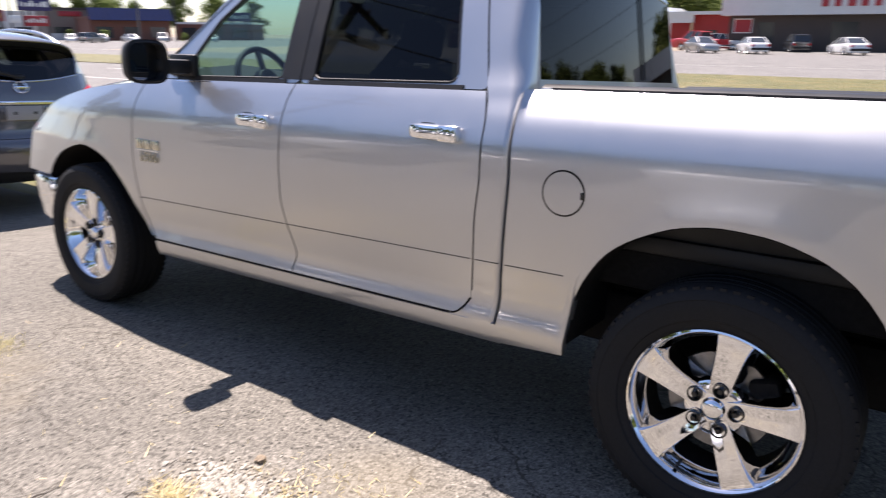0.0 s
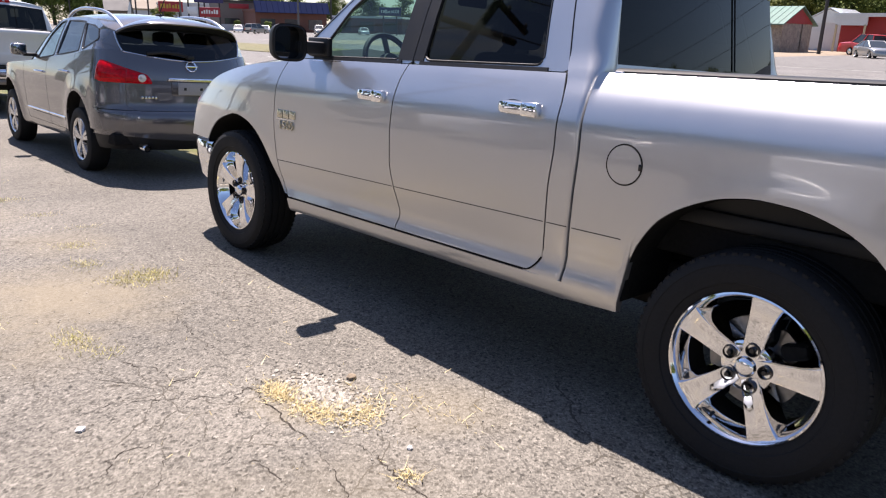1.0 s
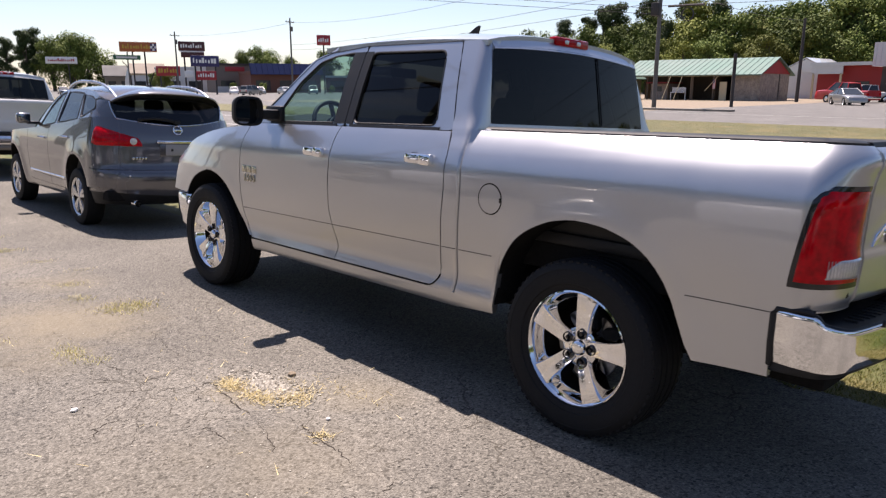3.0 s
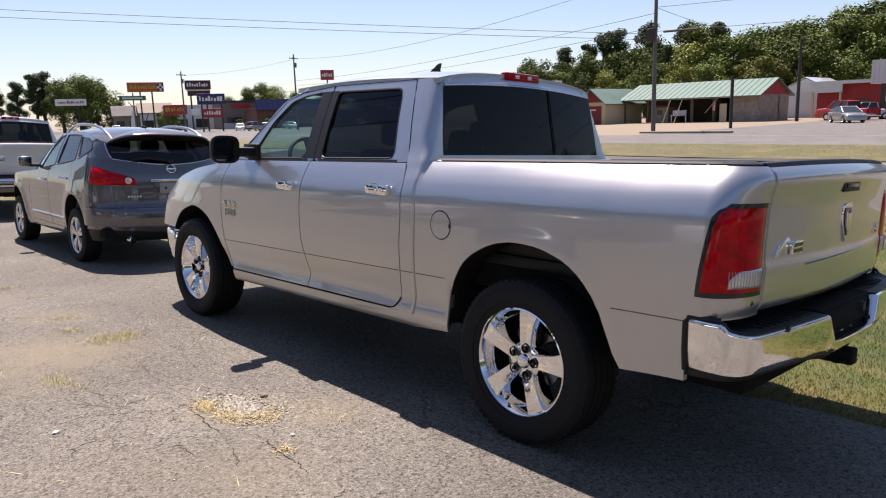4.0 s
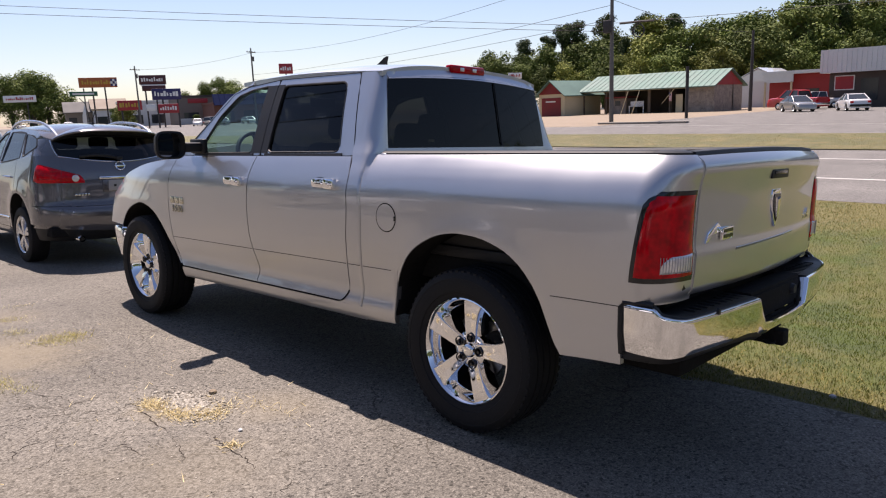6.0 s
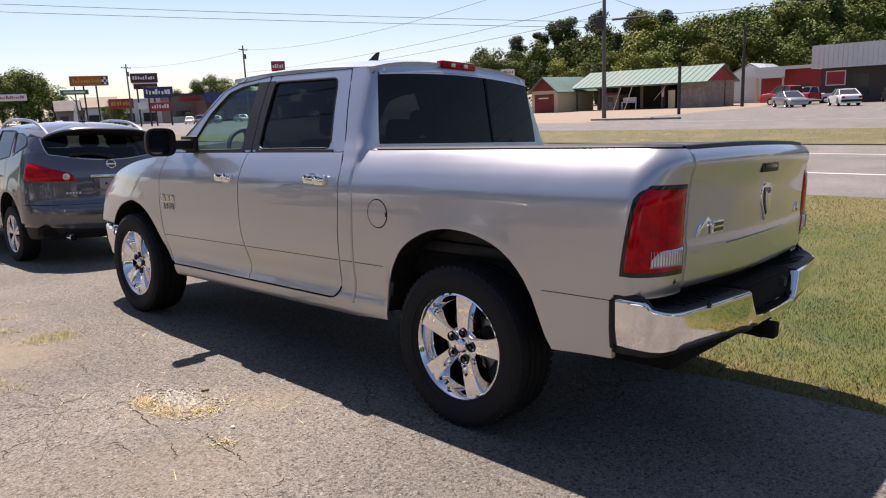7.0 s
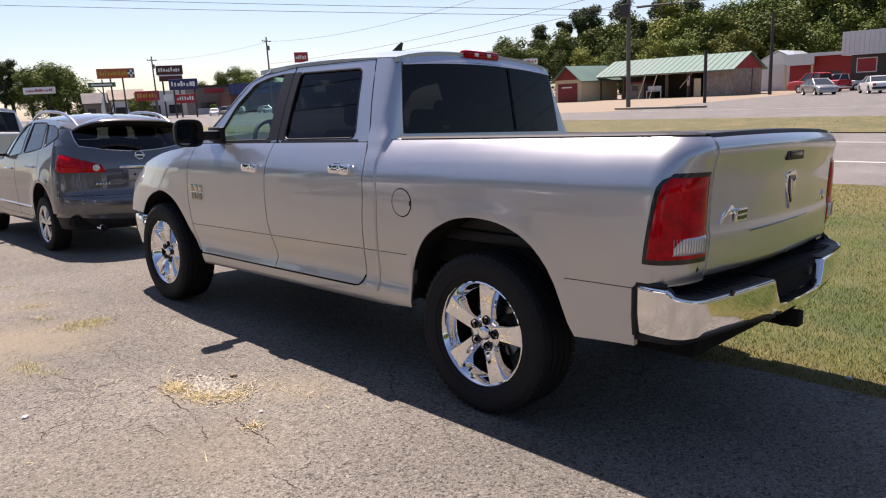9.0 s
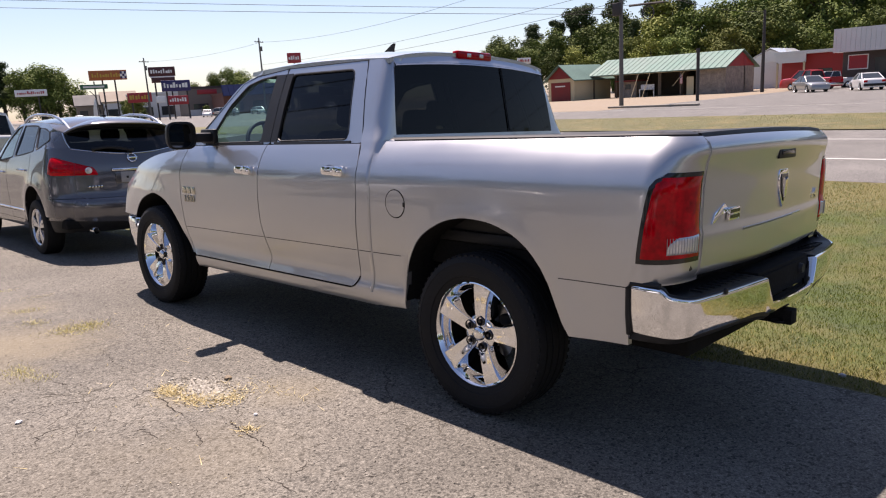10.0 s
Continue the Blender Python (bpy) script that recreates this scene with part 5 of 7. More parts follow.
def make_wheel(truck, x, y, flipx, turn=21.0):
    R = 0.412
    tyre = [(0.10, 0.262), (0.116, 0.272), (0.124, 0.284), (0.127, 0.30), (0.133, 0.303), (0.137, 0.33), (0.139, 0.352), (0.137, 0.366), (0.139, 0.368), (0.132, 0.388), (0.120, 0.401), (0.105, 0.409)]
    for g in (0.07, 0.025, -0.025, -0.07):
        tyre += [(g + 0.012, R), (g + 0.006, R), (g + 0.005, R - 0.009), (g - 0.005, R - 0.009), (g - 0.006, R), (g - 0.012, R)]
    tyre += [(-0.105, 0.408), (-0.13, 0.388), (-0.135, 0.33), (-0.11, 0.262)]
    tyre = [(-s, r) for s, r in tyre]
    m = pose(x, y, 0.41) @ (pose(0, 0, 0, 0, 0, 180) if flipx else Matrix())
    wheel = part("wheel", lathe([(-0.098, 0.262), (-0.112, 0.271), (-0.120, 0.270), (-0.122, 0.264), (-0.114, 0.257), (-0.106, 0.253), (-0.098, 0.249), (-0.080, 0.243), (-0.050, 0.234), (-0.045, 0.230)], 80), CHROME, truck, "chrome five-spoke alloy wheel", m)
    part("tyre", lathe(tyre, 80), RUBBER, wheel, "black rubber tyre")
    tread = bmesh.new()
    for k in range(64):
        for sx in (-1, 1):
            box(tread, (sx * 0.112 - 0.012, -0.010, R - 0.024), (sx * 0.112 + 0.010, 0.010, R - 0.006), 0, pose(0, 0, 0, 360 * k / 64 + 1.4 * sx, 0, 0))
    tagged(part("tread", tread, RUBBER, wheel), kind="stuff")
    part("barrel", lathe([(-0.07, 0.246), (0.08, 0.235), (0.09, 0.25)], 48), UNDER, wheel)
    part("brake_disc", lathe([(-0.005, 0.0), (-0.005, 0.165), (0.012, 0.165), (0.012, 0.10)], 40), BRAKE, wheel)
    part("caliper", boxed((-0.04, -0.075, 0.10), (0.06, 0.075, 0.195), 0.02, pose(0, 0, 0, 75, 0, 0)), UNDER, wheel)
    depth = curve((0.045, 0.075, 0.11, 0.17, 0.225, 0.256), (0.082, 0.088, 0.097, 0.108, 0.114, 0.112))
    width = curve((0.045, 0.075, 0.11, 0.17, 0.215, 0.243, 0.256), (0.030, 0.034, 0.036, 0.041, 0.047, 0.053, 0.058))
    for k in range(5):
        a = radians(turn + 72 * k)
        P = []
        for r in np.linspace(0.045, 0.256, 19):
            f, w = float(depth(r)), float(width(r))
            row = []
            for t, d in ((-1.50, f - 0.078), (-1.42, f - 0.050), (-1.08, f - 0.016), (-1.0, f - 0.004), (-0.93, f), (-0.5, f - 0.001), (-0.1, f - 0.0035), (0.1, f - 0.0035), (0.5, f - 0.001), (0.93, f), (1.0, f - 0.004), (1.08, f - 0.016), (1.42, f - 0.050), (1.50, f - 0.078)):
                c = t * w
                row.append((-d, -(r * math.sin(a) + c * math.cos(a)), r * math.cos(a) - c * math.sin(a)))
            P.append(row)
        bm = bmesh.new()
        quads(bm, P)
        part("spoke", bm, CHROME, wheel)
        b = a + radians(4)
        part("lug_nut", lathe([(-0.100, 0.0), (-0.099, 0.008), (-0.086, 0.0115), (-0.084, 0.019), (-0.096, 0.021), (-0.096, 0.0235), (-0.078, 0.025)], 20, m=pose(0, -0.070 * math.sin(b), 0.070 * math.cos(b))), GLOSSBLACK, wheel)
    part("hub", lathe([(-0.080, 0.0), (-0.080, 0.075), (-0.072, 0.092), (-0.05, 0.10)], 48), CHROME, wheel)
    part("centre_cap", lathe([(-0.103, 0.0), (-0.102, 0.020), (-0.098, 0.030), (-0.090, 0.036), (-0.080, 0.038)], 32), CHROME, wheel)
    part("valve", tube([(-0.10, -0.21 * math.sin(radians(200)), 0.21 * math.cos(radians(200))), (-0.118, -0.225 * math.sin(radians(200)), 0.225 * math.cos(radians(200)))], 0.006), BLACK, wheel)
    return wheel


truck = make_truck(LOT, "silver crew-cab pickup truck parked on the asphalt lot", SILVER, truck_rear)
truck_flank(truck, SILVER)
truck_cabin(truck)
for y in (0.0, 3.569):
    for x in (-0.865, 0.865):
        make_wheel(truck, x, y, x > 0, 10.0)


# ---- white pickup ----
def white_rear(truck, gate, paint):
    for s in (0, 1):
        fx = (lambda b: flip(b)) if s else (lambda b: b)
        lamp = part("tail_light", fx(lamp_patch(0.905, 1.255, lambda z: 0.80, lambda z: 1.56, 0.010)), REDLENS, truck, "upright red tail light")
        part("reversing_lens", fx(lamp_patch(0.98, 1.04, lambda z: 1.10, lambda z: 1.45, 0.018)), DEEPRED, lamp)
        part("step_pad", boxed((0.34 if s else -0.93, -1.15, 0.755), (0.93 if s else -0.34, -0.92, 0.80), 0.01), BLACK, truck)
        # two-tone lower trim round the wheels and along the sill
        for n, (c, half, top) in enumerate(ARCHES):
            pts = [(c + half * 0.985 * math.cos(math.pi * (0.03 + 0.94 * k / 30))) for k in range(31)]
            P = []
            for y in pts:
                z = arch(y, c)
                d = Vector((y - c, z - 0.42)).normalized()
                P.append([side(min(y + d.x * q, 4.38), min(max(z + d.y * q, 0.42), 1.3), 0.014) for q in (-0.004, 0.05, 0.085)])
            part("arch_trim", fx(panel(P, (0.02, 0, 0))), TAUPE, truck, "taupe wheel-arch trim")
        part("sill_trim", fx(panel(side_panel(lambda z: 0.74, lambda z: 2.88, lambda y: 0.43, lambda y: 0.60, 12, 4, 0.01), (0.02, 0, 0))), TAUPE, truck)
    part("rear_bumper", boxed((-0.97, -1.20, 0.58), (0.97, -0.90, 0.755), 0.04, seg=3), CHROME, truck, "chrome step bumper")
    part("bumper_lower", boxed((-0.96, -1.17, 0.50), (0.96, -0.92, 0.58), 0.02), TAUPE, truck)
    part("gate_emblem", lathe([(-0.012, 0.0), (-0.010, 0.085), (0.0, 0.10)], 28, "y", m=pose(0, -1.08, 1.12) @ Matrix.Diagonal((1.0, 1.0, 0.42, 1))), NAVY, gate, "oval emblem")
    part("gate_trim", boxed((-0.74, -1.088, 1.06), (0.74, -1.07, 1.16), 0.008), CHROME, gate)
    part("gate_handle", boxed((-0.12, -1.115, 1.27), (0.12, -1.08, 1.32), 0.008), BLACK, gate)


TAUPE = material("taupe_paint", (0.20, 0.165, 0.13), 0.35, 0.3, 0.05, coat=0.8)
NAVY = material("navy_enamel", (0.01, 0.015, 0.06), 0.2, 0.0, 0.1)
WHITE_AT = LOT @ pose(0.45, 14.75, -0.078) @ Matrix.Diagonal((1.03, 1.0, 1.06, 1))
white = make_truck(WHITE_AT, "white crew-cab pickup truck with taupe lower trim", WHITE, white_rear)
truck_cabin(white)
for y in (0.0, 3.569):
    for x in (-0.865, 0.865):
        make_wheel(white, x, y, x > 0, 33.0)


# ---- grey crossover ----
def make_suv(m, paint, label):
    suv = thing("crossover_suv", m, label, "car")
    prof = curve((0.20, 0.28, 0.40, 0.58, 0.80, 0.95, 1.05, 1.15, 1.30), (0.80, 0.845, 0.872, 0.888, 0.90, 0.892, 0.875, 0.855, 0.82))
    tail = curve((0.22, 0.30, 0.45, 0.56, 0.635, 0.67, 0.715, 0.95, 1.05, 1.15, 1.22, 1.30), (-0.84, -0.93, -1.0, -1.02, -1.005, -0.965, -0.935, -0.915, -0.90, -0.865, -0.83, -0.79))
    arches = ((-0.03, 0.41, 0.80), (2.66, 0.41, 0.78))
    belt_z = curve((-0.8, -0.42, -0.2, 0.0, 0.4, 0.8, 1.4, 1.8, 2.6, 3.3, 3.6), (1.265, 1.252, 1.234, 1.210, 1.167, 1.126, 1.075, 1.037, 0.98, 0.88, 0.74))

    def hw(y, z):
        w = float(prof(z))
        for c, half, top in arches:
            r = math.hypot((y - c) / half, max(0, z - 0.34) / (top - 0.34))
            if r > 0.97:
                w += 0.018 * math.exp(-((r - 1) / 0.25) ** 2)
        if y > 2.5:
            w -= 0.24 * ((y - 2.5) / 1.1) ** 2.0
        return w

    def low(y):
        z = 0.25 if y > -0.2 else 0.41
        for c, half, top in arches:
            t = abs(y - c) / half
            if t < 1:
                z = max(z, 0.25 + (top - 0.25) * (1 - t ** 2.2) ** (1 / 2.2))
        return z
    YC = -0.42
    ROUND = 0.88

    def skin(u, z, out=0.0):
        """u: metres along the flank from the rear axle, forward positive; below YC it turns round the rear corner to -2 at the middle."""
        if u >= YC:
            return Vector((-hw(u, z) - out, u, z))
        a = min(1.0, (YC - u) / (2.0 + YC)) * math.pi / 2
        w, R = hw(YC, z), float(tail(z))
        p = ROUND
        return Vector((-w * math.cos(a) ** p - out * math.cos(a), YC + (R - YC) * math.sin(a) ** p - out * math.sin(a), z))

    def grid(u0, u1, zlo, zhi, nu, nv, out=0.0):
        return [[skin(u0 + (u1 - u0) * i / nu, zlo(u0 + (u1 - u0) * i / nu) * (1 - j / nv) + zhi(u0 + (u1 - u0) * i / nu) * j / nv, out) for j in range(nv + 1)] for i in range(nu + 1)]

    def pair(name, P, mat, label="", inward=(0.02, 0, 0)):
        a = part(name, panel(P, inward), mat, suv, label)
        part(name, flip(panel(P, inward)), mat, suv, label)
        return a
    bz = lambda u: float(belt_z(u))
    pair("front_wing", grid(1.96, 3.45, low, bz, 60, 18), paint)
    pair("front_door", grid(1.035, 1.95, lambda u: max(low(u), 0.34), bz, 12, 18), paint)
    pair("rear_door", grid(0.10, 1.025, lambda u: max(low(u), 0.34), bz, 20, 18), paint)
    pair("sill", grid(0.38, 2.25, lambda u: 0.24, lambda u: 0.335, 20, 4), paint)
    def shoulder(u):
        """Upper edge of the body round the corner: the belt, then the lower edge of the hatch window."""
        p = skin(u, 1.22)
        return bz(p.y) if p.y > -0.68 else 1.19 + 0.067 * (p.x / 0.665) ** 2
    gate_low = lambda u: 0.668 + 0.05 * max(0, (u + 1.38) / 0.15) ** 2
    pair("rear_quarter", grid(-1.222, 0.09, lambda u: max(low(u) if u > -0.6 else 0, 0.67 if u < -0.55 else 0), shoulder, 60, 18), paint)
    pair("tailgate_side", grid(-2.0, -1.23, gate_low, shoulder, 30, 18), paint, inward=(0.0, 0.03, 0))
    pair("gate_seam", grid(-1.24, -1.215, lambda u: 0.67, lambda u: shoulder(u) - 0.01, 2, 16, -0.012), BLACK)
    pair("corner_filler", grid(-1.38, -1.222, lambda u: 0.668, lambda u: gate_low(u) - 0.007, 8, 3), paint)
    pair("rear_bumper", grid(-2.0, -0.43, lambda u: 0.40 - 0.06 * max(0, -1.2 - u), lambda u: 0.663, 60, 12), paint, inward=(0.0, 0.03, 0))
    pair("bumper_lower", grid(-2.0, -0.46, lambda u: 0.25, lambda u: 0.40 - 0.06 * max(0, -1.2 - u), 40, 4, -0.012), BLACK, inward=(0.0, 0.03, 0))
    # glasshouse
    def green(y, z, out=0.0):
        zb = bz(y)
        plan = 1.0
        if y < YC:
            plan = (1 - min(0.999, (YC - y) / (YC - float(tail(zb)))) ** (2 / ROUND)) ** (ROUND / 2)
        w = float(prof(zb)) * plan - 0.012 - 0.43 * (z - zb) - 0.25 * max(0, z - zb - 0.15) ** 2
        if y > 1.0:
            w -= 0.05 * (y - 1.0)
        return Vector((-w - out, y, z))
    frames = (
        ("front_door_frame", [(0.81, 1.122), (1.80, 1.035), (1.45, 1.385), (1.17, 1.545), (0.85, 1.578)], [(0.86, 1.145), (1.60, 1.08), (1.36, 1.36), (1.13, 1.505), (0.93, 1.538)], GLASS_CLEAR),
        ("rear_door_frame", [(-0.025, 1.205), (0.80, 1.124), (0.84, 1.578), (0.17, 1.576)], [(0.05, 1.224), (0.76, 1.152), (0.82, 1.538), (0.19, 1.526)], GLASS_PRIVACY),
        ("quarter_frame", [(-0.69, 1.262), (-0.035, 1.207), (0.16, 1.576), (-0.22, 1.548), (-0.60, 1.448)], [(-0.43, 1.362), (-0.06, 1.243), (0.14, 1.514), (-0.12, 1.488), (-0.34, 1.452)], GLASS_PRIVACY),
    )
    for name, outer, inner, gl in frames:
        for s in (0, 1):
            fr, loop = ring(green, outer, inner, 8, 0, 0.01, 0.03)
            f = part(name, flip(fr) if s else fr, paint, suv)
            pn = pane(green, loop, 0.006)
            part("window_pane", flip(pn) if s else pn, gl, f)
            bm = bmesh.new()
            quads(bm, [[green(p.x, p.y, 0.002), green(p.x, p.y, 0.005) , green(*(p + (p - sum(loop, Vector((0, 0))) / len(loop)).normalized() * 0.018), 0.003)] for p in loop], wrap_i=True)
            part("window_trim", flip(bm) if s else bm, BLACK, f)
    # roof, screens
    edge = curve((-0.62, -0.4, -0.1, 0.2, 0.5, 0.85, 1.17), (1.447, 1.508, 1.560, 1.580, 1.588, 1.574, 1.538))
    crown = curve((-0.62, -0.4, 0.2, 0.7, 1.0, 1.17), (1.617, 1.635, 1.655, 1.642, 1.61, 1.57))
    P = []
    for i in range(25):
        y = -0.60 + 1.77 * i / 24
        w0 = -green(y, float(edge(y))).x
        P.append([(w0 * math.sin(t * math.pi / 2), y, float(edge(y)) + (float(crown(y)) - float(edge(y))) * (1 - abs(math.sin(t * math.pi / 2)) ** 2.6)) for t in [-1 + j / 14 for j in range(29)]])
    part("roof", panel(P, (0, 0, -0.02)), paint, suv)
    for s in (-1, 1):
        rail = [(s * (0.60 - 0.015 * abs(t)), 0.23 + 0.82 * t, float(edge(0.23 + 0.82 * t)) + 0.03 + 0.06 * (1 - abs(t) ** 4)) for t in [-1 + k / 10 for k in range(21)]]
        part("roof_rail", tube(rail, 0.018, 8), SATIN, suv, "silver roof rail")
        P = []
        for k in range(9):
            t = k / 8
            y, z = 1.90 * (1 - t) + 1.16 * t, 1.045 * (1 - t) + 1.55 * t + 0.04 * math.sin(math.pi * t)
            g = -green(y - 0.08, z).x
            P.append([Vector((s * g, y - 0.11, z - 0.03)), Vector((s * g, y - 0.02, z)), Vector((s * (g - 0.05), y + 0.02, z + 0.01))])
        part("windscreen_pillar", panel(P, (-s * 0.02, 0, 0)), paint, suv)
    bm = bmesh.new()
    quads(bm, [[((-green(1.88 - 0.74 * t, 1.05 + 0.49 * t).x - 0.05) * q, 1.92 - 0.74 * t + 0.20 * (1 - q * q) * (1 - 0.6 * t), 1.05 + 0.51 * t + 0.04 * math.sin(math.pi * t) + 0.03 * (1 - q * q)) for q in [-1 + j / 6 for j in range(13)]] for t in [k / 8 for k in range(9)]])
    part("windscreen", bm, GLASS_CLEAR, suv)
    P = []
    for i in range(17):
        y = 1.66 + 1.86 * i / 16
        e = bz(y)
        w0 = hw(y, e)
        P.append([(w0 * q, y + 0.10 * (1 - q * q), e + 0.001 + 0.10 * (1 - ((y - 1.66) / 1.9) ** 3) * (1 - abs(q) ** 2.4)) for q in [-1 + j / 10 for j in range(21)]])
    part("hood", panel(P, (0, 0, -0.02)), paint, suv)
    part("front_face", boxed((-0.68, 3.35, 0.25), (0.68, 3.60, 0.76), 0.08, seg=3), paint, suv)
    # hatch: glass, spoiler, bright edges
    def glass_end(z):
        return green(-0.69 + 0.486 * (z - 1.257), z)

    def hatch(x, z):
        e, mid = glass_end(z), -0.845 + 0.60 * (z - 1.19)
        return Vector((x, mid + (e.y - mid) * min(1.0, abs(x / e.x)) ** 2.4, z))

    def hatch_at(q, t):
        z = (1.19 + 0.067 * q * q) * (1 - t) + (1.53 - 0.03 * q * q - 0.06 * abs(q) ** 5) * t
        return hatch(q * -glass_end(z).x, z)
    bm = bmesh.new()
    quads(bm, [[hatch_at(-1 + k / 12, j / 8) for j in range(9)] for k in range(25)])
    part("hatch_window", bm, GLASS_PRIVACY, suv, "dark tinted hatch window")
    w0 = -green(-0.60, float(edge(-0.60))).x
    P, Q = [], []
    for q in [-1 + k / 16 for k in range(33)]:
        c = 1 - abs(q) ** 2.6
        a = Vector((w0 * q, -0.597, float(edge(-0.60)) + (float(crown(-0.60)) - float(edge(-0.60))) * c))
        e = Vector((w0 * q * (1 + 0.02 * c), -0.835 + 0.205 * abs(q) ** 4, 1.562 - 0.03 * q * q - 0.085 * abs(q) ** 6))
        g = hatch_at(q, 0.93)
        P.append([a, a.lerp(e, 0.35) + Vector((0, 0, 0.010 * c)), a.lerp(e, 0.75) + Vector((0, 0, 0.010 * c)), e, e + Vector((0, -0.008 * c, -0.008)), e + Vector((0, 0.0, -0.018))])
        Q.append([e + Vector((0, 0.002, -0.018)), e.lerp(g, 0.5) + Vector((0, 0, -0.018)), g + Vector((0, -0.004, -0.008)), hatch_at(q, 0.84) + Vector((0, -0.004, 0))])
    part("roof_spoiler", panel(P, (0, 0.01, 0)), paint, suv)
    part("spoiler_underside", panel(Q, (0, 0.01, 0)), BLACK, suv)
    for s in (-1, 1):
        part("post_edge", tube([hatch_at(s, k / 10) + Vector((s * 0.004, -0.004, 0)) for k in range(11)], 0.009, 6), SATIN, suv)
    part("glass_sill", tube([hatch_at(-1 + k / 12, 0) + Vector((0, -0.010, -0.006)) for k in range(25)], 0.007, 6), SATIN, suv)
    w = part("rear_wiper", tube([hatch(0.0, 1.225) + Vector((0, -0.04, 0)), hatch(-0.12, 1.255) + Vector((0, -0.05, 0)), hatch(-0.26, 1.265) + Vector((0, -0.045, 0)), hatch(-0.43, 1.245) + Vector((0, -0.035, 0))], 0.019, 8), BLACK, suv, "black rear wiper")
    part("wiper_cap", boxed((-0.04, -0.90, 1.205), (0.04, -0.83, 1.25), 0.015), BLACK, w)
    # lamps
    for s in (0, 1):
        fx = (lambda b: flip(b)) if s else (lambda b: b)
        top = lambda u: 1.155 - 0.135 * max(0.0, (-0.80 - u) / 0.76) ** 1.2 - 0.10 * max(0.0, (u + 0.74) / 0.10) ** 2 - 0.06 * max(0.0, (-1.48 - u) / 0.08) ** 2
        bot = lambda u: 0.94
        P = []
        for i in range(31):
            u = -1.56 + 0.92 * i / 30
            z0, z1 = bot(u) + 0.02 * max(0, (u + 0.78) / 0.12), top(u)
            P.append([skin(u, z0 + (z1 - z0) * j / 10, 0.004 + 0.030 * (1 - abs(2 * j / 10 - 1) ** 3) * (1 - abs(2 * i / 30 - 1) ** 4)) for j in range(11)])
        lamp = part("tail_light", fx(panel(P, (0.01, 0.01, 0))), REDLENS, suv, "red wrap-round tail light")
        for z in (0.985, 1.03, 1.075):
            part("lens_rib", fx(tube([skin(-1.22 + 0.44 * k / 8, z, 0.033 - 0.012 * abs(k / 4 - 1) ** 4) for k in range(9)], 0.0025, 5)), DEEPRED, lamp)
        c = skin(-1.45, 0.995, 0.032)
        part("reversing_lamp", fx(lathe([(-0.012, 0.0), (-0.010, 0.035), (0.004, 0.042)], 20, "y", m=Matrix.Translation(c))), CLEARLENS, lamp)
        part("lamp_gap", fx(tube([skin(-1.24, 0.955 + 0.16 * k / 6, 0.031) for k in range(6)], 0.004, 5)), DEEPRED, lamp)
        part("reflector_stud", fx(lathe([(-0.01, 0.0), (0, 0.012)], 10, "y", m=Matrix.Translation(skin(-1.35, 0.60, 0.002)))), CLEARLENS, suv)
        mir = part("door_mirror", fx(boxed((-1.07, 1.68, 1.10), (-0.90, 1.80, 1.24), 0.04, seg=3)), paint, suv)
        part("mirror_glass", fx(boxed((-1.055, 1.674, 1.115), (-0.915, 1.683, 1.225), 0.002)), MIRROR, mir)
        part("mirror_arm", fx(boxed((-0.94, 1.70, 1.09), (-0.78, 1.78, 1.13), 0.01)), BLACK, mir)
        for y, z in ((1.28, 0.935), (0.36, 0.985)):
            part("door_handle", fx(tube([(-hw(y, z) + 0.004, y - 0.10, z), (-hw(y, z) - 0.028, y - 0.07, z + 0.003), (-hw(y, z) - 0.03, y + 0.07, z + 0.003), (-hw(y, z) + 0.004, y + 0.10, z)], 0.014, 8)), CHROME, suv)
        part("side_moulding", fx(panel([[Vector((-hw(u, 0.46 + dz) - o, u, 0.46 + dz)) for dz, o in ((-0.018, 0.002), (-0.006, 0.010), (0.012, 0.009), (0.018, 0.002))] for u in [1.04 + 0.88 * k / 10 for k in range(11)]], (0.01, 0, 0))), CHROME, suv, "chrome side moulding")
        part("side_moulding", fx(panel([[Vector((-hw(u, 0.46 + dz) - o, u, 0.46 + dz)) for dz, o in ((-0.018, 0.002), (-0.006, 0.010), (0.012, 0.009), (0.018, 0.002))] for u in [0.40 + 0.62 * k / 10 for k in range(11)]], (0.01, 0, 0))), CHROME, suv)
        for c_, half, _ in arches:
            pts = [c_ + half * 0.99 * math.cos(math.pi * (0.02 + 0.96 * k / 24)) for k in range(25)]
            bm = bmesh.new()
            quads(bm, [[Vector((-hw(y, low(y)) + d, y, low(y) - 0.004)) for d in (0.003, 0.05, 0.40)] for y in pts])
            part("wheel_house", fx(bm), UNDER, suv)
    # plate recess, handle bar, badges
    yb = lambda z: float(tail(z))
    part("gate_bar", boxed((-0.27, yb(1.0) - 0.035, 0.975), (0.27, yb(1.0) + 0.02, 1.012), 0.012, seg=3), CHROME, suv, "chrome tailgate bar")
    part("plate_recess", boxed((-0.23, yb(0.9) - 0.006, 0.825), (0.23, yb(0.9) + 0.02, 0.97), 0.006), STEELGREY, suv)
    pl = part("plate_bracket", boxed((-0.165, yb(0.9) - 0.014, 0.835), (0.165, yb(0.9) - 0.002, 0.965), 0.004), PLATEGREY, suv, "empty grey plate bracket")
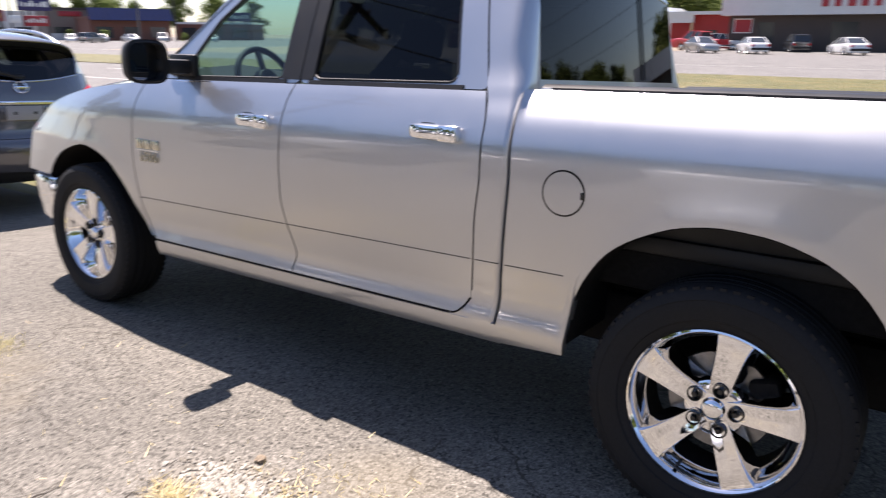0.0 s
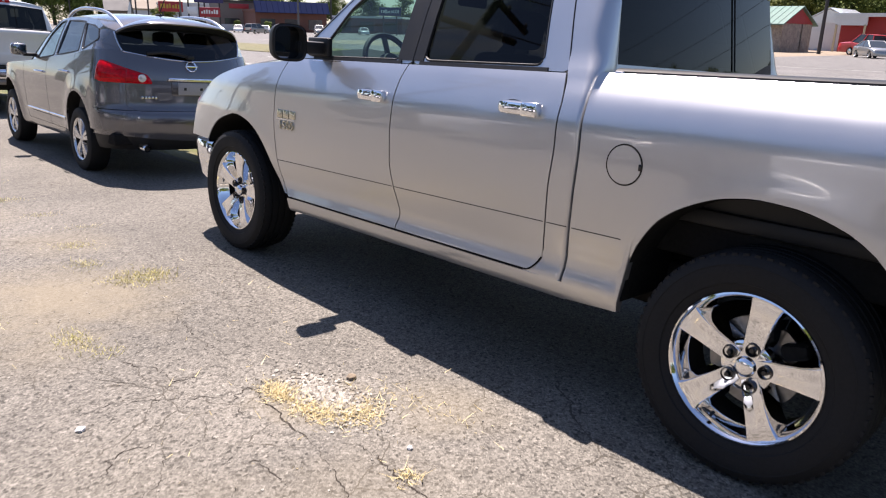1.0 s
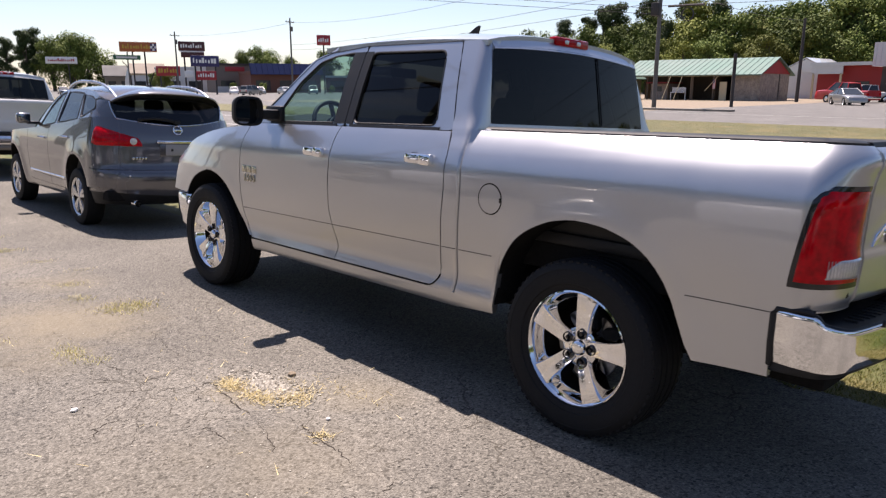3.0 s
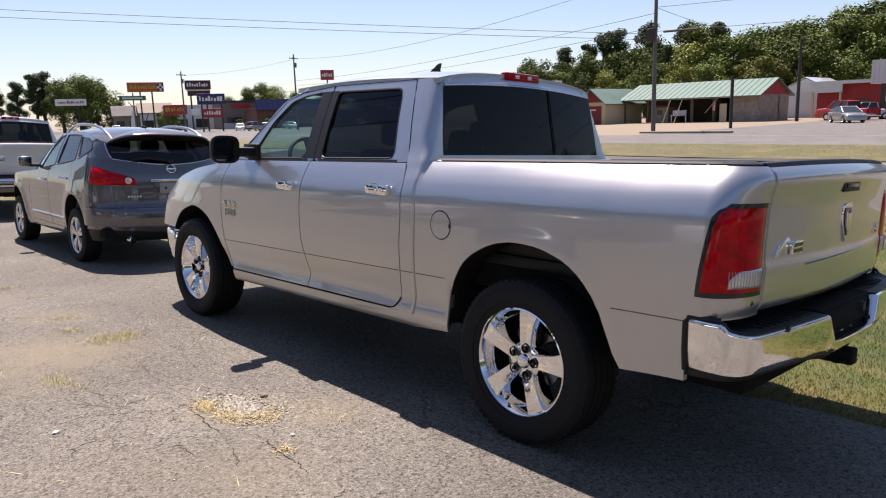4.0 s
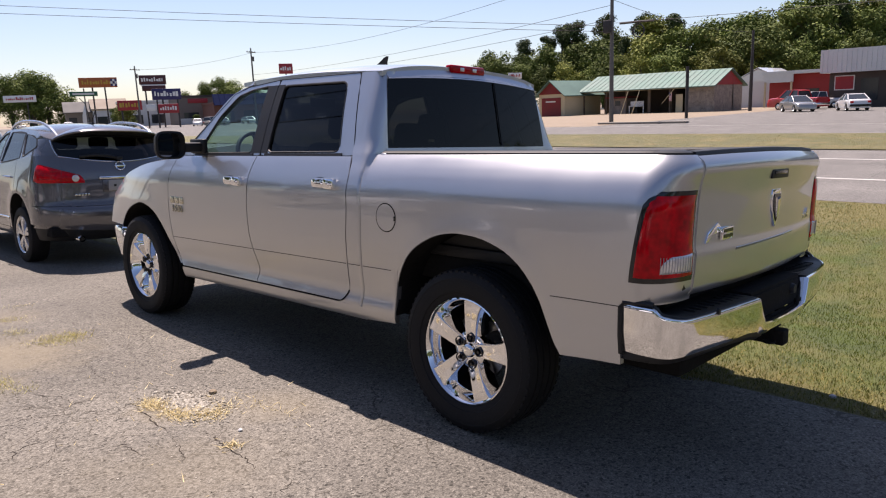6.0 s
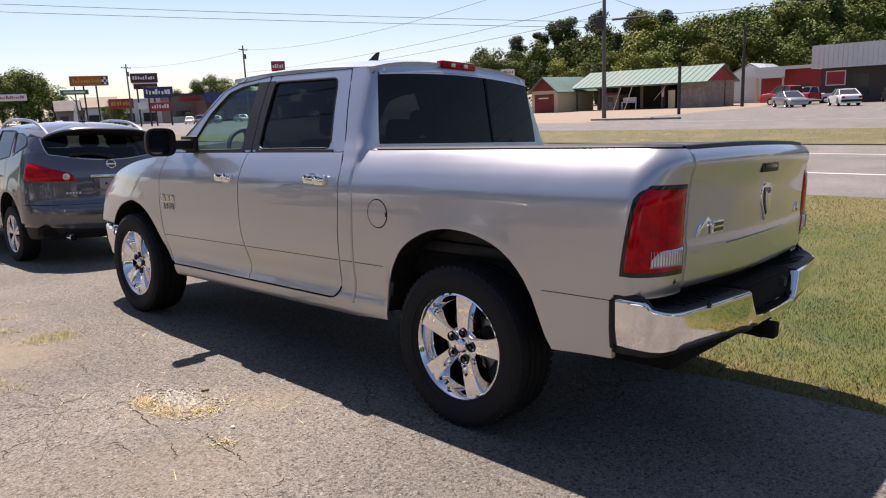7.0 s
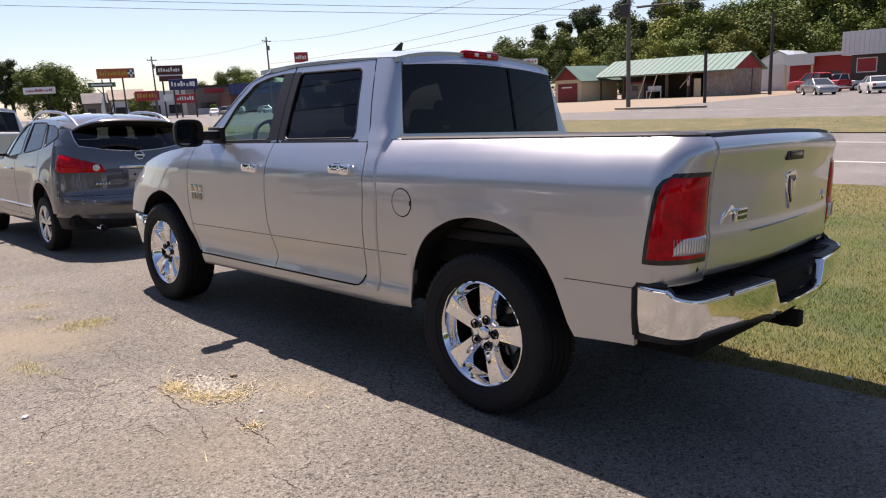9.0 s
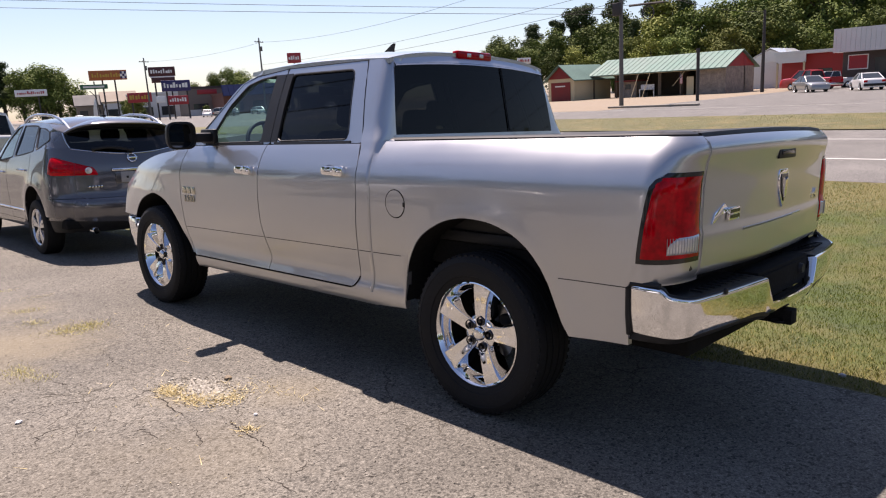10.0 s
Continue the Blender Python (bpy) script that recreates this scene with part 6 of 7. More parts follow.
    for x in (-0.09, 0.09):
        part("bracket_hole", boxed((x - 0.014, yb(0.9) - 0.016, 0.885), (x + 0.014, yb(0.9) - 0.012, 0.912)), BLACK, pl)
    em = part("emblem", lathe([(-0.008 + 0.006 * math.cos(2 * math.pi * k / 8), 0.052 + 0.007 * math.sin(2 * math.pi * k / 8)) for k in range(9)], 28, "y", m=pose(0, yb(1.13) - 0.010, 1.130, -19, 0, 0)), CHROME, suv, "round chrome emblem")
    part("emblem_bar", boxed((-0.065, yb(1.13) - 0.024, 1.120), (0.065, yb(1.13) + 0.0, 1.141), 0.004), CHROME, em)
    for k in range(5):
        p = skin(-1.36 + 0.0 * k, 0.80) + Vector((0.035 * k + 0.02, 0, 0))
        part("name_bar", boxed((p.x, yb(0.8) + 0.005, 0.792), (p.x + 0.022, yb(0.8) + 0.06, 0.815), 0.003), CHROME, suv)
    part("exhaust_tip", lathe([(-0.06, 0.033), (-0.065, 0.036), (-0.06, 0.039), (0.08, 0.039), (0.08, 0.03), (-0.05, 0.03)], 24, "y", m=pose(-0.545, -0.95, 0.29)), CHROME, suv, "chrome exhaust tip")
    part("antenna", tube([(-0.03, -0.18, 1.64), (-0.03, -0.215, 1.69), (-0.03, -0.34, 1.82)], 0.006, 6), BLACK, suv)
    part("antenna_base", boxed((-0.05, -0.23, 1.635), (-0.01, -0.12, 1.665), 0.008), BLACK, suv)
    # inside and below
    part("floor", boxed((-0.80, -0.80, 0.30), (0.80, 3.2, 0.42), 0.02), UNDER, suv)
    part("trim", boxed((-0.78, -0.70, 0.42), (0.78, 1.6, 0.95), 0.03), GREY, suv)
    for x, y in ((-0.37, 0.75), (0.37, 0.75), (-0.37, -0.15), (0.37, -0.15)):
        seat = part("seat", boxed((x - 0.25, y - 0.10, 0.85), (x + 0.25, y + 0.08, 1.32), 0.06, seg=3), GREY, suv)
        part("headrest", boxed((x - 0.13, y - 0.12, 1.33), (x + 0.13, y - 0.02, 1.48), 0.04, seg=3), GREY, seat)
    part("dashboard", boxed((-0.76, 1.35, 0.85), (0.76, 1.75, 1.10), 0.05), GREY, suv)
    for y in (0.0, 2.69):
        for x in (-0.775, 0.775):
            small_wheel(suv, x, y, x > 0, 0.345)
    return suv


def small_wheel(car, x, y, flipx, R, spokes=10):
    k = R / 0.345
    m = pose(x, y, R - 0.065) @ (pose(0, 0, 0, 0, 0, 180) if flipx else Matrix()) @ Matrix.Diagonal((k, k, k, 1))
    w = part("wheel", lathe([(-0.085, 0.0), (-0.085, 0.05), (-0.065, 0.07), (-0.055, 0.20), (-0.09, 0.215), (-0.10, 0.222), (-0.098, 0.230), (-0.07, 0.235)], 40), UNDER, car, "", m)
    part("tyre", lathe([(-0.09, 0.225), (-0.112, 0.25), (-0.115, 0.30), (-0.10, 0.335), (-0.08, 0.345), (0.08, 0.345), (0.10, 0.335), (0.11, 0.25), (0.09, 0.225)], 40), RUBBER, w)
    for q in range(spokes):
        a = radians(18 * (q % 2) + 72 * (q // 2) - 9)
        P = []
        for r in (0.03, 0.08, 0.14, 0.20, 0.226):
            f, h = 0.088 + 0.012 * math.sin(math.pi * r / 0.3), 0.014 + 0.012 * r / 0.226
            P.append([(-d, -(r * math.sin(a) + c * h * math.cos(a)), r * math.cos(a) - c * h * math.sin(a)) for c, d in ((-1.2, f - 0.03), (-0.9, f), (0.9, f), (1.2, f - 0.03))])
        bm = bmesh.new()
        quads(bm, P)
        part("spoke", bm, SATIN, w)
    part("rim", lathe([(-0.085, 0.212), (-0.102, 0.222), (-0.106, 0.230), (-0.095, 0.238)], 40), SATIN, w)
    part("hub_cap", lathe([(-0.097, 0.0), (-0.094, 0.03), (-0.08, 0.04)], 20), SATIN, w)
    return w


SATIN = material("satin_alloy", (0.62, 0.62, 0.63), 0.25, 0.95, 0.05)
SUV_AT = LOT @ pose(0.135, 7.52, -0.006)
make_suv(SUV_AT, STEELGREY, "metallic grey crossover SUV parked ahead of the pickup")


# ---- across the highway ----
TEAL = material("faded_green_metal_roof", (0.10, 0.175, 0.145), 0.75, 0.0, 0.3, 0.4, 6.0)
CREAM = material("cream_wall", (0.50, 0.42, 0.27), 0.85, 0.0, 0.12, 0.5, 10.0)
BARNRED = material("barn_red_boards", (0.168, 0.014, 0.014), 0.7, 0.0, 0.25, 1.0, 12.0)
STONE = material("rubble_stone", (0.24, 0.20, 0.17), 0.9, 0.0, 0.5, 2.2, 9.0, 0.02)
WOOD = material("weathered_timber", (0.1232, 0.0896, 0.0616), 0.85, 0.0, 0.25, 2.0, 30.0)
POLEGREY = material("grey_utility_pole", (0.112, 0.1064, 0.098), 0.8, 0.0, 0.2, 1.0, 12.0)
DARKPOLE = material("dark_pole", (0.035, 0.03, 0.028), 0.7, 0.0, 0.2, 1.0, 12.0)
METALSHEET = material("pale_metal_sheet", (0.55, 0.555, 0.55), 0.5, 0.1, 0.08, 0.6, 8.0)
SHOPRED = material("shop_red", (0.28, 0.0168, 0.0168), 0.6, 0.0, 0.12, 0.6, 8.0)
SHOPBROWN = material("shop_brown", (0.0476, 0.0336, 0.028), 0.6, 0.0, 0.3, 0.8, 10.0)
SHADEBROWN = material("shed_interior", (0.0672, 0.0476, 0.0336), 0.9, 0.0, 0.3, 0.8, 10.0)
SIGNBLUE = material("sign_blue", (0.0196, 0.0168, 0.0896), 0.5, 0.0, 0.08)
SIGNRED = material("sign_red", (0.308, 0.0168, 0.0224), 0.5, 0.0, 0.08)
SIGNORANGE = material("sign_orange", (0.3472, 0.0896, 0.0168), 0.5, 0.0, 0.08)
SIGNYELLOW = material("sign_yellow", (0.42, 0.2688, 0.028), 0.5, 0.0, 0.08)
SIGNMAROON = material("sign_maroon", (0.056, 0.0084, 0.0084), 0.5, 0.0, 0.1)
SIGNGREEN = material("sign_green", (0.0168, 0.1008, 0.0504), 0.5, 0.0, 0.08)
WINDOWDARK = material("dark_window", (0.03, 0.035, 0.04), 0.1, 0.0, 0.2)
BRICK = material("red_brown_brick", (0.1344, 0.056, 0.0392), 0.85, 0.0, 0.2, 0.8, 14.0)
GREYROOF = material("grey_shingle_roof", (0.0896, 0.0868, 0.084), 0.9, 0.0, 0.15, 0.5, 10.0)
BLUEROOF = material("blue_metal_roof", (0.0224, 0.0336, 0.0952), 0.8, 0.0, 0.12, 0.5, 10.0, spec=0.1)
SHOPTAUPE = material("taupe_stucco", (0.16, 0.13, 0.11), 0.9, 0.0, 0.12, 0.5, 10.0)
TAN = material("tan_stucco", (0.2016, 0.1624, 0.1232), 0.9, 0.0, 0.1, 0.5, 10.0)


def gable(bm, x0, x1, y0, y1, eave, ridge, thick=0.12, over=0.4):
    """A two-sided roof with its ridge along x."""
    ym = (y0 + y1) / 2
    for a, b in ((y0 - over, ym), (y1 + over, ym)):
        za = eave - (ridge - eave) * over / (ym - y0)
        P = [[(x, y, z + t) for (y, z, t) in ((a, za, 0), (b, ridge, 0), (b, ridge, thick), (a, za, thick), (a, za, 0))] for x in (x0 - over, x1 + over)]
        quads(bm, P)
        for row in P:
            bm.faces.new([bm.verts.new(p) for p in row[:4]])
    return bm


SHED_AT = pose(78.0, 48.8, 0, 0, 0, -90) @ Matrix.Diagonal((0.93, 1, 1, 1))
shed = thing("roadside_shed", SHED_AT, "long low stone and timber shed under a faded green metal roof", "building")
part("roof", gable(bmesh.new(), 0, 18.5, -0.6, 8.4, 2.95, 4.75), TEAL, shed, "faded green metal roof")
for k in range(24):
    x = 0.3 + 0.78 * k
    part("roof_seam", tube([(x, -1.0, 2.93), (x, 3.9, 4.89)], 0.03, 4), TEAL, shed)
part("back_wall", boxed((0, 5.0, 0), (18.5, 5.25, 3.2)), SHADEBROWN, shed)
part("stone_end", boxed((15.2, -0.2, 0), (18.5, 8.0, 3.0)), STONE, shed, "rubble stone end wall")
bm = prism(bmesh.new(), [(-0.2, 3.0), (8.0, 3.0), (3.9, 4.7)], 0.15, pose(18.42, 0, 0) @ Matrix(((0, 0, 1, 0), (1, 0, 0, 0), (0, 1, 0, 0), (0, 0, 0, 1))))
part("gable_boarding", bm, SHOPRED, shed, "red painted boarding of the gable")
part("stone_partition", boxed((12.6, 0.0, 0), (12.9, 5.0, 3.0)), WOOD, shed)
kiosk = part("kiosk", boxed((3.9, 0.2, 0), (6.4, 3.0, 1.9)), STONE, shed, "small stone booth")
part("kiosk_roof", boxed((3.6, -0.5, 1.95), (6.7, 3.2, 2.1)), BARNRED, kiosk)
part("kiosk_window", boxed((4.7, 0.16, 1.0), (5.5, 0.22, 1.6)), WINDOWDARK, kiosk)
for x in (0.1, 3.6, 6.6, 9.8, 10.0, 12.75, 15.1):
    part("post", boxed((x - 0.08, -0.25, 0), (x + 0.08, -0.08, 3.0)), WOOD, shed)
part("door", boxed((13.6, -0.28, 0), (14.5, -0.2, 2.1)), CREAM, shed)
part("eave_beam", boxed((0, -0.3, 2.75), (15.2, -0.15, 2.98)), CREAM, shed)
part("wing_wall", boxed((-4.2, -4.6, 0), (0, 4.0, 2.75)), CREAM, shed, "cream rendered wing")
bm = bmesh.new()
gable(bm, -4.8, 4.2, -0.0, 4.2, 2.72, 4.35)
bmesh.ops.transform(bm, matrix=pose(0, 0, 0, 0, 0, 90) @ Matrix.Translation((0, 0, 0)), verts=bm.verts[:])
part("wing_roof", bm, TEAL, shed)
bm = prism(bmesh.new(), [(-4.2, 2.75), (0, 2.75), (-2.1, 4.3)], 0.12, pose(0, -4.58, 0, 90, 0, 0))
part("wing_gable", bm, BARNRED, shed, "weathered red gable boards")
part("garage_door", boxed((-3.7, -4.68, 0), (-0.6, -4.6, 2.3)), BARNRED, shed, "dark red garage door")
part("door_sign", boxed((-3.0, -4.72, 1.75), (-1.4, -4.68, 1.9)), WHITE, shed)
bench = thing("garden_swing", SHED_AT @ pose(8.2, -0.2, 0), "white slatted garden swing seat", "seat")
for k in range(6):
    part("slat", boxed((-0.95, -0.02, 0.95 + 0.09 * k), (0.95, 0.03, 1.02 + 0.09 * k)), WHITE, bench)
part("seat_board", boxed((-0.95, -0.5, 0.85), (0.95, 0.0, 0.92)), WHITE, bench)
for x in (-1.0, 1.0):
    part("leg", boxed((x - 0.05, -0.25, 0), (x + 0.05, -0.15, 0.95)), WHITE, bench)
for x in (7.0, 8.6):
    thing("leaning_pole", SHED_AT @ pose(x, -2.2, 0.0, -14, 12, 0), "thin pale pole leaning by the shed", "pole", "leaning poles", bm=lathe([(0, 0.0), (0, 0.045), (2.9, 0.04), (2.9, 0.0)], 8, "z"), mat=CREAM)
flag = thing("flag", SHED_AT @ pose(13.2, -0.3, 2.0), "small red, white and blue flag on a slanted pole", "flag")
part("pole", tube([(-1.2, -0.5, -0.9), (0.4, -0.5, 0.75)], 0.035, 6), CREAM, flag)
for k in range(7):
    part("stripe", boxed((-0.25 + 0.055 * k, -0.51, -0.65), (-0.2 + 0.055 * k, -0.49, 0.35 - 0.0 * k)), SIGNRED if k % 2 == 0 else WHITE, flag)
part("canton", boxed((-0.26, -0.515, 0.0), (0.0, -0.485, 0.4)), SIGNBLUE, flag)
thing("kerb", Matrix(), "concrete kerb along the yard entrance", "kerb", kind="structure", bm=boxed((42.6, 18.8, 0), (43.1, 25.5, 0.14), 0.03, pose(0, 0, 0)), mat=CONCRETE)

barn = thing("white_shed", pose(98, 37.6, 0, 0, 0, -90), "white metal shed with a low pitched roof", "building")
part("wall", boxed((0, 0, 0), (7.5, 9, 3.4)), METALSHEET, barn)
bm = bmesh.new()
gable(bm, 0, 9, -7.0, 0, 3.4, 5.2, 0.1, 0.2)
bmesh.ops.transform(bm, matrix=pose(0, 0, 0, 0, 0, 90), verts=bm.verts[:])
part("roof", bm, WHITE, barn)
part("gable", prism(bmesh.new(), [(0, 3.4), (7, 3.4), (3.5, 5.1)], 0.1, pose(0, 0.02, 0, 90, 0, 0)), WHITE, barn)

redshop = thing("red_shop", pose(95, 31.5, 0, 0, 0, -90), "low red painted shop with a white roof edge", "building")
part("wall", boxed((0, 0, 0), (15, 8, 4.1)), SHOPRED, redshop)
part("roof", boxed((-0.6, -1.2, 4.1), (15.2, 8.2, 4.5)), METALSHEET, redshop)
part("porch_fascia", boxed((-0.4, -1.1, 3.1), (3.2, -0.9, 4.1)), METALSHEET, redshop)
for x in (-0.3, 2.9):
    part("post", boxed((x, -1.1, 0), (x + 0.22, -0.9, 3.2)), CREAM, redshop)
part("window", boxed((4.4, -0.05, 1.2), (6.0, 0.02, 2.2)), WINDOWDARK, redshop)
part("door", boxed((9.6, -0.06, 0), (10.8, 0.02, 2.4)), WINDOWDARK, redshop)
part("door_frame", boxed((9.3, -0.04, 0), (11.1, 0.0, 2.8)), WHITE, redshop)

shop = thing("roadside_shop", pose(81.0, 20.6, 0, 0, 0, -90), "brown shopfront under a tall pale ribbed metal fascia", "building")
part("wall", boxed((0, 0.0, 0), (46, 12, 3.7)), SHOPBROWN, shop)
fascia = part("fascia", boxed((-0.6, -1.4, 3.6), (46, 12, 5.95)), METALSHEET, shop, "pale ribbed metal fascia")
for k in range(70):
    part("fascia_rib", boxed((-0.4 + 0.45 * k, -1.45, 3.62), (-0.34 + 0.45 * k, -1.4, 5.93)), METALSHEET, fascia)
for k, (x, w) in enumerate(((3.0, 1.6), (10.0, 2.4), (16.5, 3.0), (22.5, 1.2), (27.0, 3.6), (34.0, 3.0))):
    part("shop_window", boxed((x, -0.06, 0.7), (x + w, 0.02, 2.9)), WINDOWDARK, shop)
part("wall_sign", boxed((0.6, -0.08, 1.9), (2.3, -0.0, 3.2)), SIGNRED, shop)
part("wall_sign_frame", boxed((0.5, -0.05, 1.8), (2.4, 0.0, 3.3)), WHITE, shop)
rnd = random.Random(4)
for k in range(9):
    x = 9.0 + 1.15 * k + (1.0 if k > 4 else 0)
    part("sign_shape", boxed((x, -1.52, 4.35), (x + 0.55 + 0.4 * rnd.random(), -1.45, 5.25 + 0.35 * (k in (0, 5))), 0.03), SIGNRED, shop)


def utility_pole(x, y, h, r, mat, label, arms=True, kit=True):
    p = thing("utility_pole", pose(x, y, 0), label, "pole", "utility poles")
    part("mast", lathe([(0, 0), (0, r), (h * 0.5, r * 0.85), (h, r * 0.65), (h, 0)], 10, "z"), mat, p)
    if arms:
        part("crossarm", boxed((-1.15, -0.06, h - 0.75), (1.15, 0.06, h - 0.62), 0.01, pose(0, 0, 0, 0, 0, 20)), WOOD, p)
        for k in (-1.0, -0.35, 0.35, 1.0):
            part("insulator", lathe([(0, 0.03), (0.05, 0.06), (0.1, 0.05), (0.14, 0.02), (0.14, 0)], 8, "z", m=pose(0, 0, 0, 0, 0, 20) @ pose(k, 0, h - 0.62)), POLEGREY, p)
    if kit:
        part("transformer", lathe([(0, 0), (0, 0.22), (0.75, 0.22), (0.8, 0.0)], 12, "z", m=pose(0.0, -0.42, h - 2.2)), POLEGREY, p)
    return p


main_pole = utility_pole(45.4, 26.0, 12.2, 0.17, POLEGREY, "tall grey utility pole at the roadside", True, False)
part("junction_box", boxed((-0.45, -0.1, 6.6), (-0.12, 0.5, 7.5), 0.04), DARKPOLE, main_pole)
part("cable_splice", tube([(0.3, -0.5, 7.25), (0.3, -3.2, 7.2)], 0.09, 6), DARKPOLE, main_pole)
part("cable_loop", lathe([(-0.05, 0.42), (0.05, 0.42), (0.05, 0.48), (-0.05, 0.48), (-0.05, 0.42)], 16, m=pose(0.3, -2.0, 6.6)), DARKPOLE, main_pole)
utility_pole(76.0, 26.9, 8.4, 0.19, DARKPOLE, "dark wooden utility pole beside a yard", False, False)
utility_pole(55.5, 129.6, 11.3, 0.17, POLEGREY, "grey utility pole with a transformer")
utility_pole(65.2, 106.1, 12.8, 0.17, POLEGREY, "grey utility pole with a transformer")
lot_pole = utility_pole(-8.4, 12.2, 11.4, 0.16, POLEGREY, "grey utility pole with two crossarms beside the lot", True, False)
part("crossarm", boxed((-1.15, -0.06, 9.6), (1.15, 0.06, 9.74), 0.01, pose(0, 0, 0, 0, 0, 70)), WOOD, lot_pole)
utility_pole(-10.0, 75.0, 12.6, 0.19, POLEGREY, "grey utility pole with a transformer")
thing("sign_post", pose(53.4, 23.7, 0), "slim black metal post at the yard entrance", "post", bm=lathe([(0, 0), (0, 0.13), (4.15, 0.13), (4.15, 0)], 10, "z"), mat=DARKPOLE)


def wire(a, b, sag):
    a, b = Vector(a), Vector(b)
    pts = [a.lerp(b, k / 24) - Vector((0, 0, sag * 4 * (k / 24) * (1 - k / 24))) for k in range(25)]
    thing("overhead_wire", Matrix(), "dark overhead wire between utility poles", "wire", "overhead wires", bm=tube(pts, 0.017, 5), mat=DARKPOLE)


for dz, s in ((0.0, 1.6),):
    wire((45.4, 26.0, 11.5 + dz), (65.2, 106.1, 12.1 + dz), s)
for z0, z1 in ((6.7, 11.4), (7.1, 12.0)):
    wire((45.4, 26.0, z0), (-10, 75, z1), 0.25)
for z in (7.3, 9.0, 11.4):
    wire((45.4, 26.0, z), (47, -50, z - 0.2), 0.7)
wire((45.4, 26.0, 9.0), (76.0, 26.9, 8.2), 0.6)
for z0, z1 in ((8.6, 8.4), (7.6, 7.6)):
    wire((45.4, 26.0, z0), (65.2, 106.1, z1), 0.7)
for z in (11.0, 9.8):
    wire((-8.4, 12.2, z), (-10, 75, z + 0.6), 0.8)
    wire((-8.4, 12.2, z), (-21, -40, z - 0.3), 0.8)
wire((65.2, 106.1, 12.0), (55.5, 129.6, 10.6), 0.6)


# ---- signs down the highway ----
def pylon(x, y, panels, posts, label, turn=20.0, post_r=0.16):
    """Panels: (z0, z1, width, material, stripe material, offset) on round posts; faces the traffic."""
    s = thing("pylon_sign", pose(x, y, 0, 0, 0, -turn), label, "sign", "roadside signs")
    top = max(p[1] for p in panels)
    for px in posts:
        part("post", lathe([(-1, 0), (-1, post_r), (top - 0.1, post_r), (top - 0.1, 0)], 8, "z", m=pose(px, 0.12, 0)), DARKPOLE, s)
    for z0, z1, w, mt, bar, dx in panels:
        p = part("panel", boxed((dx - w / 2, -0.16, z0), (dx + w / 2, 0.16, z1), 0.05), mt, s)
        if bar:
            h = z1 - z0
            n = max(5, int(w / (h * 0.30)))
            r = random.Random(int(100 * z0))
            for k in range(n):
                a = dx - w * 0.42 + w * 0.84 * k / n
                part("letter_shape", boxed((a, -0.19, z0 + (0.30 + 0.06 * r.random()) * h), (a + w * 0.84 / n * (0.45 + 0.45 * r.random()), -0.15, z0 + (0.55 + 0.25 * r.random()) * h)), bar, p)
    return s


big = pylon(59.2, 156.2, [(8.7, 10.75, 7.4, SIGNORANGE, SIGNYELLOW, 0)], (-1.2, 1.2), "wide orange pylon sign with a chequered end")
for i in range(3):
    for j in range(3):
        part("chequer", boxed((2.4 + 0.42 * i, -0.2, 8.95 + 0.5 * j), (2.8 + 0.42 * i, -0.15, 9.43 + 0.5 * j)), WHITE if (i + j) % 2 else SIGNBLUE, big)
pylon(60.8, 213.1, [(7.5, 9.25, 7.7, WHITE, SIGNRED, 0)], (1.6,), "white roadside sign with red shapes")
pylon(63.0, 150.8, [(3.7, 5.75, 4.8, SIGNRED, SIGNYELLOW, 0)], (-1.6, 1.6), "red roadside sign with yellow shapes")
pylon(62.5, 137.9, [(8.4, 10.2, 5.0, SIGNMAROON, WHITE, 0), (7.15, 8.15, 4.4, SIGNMAROON, None, 0.1), (8.15, 8.4, 4.6, WHITE, None, 0)], (-1.5, 1.5), "two-tier maroon pylon sign")
pylon(61.4, 130.4, [(5.2, 7.25, 5.2, SIGNBLUE, WHITE, 0), (2.7, 4.4, 3.7, SIGNRED, WHITE, 0.1), (3.2, 4.4, 1.6, WHITE, None, -3.0)], (-1.8, 1.9), "blue and red pylon sign on dark posts")
pylon(87.0, 127.7, [(10.0, 12.1, 2.9, SIGNRED, WHITE, 0)], (0.0,), "tall square red pole sign")
pylon(87.1, 67.0, [(5.6, 6.5, 2.1, WHITE, SIGNRED, 0)], (0.0,), "small white and red pole sign", 40)
pylon(96.5, 120.0, [(3.9, 5.6, 4.6, SIGNBLUE, WHITE, 0)], (-1.4, 1.4), "small dark blue shop sign", 30)
street = thing("street_name_sign", pose(12.55, 40.3, 0, 0, 0, -14), "green street name sign on a slim pole", "sign")
part("pole", lathe([(-0.1, 0), (-0.1, 0.035), (3.5, 0.035), (3.5, 0)], 8, "z"), POLEGREY, street)
part("blade", boxed((-0.75, -0.06, 3.07), (0.68, -0.04, 3.33), 0.01), SIGNGREEN, street)
part("name_bar", boxed((-0.6, -0.065, 3.15), (0.5, -0.06, 3.25)), WHITE, street)
ban = thing("feather_banner", pose(12.9, 41.0, 0), "white feather banner on a bent pole", "banner")
part("pole", tube([(0, 0, 0), (0, 0, 2.0), (-0.12, 0, 2.7), (-0.4, 0, 3.0)], 0.025, 6), DARKPOLE, ban)
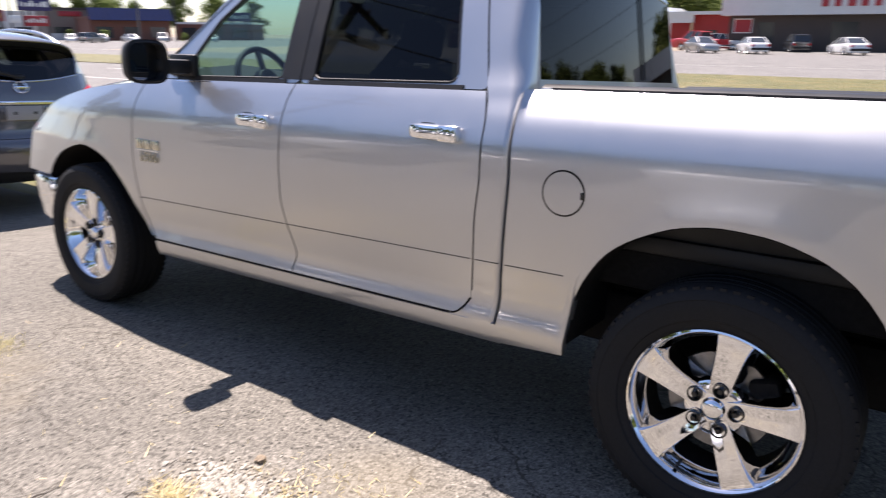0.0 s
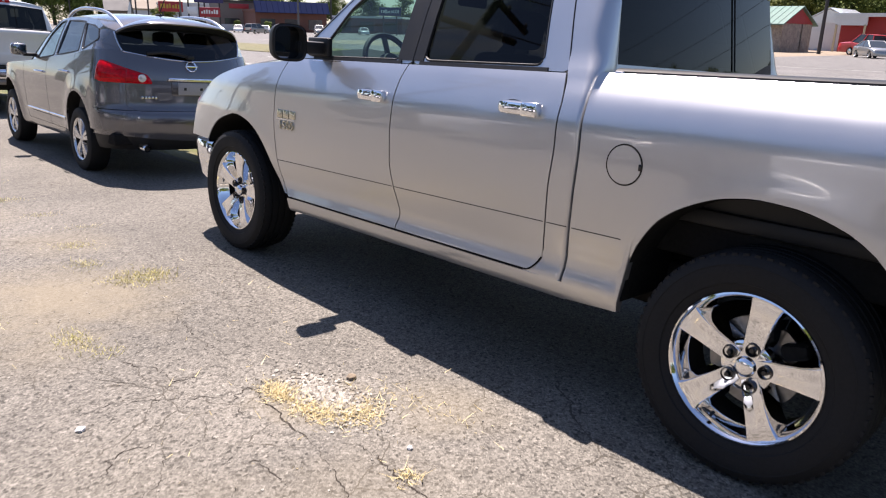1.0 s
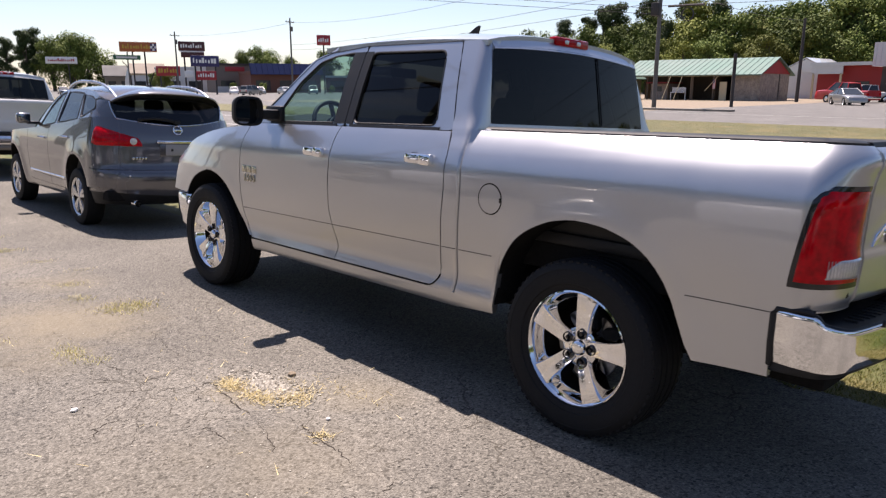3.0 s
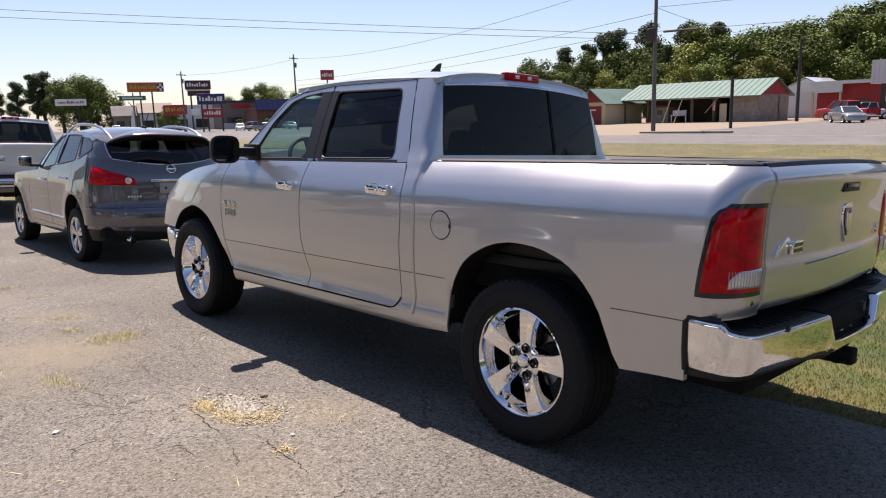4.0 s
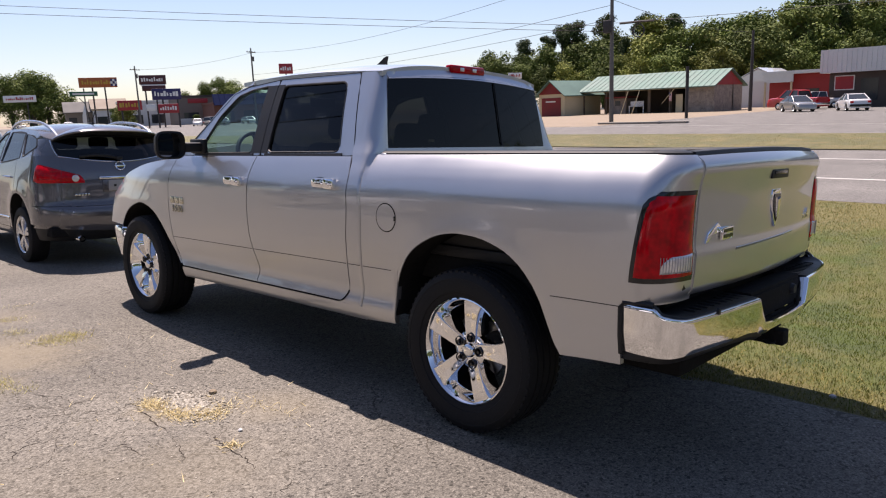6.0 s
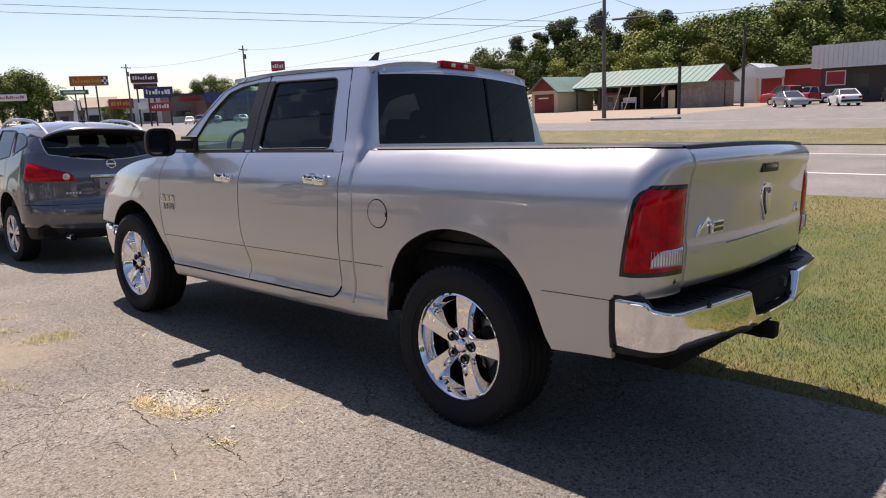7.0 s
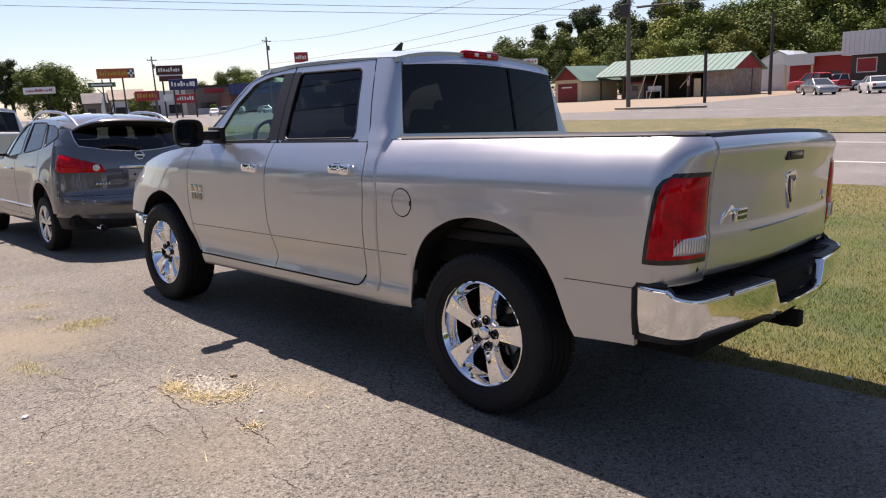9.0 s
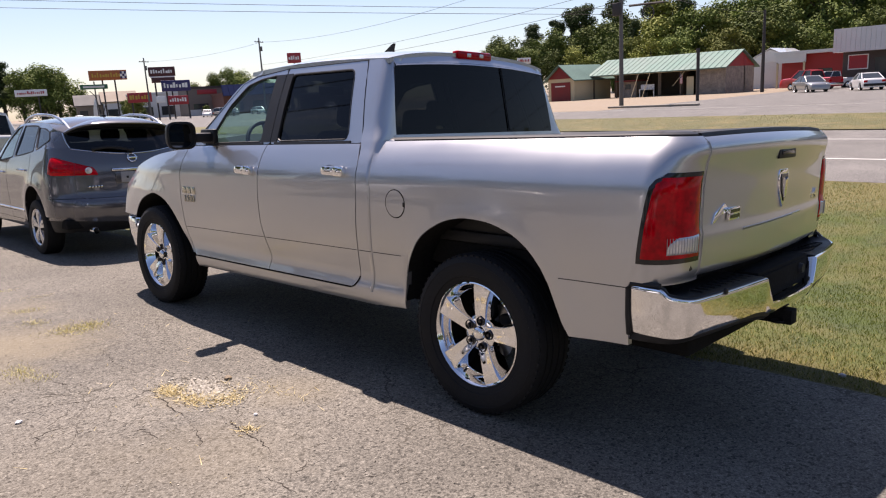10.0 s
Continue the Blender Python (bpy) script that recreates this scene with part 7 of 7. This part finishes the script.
part("cloth", panel([[(-0.03 - 0.32 * math.sin(math.pi * min(1, k / 9 + 0.1)) * j - 0.10 * (k / 9) ** 2, 0.03 * math.sin(k * 0.9), 0.9 + 2.0 * k / 9) for j in (0, 0.5, 1)] for k in range(10)], (0, 0.01, 0)), WHITE, ban)


# ---- shops down the highway ----
def block(x, y, w, d, h, turn, wall, band, label, roof=None):
    b = thing("shop_building", pose(x, y, 0, 0, 0, -turn), label, "building", "distant shops")
    part("wall", boxed((-w / 2, 0, 0), (w / 2, d, h)), wall, b)
    part("cornice", boxed((-w / 2 - 0.2, -0.2, h - 0.5), (w / 2 + 0.2, d + 0.2, h)), band, b)
    n = max(2, int(w / 5))
    for k in range(n):
        a = -w / 2 + w * (k + 0.2) / n
        part("window", boxed((a, -0.06, 0.6), (a + w / n * 0.6, 0.02, 2.9)), WINDOWDARK, b)
    if roof:
        bm = gable(bmesh.new(), -w / 2, w / 2, 0, d, h, h + 2.6, 0.2, 0.5)
        part("roof", bm, roof, b)
    return b


block(72.4, 205, 6.5, 9, 4.4, 18, TAN, TAN, "small tan building under a grey shingle roof", GREYROOF)
block(78.8, 200, 8.5, 11, 5.0, 18, METALSHEET, CREAM, "pale building under a tan pitched roof", TAN)
block(85.0, 185, 16, 12, 6.6, 14, METALSHEET, METALSHEET, "plain white shop building with dark windows")
brown = block(88.0, 166, 12, 12, 7.1, 16, SHOPTAUPE, SHOPBROWN, "brown shop building with a red sign on its front")
part("sign_board", boxed((-3.6, -0.16, 5.2), (1.2, -0.06, 6.3), 0.04), SIGNRED, brown)
part("pale_plinth", boxed((-6.0, -0.10, 0), (6.0, -0.02, 1.5)), METALSHEET, brown)
blue = block(91.5, 150, 17, 12, 5.0, 16, BRICK, BRICK, "brick shop building under a sloping blue metal awning")
bm = bmesh.new()
quads(bm, [[(x, y, z) for y, z in ((-1.6, 4.3), (-0.1, 6.8), (0.1, 6.8), (-1.45, 4.2), (-1.6, 4.3))] for x in (-8.8, 8.8)])
part("awning", bm, BLUEROOF, blue, smooth=0)
for k in range(14):
    part("awning_seam", tube([(-8.6 + 1.32 * k, -1.62, 4.32), (-8.6 + 1.32 * k, -0.1, 6.85)], 0.05, 4), BLUEROOF, blue)
block(112, 148, 18, 14, 4.2, 52, BRICK, WHITE, "low brick shop building with a white band")


# ---- parked cars in the distance ----
def make_car(kind, paint, m, label, group="distant parked cars"):
    car = thing("parked_car", m, label, "car", group)
    if kind == "pickup":
        top, cab = [(-2.7, 1.05), (-0.9, 1.05), (0.9, 1.05), (1.3, 1.12), (2.6, 1.02), (2.8, 0.8)], [(-0.75, 1.05), (-0.6, 1.72), (0.75, 1.76), (1.45, 1.08)]
    elif kind == "suv":
        top, cab = [(-2.3, 0.95), (-2.2, 1.05), (0.9, 1.0), (1.2, 1.02), (2.1, 0.92), (2.35, 0.7)], [(-2.2, 1.02), (-1.95, 1.66), (0.2, 1.72), (1.15, 1.02)]
    else:
        top, cab = [(-2.35, 0.8), (-2.2, 0.98), (-1.2, 0.98), (1.0, 0.92), (2.1, 0.78), (2.35, 0.6)], [(-1.75, 0.96), (-0.85, 1.42), (0.2, 1.44), (1.25, 0.92)]
    zt = curve([p[0] for p in top], [p[1] for p in top])
    P = []
    n = 28
    for i in range(n + 1):
        y = top[0][0] + (top[-1][0] - top[0][0]) * i / n
        e = min(1.0, min(y - top[0][0], top[-1][0] - y) / 0.35 + 0.02) ** 0.4
        w = 0.90 * (0.82 + 0.18 * e)
        lowz = 0.24
        for c in (-1.38, 1.40):
            d = abs(y - c) / 0.38
            if d < 1:
                lowz = max(lowz, 0.24 + 0.44 * math.sqrt(1 - d * d))
        z1 = max(float(zt(y)), lowz + 0.05)
        P.append([(s * x, y, z) for s, x, z in ((-1, w * 0.93, lowz), (-1, w, lowz * 0.5 + z1 * 0.5), (-1, w * 0.95, z1 - 0.06), (-1, w * 0.80, z1), (1, w * 0.80, z1), (1, w * 0.95, z1 - 0.06), (1, w, lowz * 0.5 + z1 * 0.5), (1, w * 0.93, lowz))])
    bm = bmesh.new()
    V = quads(bm, P)
    bm.faces.new(V[0])
    bm.faces.new(V[-1][::-1])
    part("body", bm, paint, car, smooth=50)
    (a, za), (b, zb), (c, zc), (d, zd) = cab
    part("roof", panel([[(x, y, z + (0.02 if x == 0 else 0)) for x in (-w, 0, w)] for y, z, w in ((b - 0.06, zb - 0.04, 0.63), (b, zb + 0.01, 0.60), ((b + c) / 2, (zb + zc) / 2 + 0.03, 0.62), (c, zc + 0.01, 0.60), (c + 0.08, zc - 0.04, 0.63))], (0, 0, -0.04)), paint, car)
    bm = bmesh.new()
    loops = [[(-0.80, a, za), (0.80, a, za), (0.80, d, zd), (-0.80, d, zd)], [(-0.62, b, zb), (0.62, b, zb), (0.62, c, zc), (-0.62, c, zc)]]
    quads(bm, loops, wrap_j=True)
    part("glasshouse", bm, WINDOWDARK, car, smooth=0)
    for s in (-1, 1):
        for y0, z0, y1, z1 in ((a, za, b, zb), ((a + d) / 2 - 0.05, (za + zd) / 2, (b + c) / 2 - 0.05, (zb + zc) / 2), (d, zd, c, zc)):
            part("pillar", tube([(s * 0.805, y0, z0), (s * 0.625, y1, z1)], 0.045, 5), paint, car)
        part("headlight", boxed((s * 0.62 - 0.16, top[-1][0] - 0.16, 0.60), (s * 0.62 + 0.16, top[-1][0] - 0.03, 0.74), 0.03), CLEARLENS, car)
        part("tail_light", boxed((s * 0.66 - 0.13, top[0][0] - 0.02, 0.66), (s * 0.66 + 0.13, top[0][0] + 0.06, 0.84), 0.02), REDLENS, car)
        for y in (-1.38, 1.40):
            w = part("wheel", lathe([(-0.10, 0.0), (-0.10, 0.05), (-0.08, 0.20), (-0.10, 0.21)], 16), SATIN, car, "", pose(s * -0.78 * -1, y, 0.32, 0, 0, 0 if s < 0 else 180))
            part("tyre", lathe([(-0.10, 0.205), (-0.11, 0.26), (-0.09, 0.32), (0.09, 0.32), (0.1, 0.2)], 20), RUBBER, w)
    part("bumper", boxed((-0.80, top[0][0] - 0.06, 0.36), (0.80, top[0][0] + 0.10, 0.56), 0.04), BLACK if kind != "pickup" else CHROME, car)
    return car


PALESILVER = material("pale_silver_paint", (0.30, 0.295, 0.285), 0.35, 0.6, 0.04, coat=0.8)
DARKCAR = material("charcoal_paint", (0.04, 0.042, 0.045), 0.3, 0.4, 0.05, coat=1.0)
make_car("sedan", PALESILVER, pose(67.5, 19.5, 0, 0, 0, 128), "silver sedan parked on the forecourt")
make_car("sedan", WHITE, pose(67.2, 14.9, 0, 0, 0, -62), "white sedan parked on the forecourt")
make_car("sedan", WHITE, pose(69.0, 7.5, 0, 0, 0, -62), "white sedan parked on the forecourt")
make_car("pickup", RED, pose(77.6, 22.6, 0, 0, 0, -28) @ Matrix.Diagonal((1.14, 1.2, 1.14, 1)), "red pickup parked beside the red shop")
make_car("pickup", WHITE, pose(80.8, 21.5, 0, 0, 0, 26), "white pickup parked beside the red shop")
make_car("suv", DARKCAR, pose(77.5, 13.0, 0, 0, 0, -70), "dark SUV parked at the shopfront")
make_car("suv", PALESILVER, pose(64.0, 118.0, 0, 0, 0, -70), "silver SUV parked by the highway")
for k, (x, y, p, q) in enumerate(((68, 132, WHITE, "sedan"), (72, 129, PALESILVER, "sedan"), (76, 126, WHITE, "sedan"), (80, 122, PALESILVER, "suv"), (50, 150, WHITE, "suv"), (44, 158, DARKCAR, "sedan"), (88, 118, WHITE, "sedan"))):
    make_car(q, p, pose(x, y, 0, 0, 0, 150 + 10 * (k % 3)), "%s parked by the distant shops" % {"sedan": "small sedan", "suv": "tall wagon"}[q])


# ---- trees ----
def foliage(name, dark, light):
    m = bpy.data.materials.new(name)
    m.use_nodes = True
    nt = m.node_tree
    b = nt.nodes["Principled BSDF"]
    g, r = nt.nodes.new("ShaderNodeNewGeometry"), nt.nodes.new("ShaderNodeMix")
    r.data_type = "RGBA"
    r.inputs["A"].default_value, r.inputs["B"].default_value = (*dark, 1), (*light, 1)
    nt.links.new(g.outputs["Random Per Island"], r.inputs["Factor"])
    info, hv = nt.nodes.new("ShaderNodeObjectInfo"), nt.nodes.new("ShaderNodeHueSaturation")
    mr = nt.nodes.new("ShaderNodeMapRange")
    mr.inputs["To Min"].default_value, mr.inputs["To Max"].default_value = 0.65, 1.35
    nt.links.new(info.outputs["Random"], mr.inputs["Value"])
    nt.links.new(mr.outputs[0], hv.inputs["Value"])
    nt.links.new(r.outputs["Result"], hv.inputs["Color"])
    nt.links.new(hv.outputs[0], b.inputs["Base Color"])
    b.inputs["Roughness"].default_value = 0.7
    b.inputs["Specular IOR Level"].default_value = 0.12
    return m


LEAF = foliage("broad_leaves", (0.056, 0.086, 0.019), (0.150, 0.185, 0.042))
LEAFPALE = foliage("yellow_green_leaves", (0.10, 0.12, 0.022), (0.22, 0.235, 0.055))
NEEDLE = foliage("pine_needles", (0.02, 0.034, 0.012), (0.06, 0.085, 0.03))
BARK = material("grey_brown_bark", (0.0728, 0.056, 0.042), 0.9, 0.0, 0.3, 2.0, 20.0)


def tree_meshes(seed, kind, leaves=8500):
    """Trunk with limbs, and a crown of many small leaf clumps, for a tree 10 m high."""
    r = random.Random(seed)
    tb, cb = bmesh.new(), bmesh.new()
    tube([(0, 0, -0.6), (0.08, 0.0, 2.5), (r.uniform(-0.3, 0.3), r.uniform(-0.3, 0.3), 6.0), (r.uniform(-0.4, 0.4), r.uniform(-0.4, 0.4), 9.2)], 0.26, 8, bm=tb, taper=(1.2, 0.9, 0.5, 0.12))
    blobs = []
    if kind == "pine":
        for k in range(16):
            z = 3.6 + 6.2 * k / 15
            a, d = r.uniform(0, 6.28), r.uniform(0.3, 1.9) * (1.15 - 0.8 * k / 15)
            blobs.append((d * math.cos(a), d * math.sin(a), z, r.uniform(0.6, 1.05)))
    else:
        for k in range(26):
            a, d = r.uniform(0, 6.28), r.uniform(0.3, 3.3)
            z = r.uniform(1.6, 8.7)
            d *= 1.0 - 0.5 * abs(z - 5.2) / 4.4
            blobs.append((d * math.cos(a), d * math.sin(a), z, r.uniform(0.9, 1.75)))
    for x, y, z, q in blobs:
        tube([(0.05, 0, max(1.6, z - 1.8)), (x * 0.5, y * 0.5, z - 0.7), (x, y, z)], 0.08, 5, bm=tb, taper=(1, 0.7, 0.3))
    verts, faces = [], []
    for k in range(leaves):
        x, y, z, q = blobs[k % len(blobs)]
        u = Vector((r.gauss(0, 1), r.gauss(0, 1), r.gauss(0, 1))).normalized() * q * r.uniform(0.35, 1.12)
        c = Vector((x + u.x, y + u.y, z + u.z * 0.82))
        n = (u.normalized() + Vector((r.uniform(-1, 1), r.uniform(-1, 1), r.uniform(-0.3, 1)))).normalized()
        t = n.orthogonal().normalized()
        t = Matrix.Rotation(r.uniform(0, 6.28), 3, n) @ t
        b = n.cross(t)
        s = r.uniform(0.10, 0.25) * (0.75 if kind == "pine" else 1.0)
        i = len(verts)
        verts += [c + t * s, c + b * s * 0.8 + n * 0.3 * s, c - t * s * 0.9 - b * 0.3 * s]
        faces.append((i, i + 1, i + 2))
    cb.free()
    cm = bpy.data.meshes.new("crown")
    cm.from_pydata([tuple(v) for v in verts], [], faces)
    cm.materials.append({"pine": NEEDLE, "pale": LEAFPALE, "broad": LEAF}[kind])
    return finish(tb, "trunk", BARK), cm


TREES = [(k, tree_meshes(s, k)) for s, k in ((1, "broad"), (2, "broad"), (3, "broad"), (4, "pale"), (5, "pale"), (6, "pine"), (7, "pine"))]
WORDS = {"broad": "broad-leaved tree with a full green crown", "pale": "yellow-green broad-leaved tree with a loose crown", "pine": "tall dark pine with a ragged crown"}


def tree(x, y, z, h, kind, group, r):
    pick = r.choice([t for k, t in TREES if k == kind])
    t = thing("tree", pose(x, y, z, 0, 0, r.uniform(0, 360)) @ Matrix.Diagonal((h / 10 * r.uniform(0.9, 1.25), h / 10 * r.uniform(0.9, 1.25), h / 10, 1)), WORDS[kind], "tree", group)
    part("trunk", pick[0], None, t)
    part("crown", pick[1], None, t)
    return t


rnd = random.Random(11)
ridge = curve((-40, 0, 30, 43, 56, 78, 95, 113, 140), (200, 190, 178, 171, 160, 152, 143, 131, 118))
tops = curve((-40, 0, 30, 43, 56, 78, 95, 104, 113, 140), (24, 25, 25, 24.5, 22, 20.5, 20, 17, 14, 11))
for row, (dx, hk, rise) in enumerate(((-22, 0.55, 0.0), (-10, 0.80, 1.0), (2, 1.0, 2.0))):
    y = -38.0
    while y < (112, 108, 106)[row]:
        kind = rnd.choice(("broad", "broad", "pale", "pale") if row == 0 else ("broad", "broad", "broad", "pale", "pine"))
        if row == 2 and 88 < y < 106:
            kind = "pine"
        h = (float(tops(y)) - rise) * hk * rnd.uniform(0.85, 1.06)
        tree(float(ridge(y)) + dx + rnd.uniform(-4, 4), y, rise, h, kind, "hillside trees", rnd)
        y += rnd.uniform(3.0, 5.0)
for x, y, h, kind in ((65, 236, 16.5, "broad"), (70, 234, 18, "broad"), (75, 236, 17, "broad"), (72, 242, 18.5, "broad"), (59, 240, 17, "pine"), (62, 244, 18, "pine"), (55, 243, 15, "pine"), (50, 246, 15, "pine"), (79.5, 235, 10.5, "broad"), (44, 250, 14, "broad"), (40, 252, 15, "pine"), (84, 238, 8, "pale"), (66, 160, 6, "pale"), (70, 175, 5, "broad"),
                      (128, 205, 12, "broad"), (120, 214, 11, "broad"), (137, 198, 14, "broad"), (146, 190, 14, "broad"), (153, 182, 12, "pale"), (112, 220, 9, "broad"), (101, 199, 10, "broad"), (106, 197, 12.5, "broad"), (112, 197, 14, "broad"), (117, 200, 11, "pale"), (97, 204, 9, "pale")):
    tree(x, y, 0, h, kind, "distant trees", rnd)
for x, y in ((69.0, 134.0), (74.0, 131.0), (84.0, 121.0), (59.0, 141.0)):
    tree(x, y, 0, rnd.uniform(1.6, 2.6), "broad", "roadside shrubs", rnd)


# ---- behind the camera, seen in paint and glass ----
for k, (x, y, q, p, w) in enumerate(((-8.9, 1.4, "suv", WHITE, "white wagon"), (-9.1, 4.2, "sedan", PALESILVER, "silver sedan"), (-9.0, 7.2, "sedan", WHITE, "white sedan"), (-9.2, -1.6, "sedan", DARKCAR, "dark sedan"), (-9.0, -4.6, "pickup", WHITE, "white pickup"), (-9.1, 10.0, "suv", DARKCAR, "dark wagon"))):
    make_car(q, p, LOT @ pose(x, y, 0, 0, 0, -90), "%s in the second row of the sales lot" % w, "second row of cars")
rnd = random.Random(5)
for k in range(30):
    a = radians(150 + 200 * k / 29)
    d = rnd.uniform(46, 60)
    x, y = -4 + d * math.sin(a) * 1.0, -2 + d * math.cos(a)
    if x < 0.0:
        tree(x, y, height(x, y) - 0.1, rnd.uniform(12, 18), rnd.choice(("broad", "broad", "pine")), "trees behind the lot", rnd)
for k in range(44):
    x, y = 20 + 100 * k / 43 + rnd.uniform(-3, 3), -92 + 47 * k / 43 - 8 * (k % 2) + rnd.uniform(-4, 4)
    tree(x, y, 0, rnd.uniform(10, 15), rnd.choice(("broad", "broad", "pine")), "trees behind the lot", rnd)
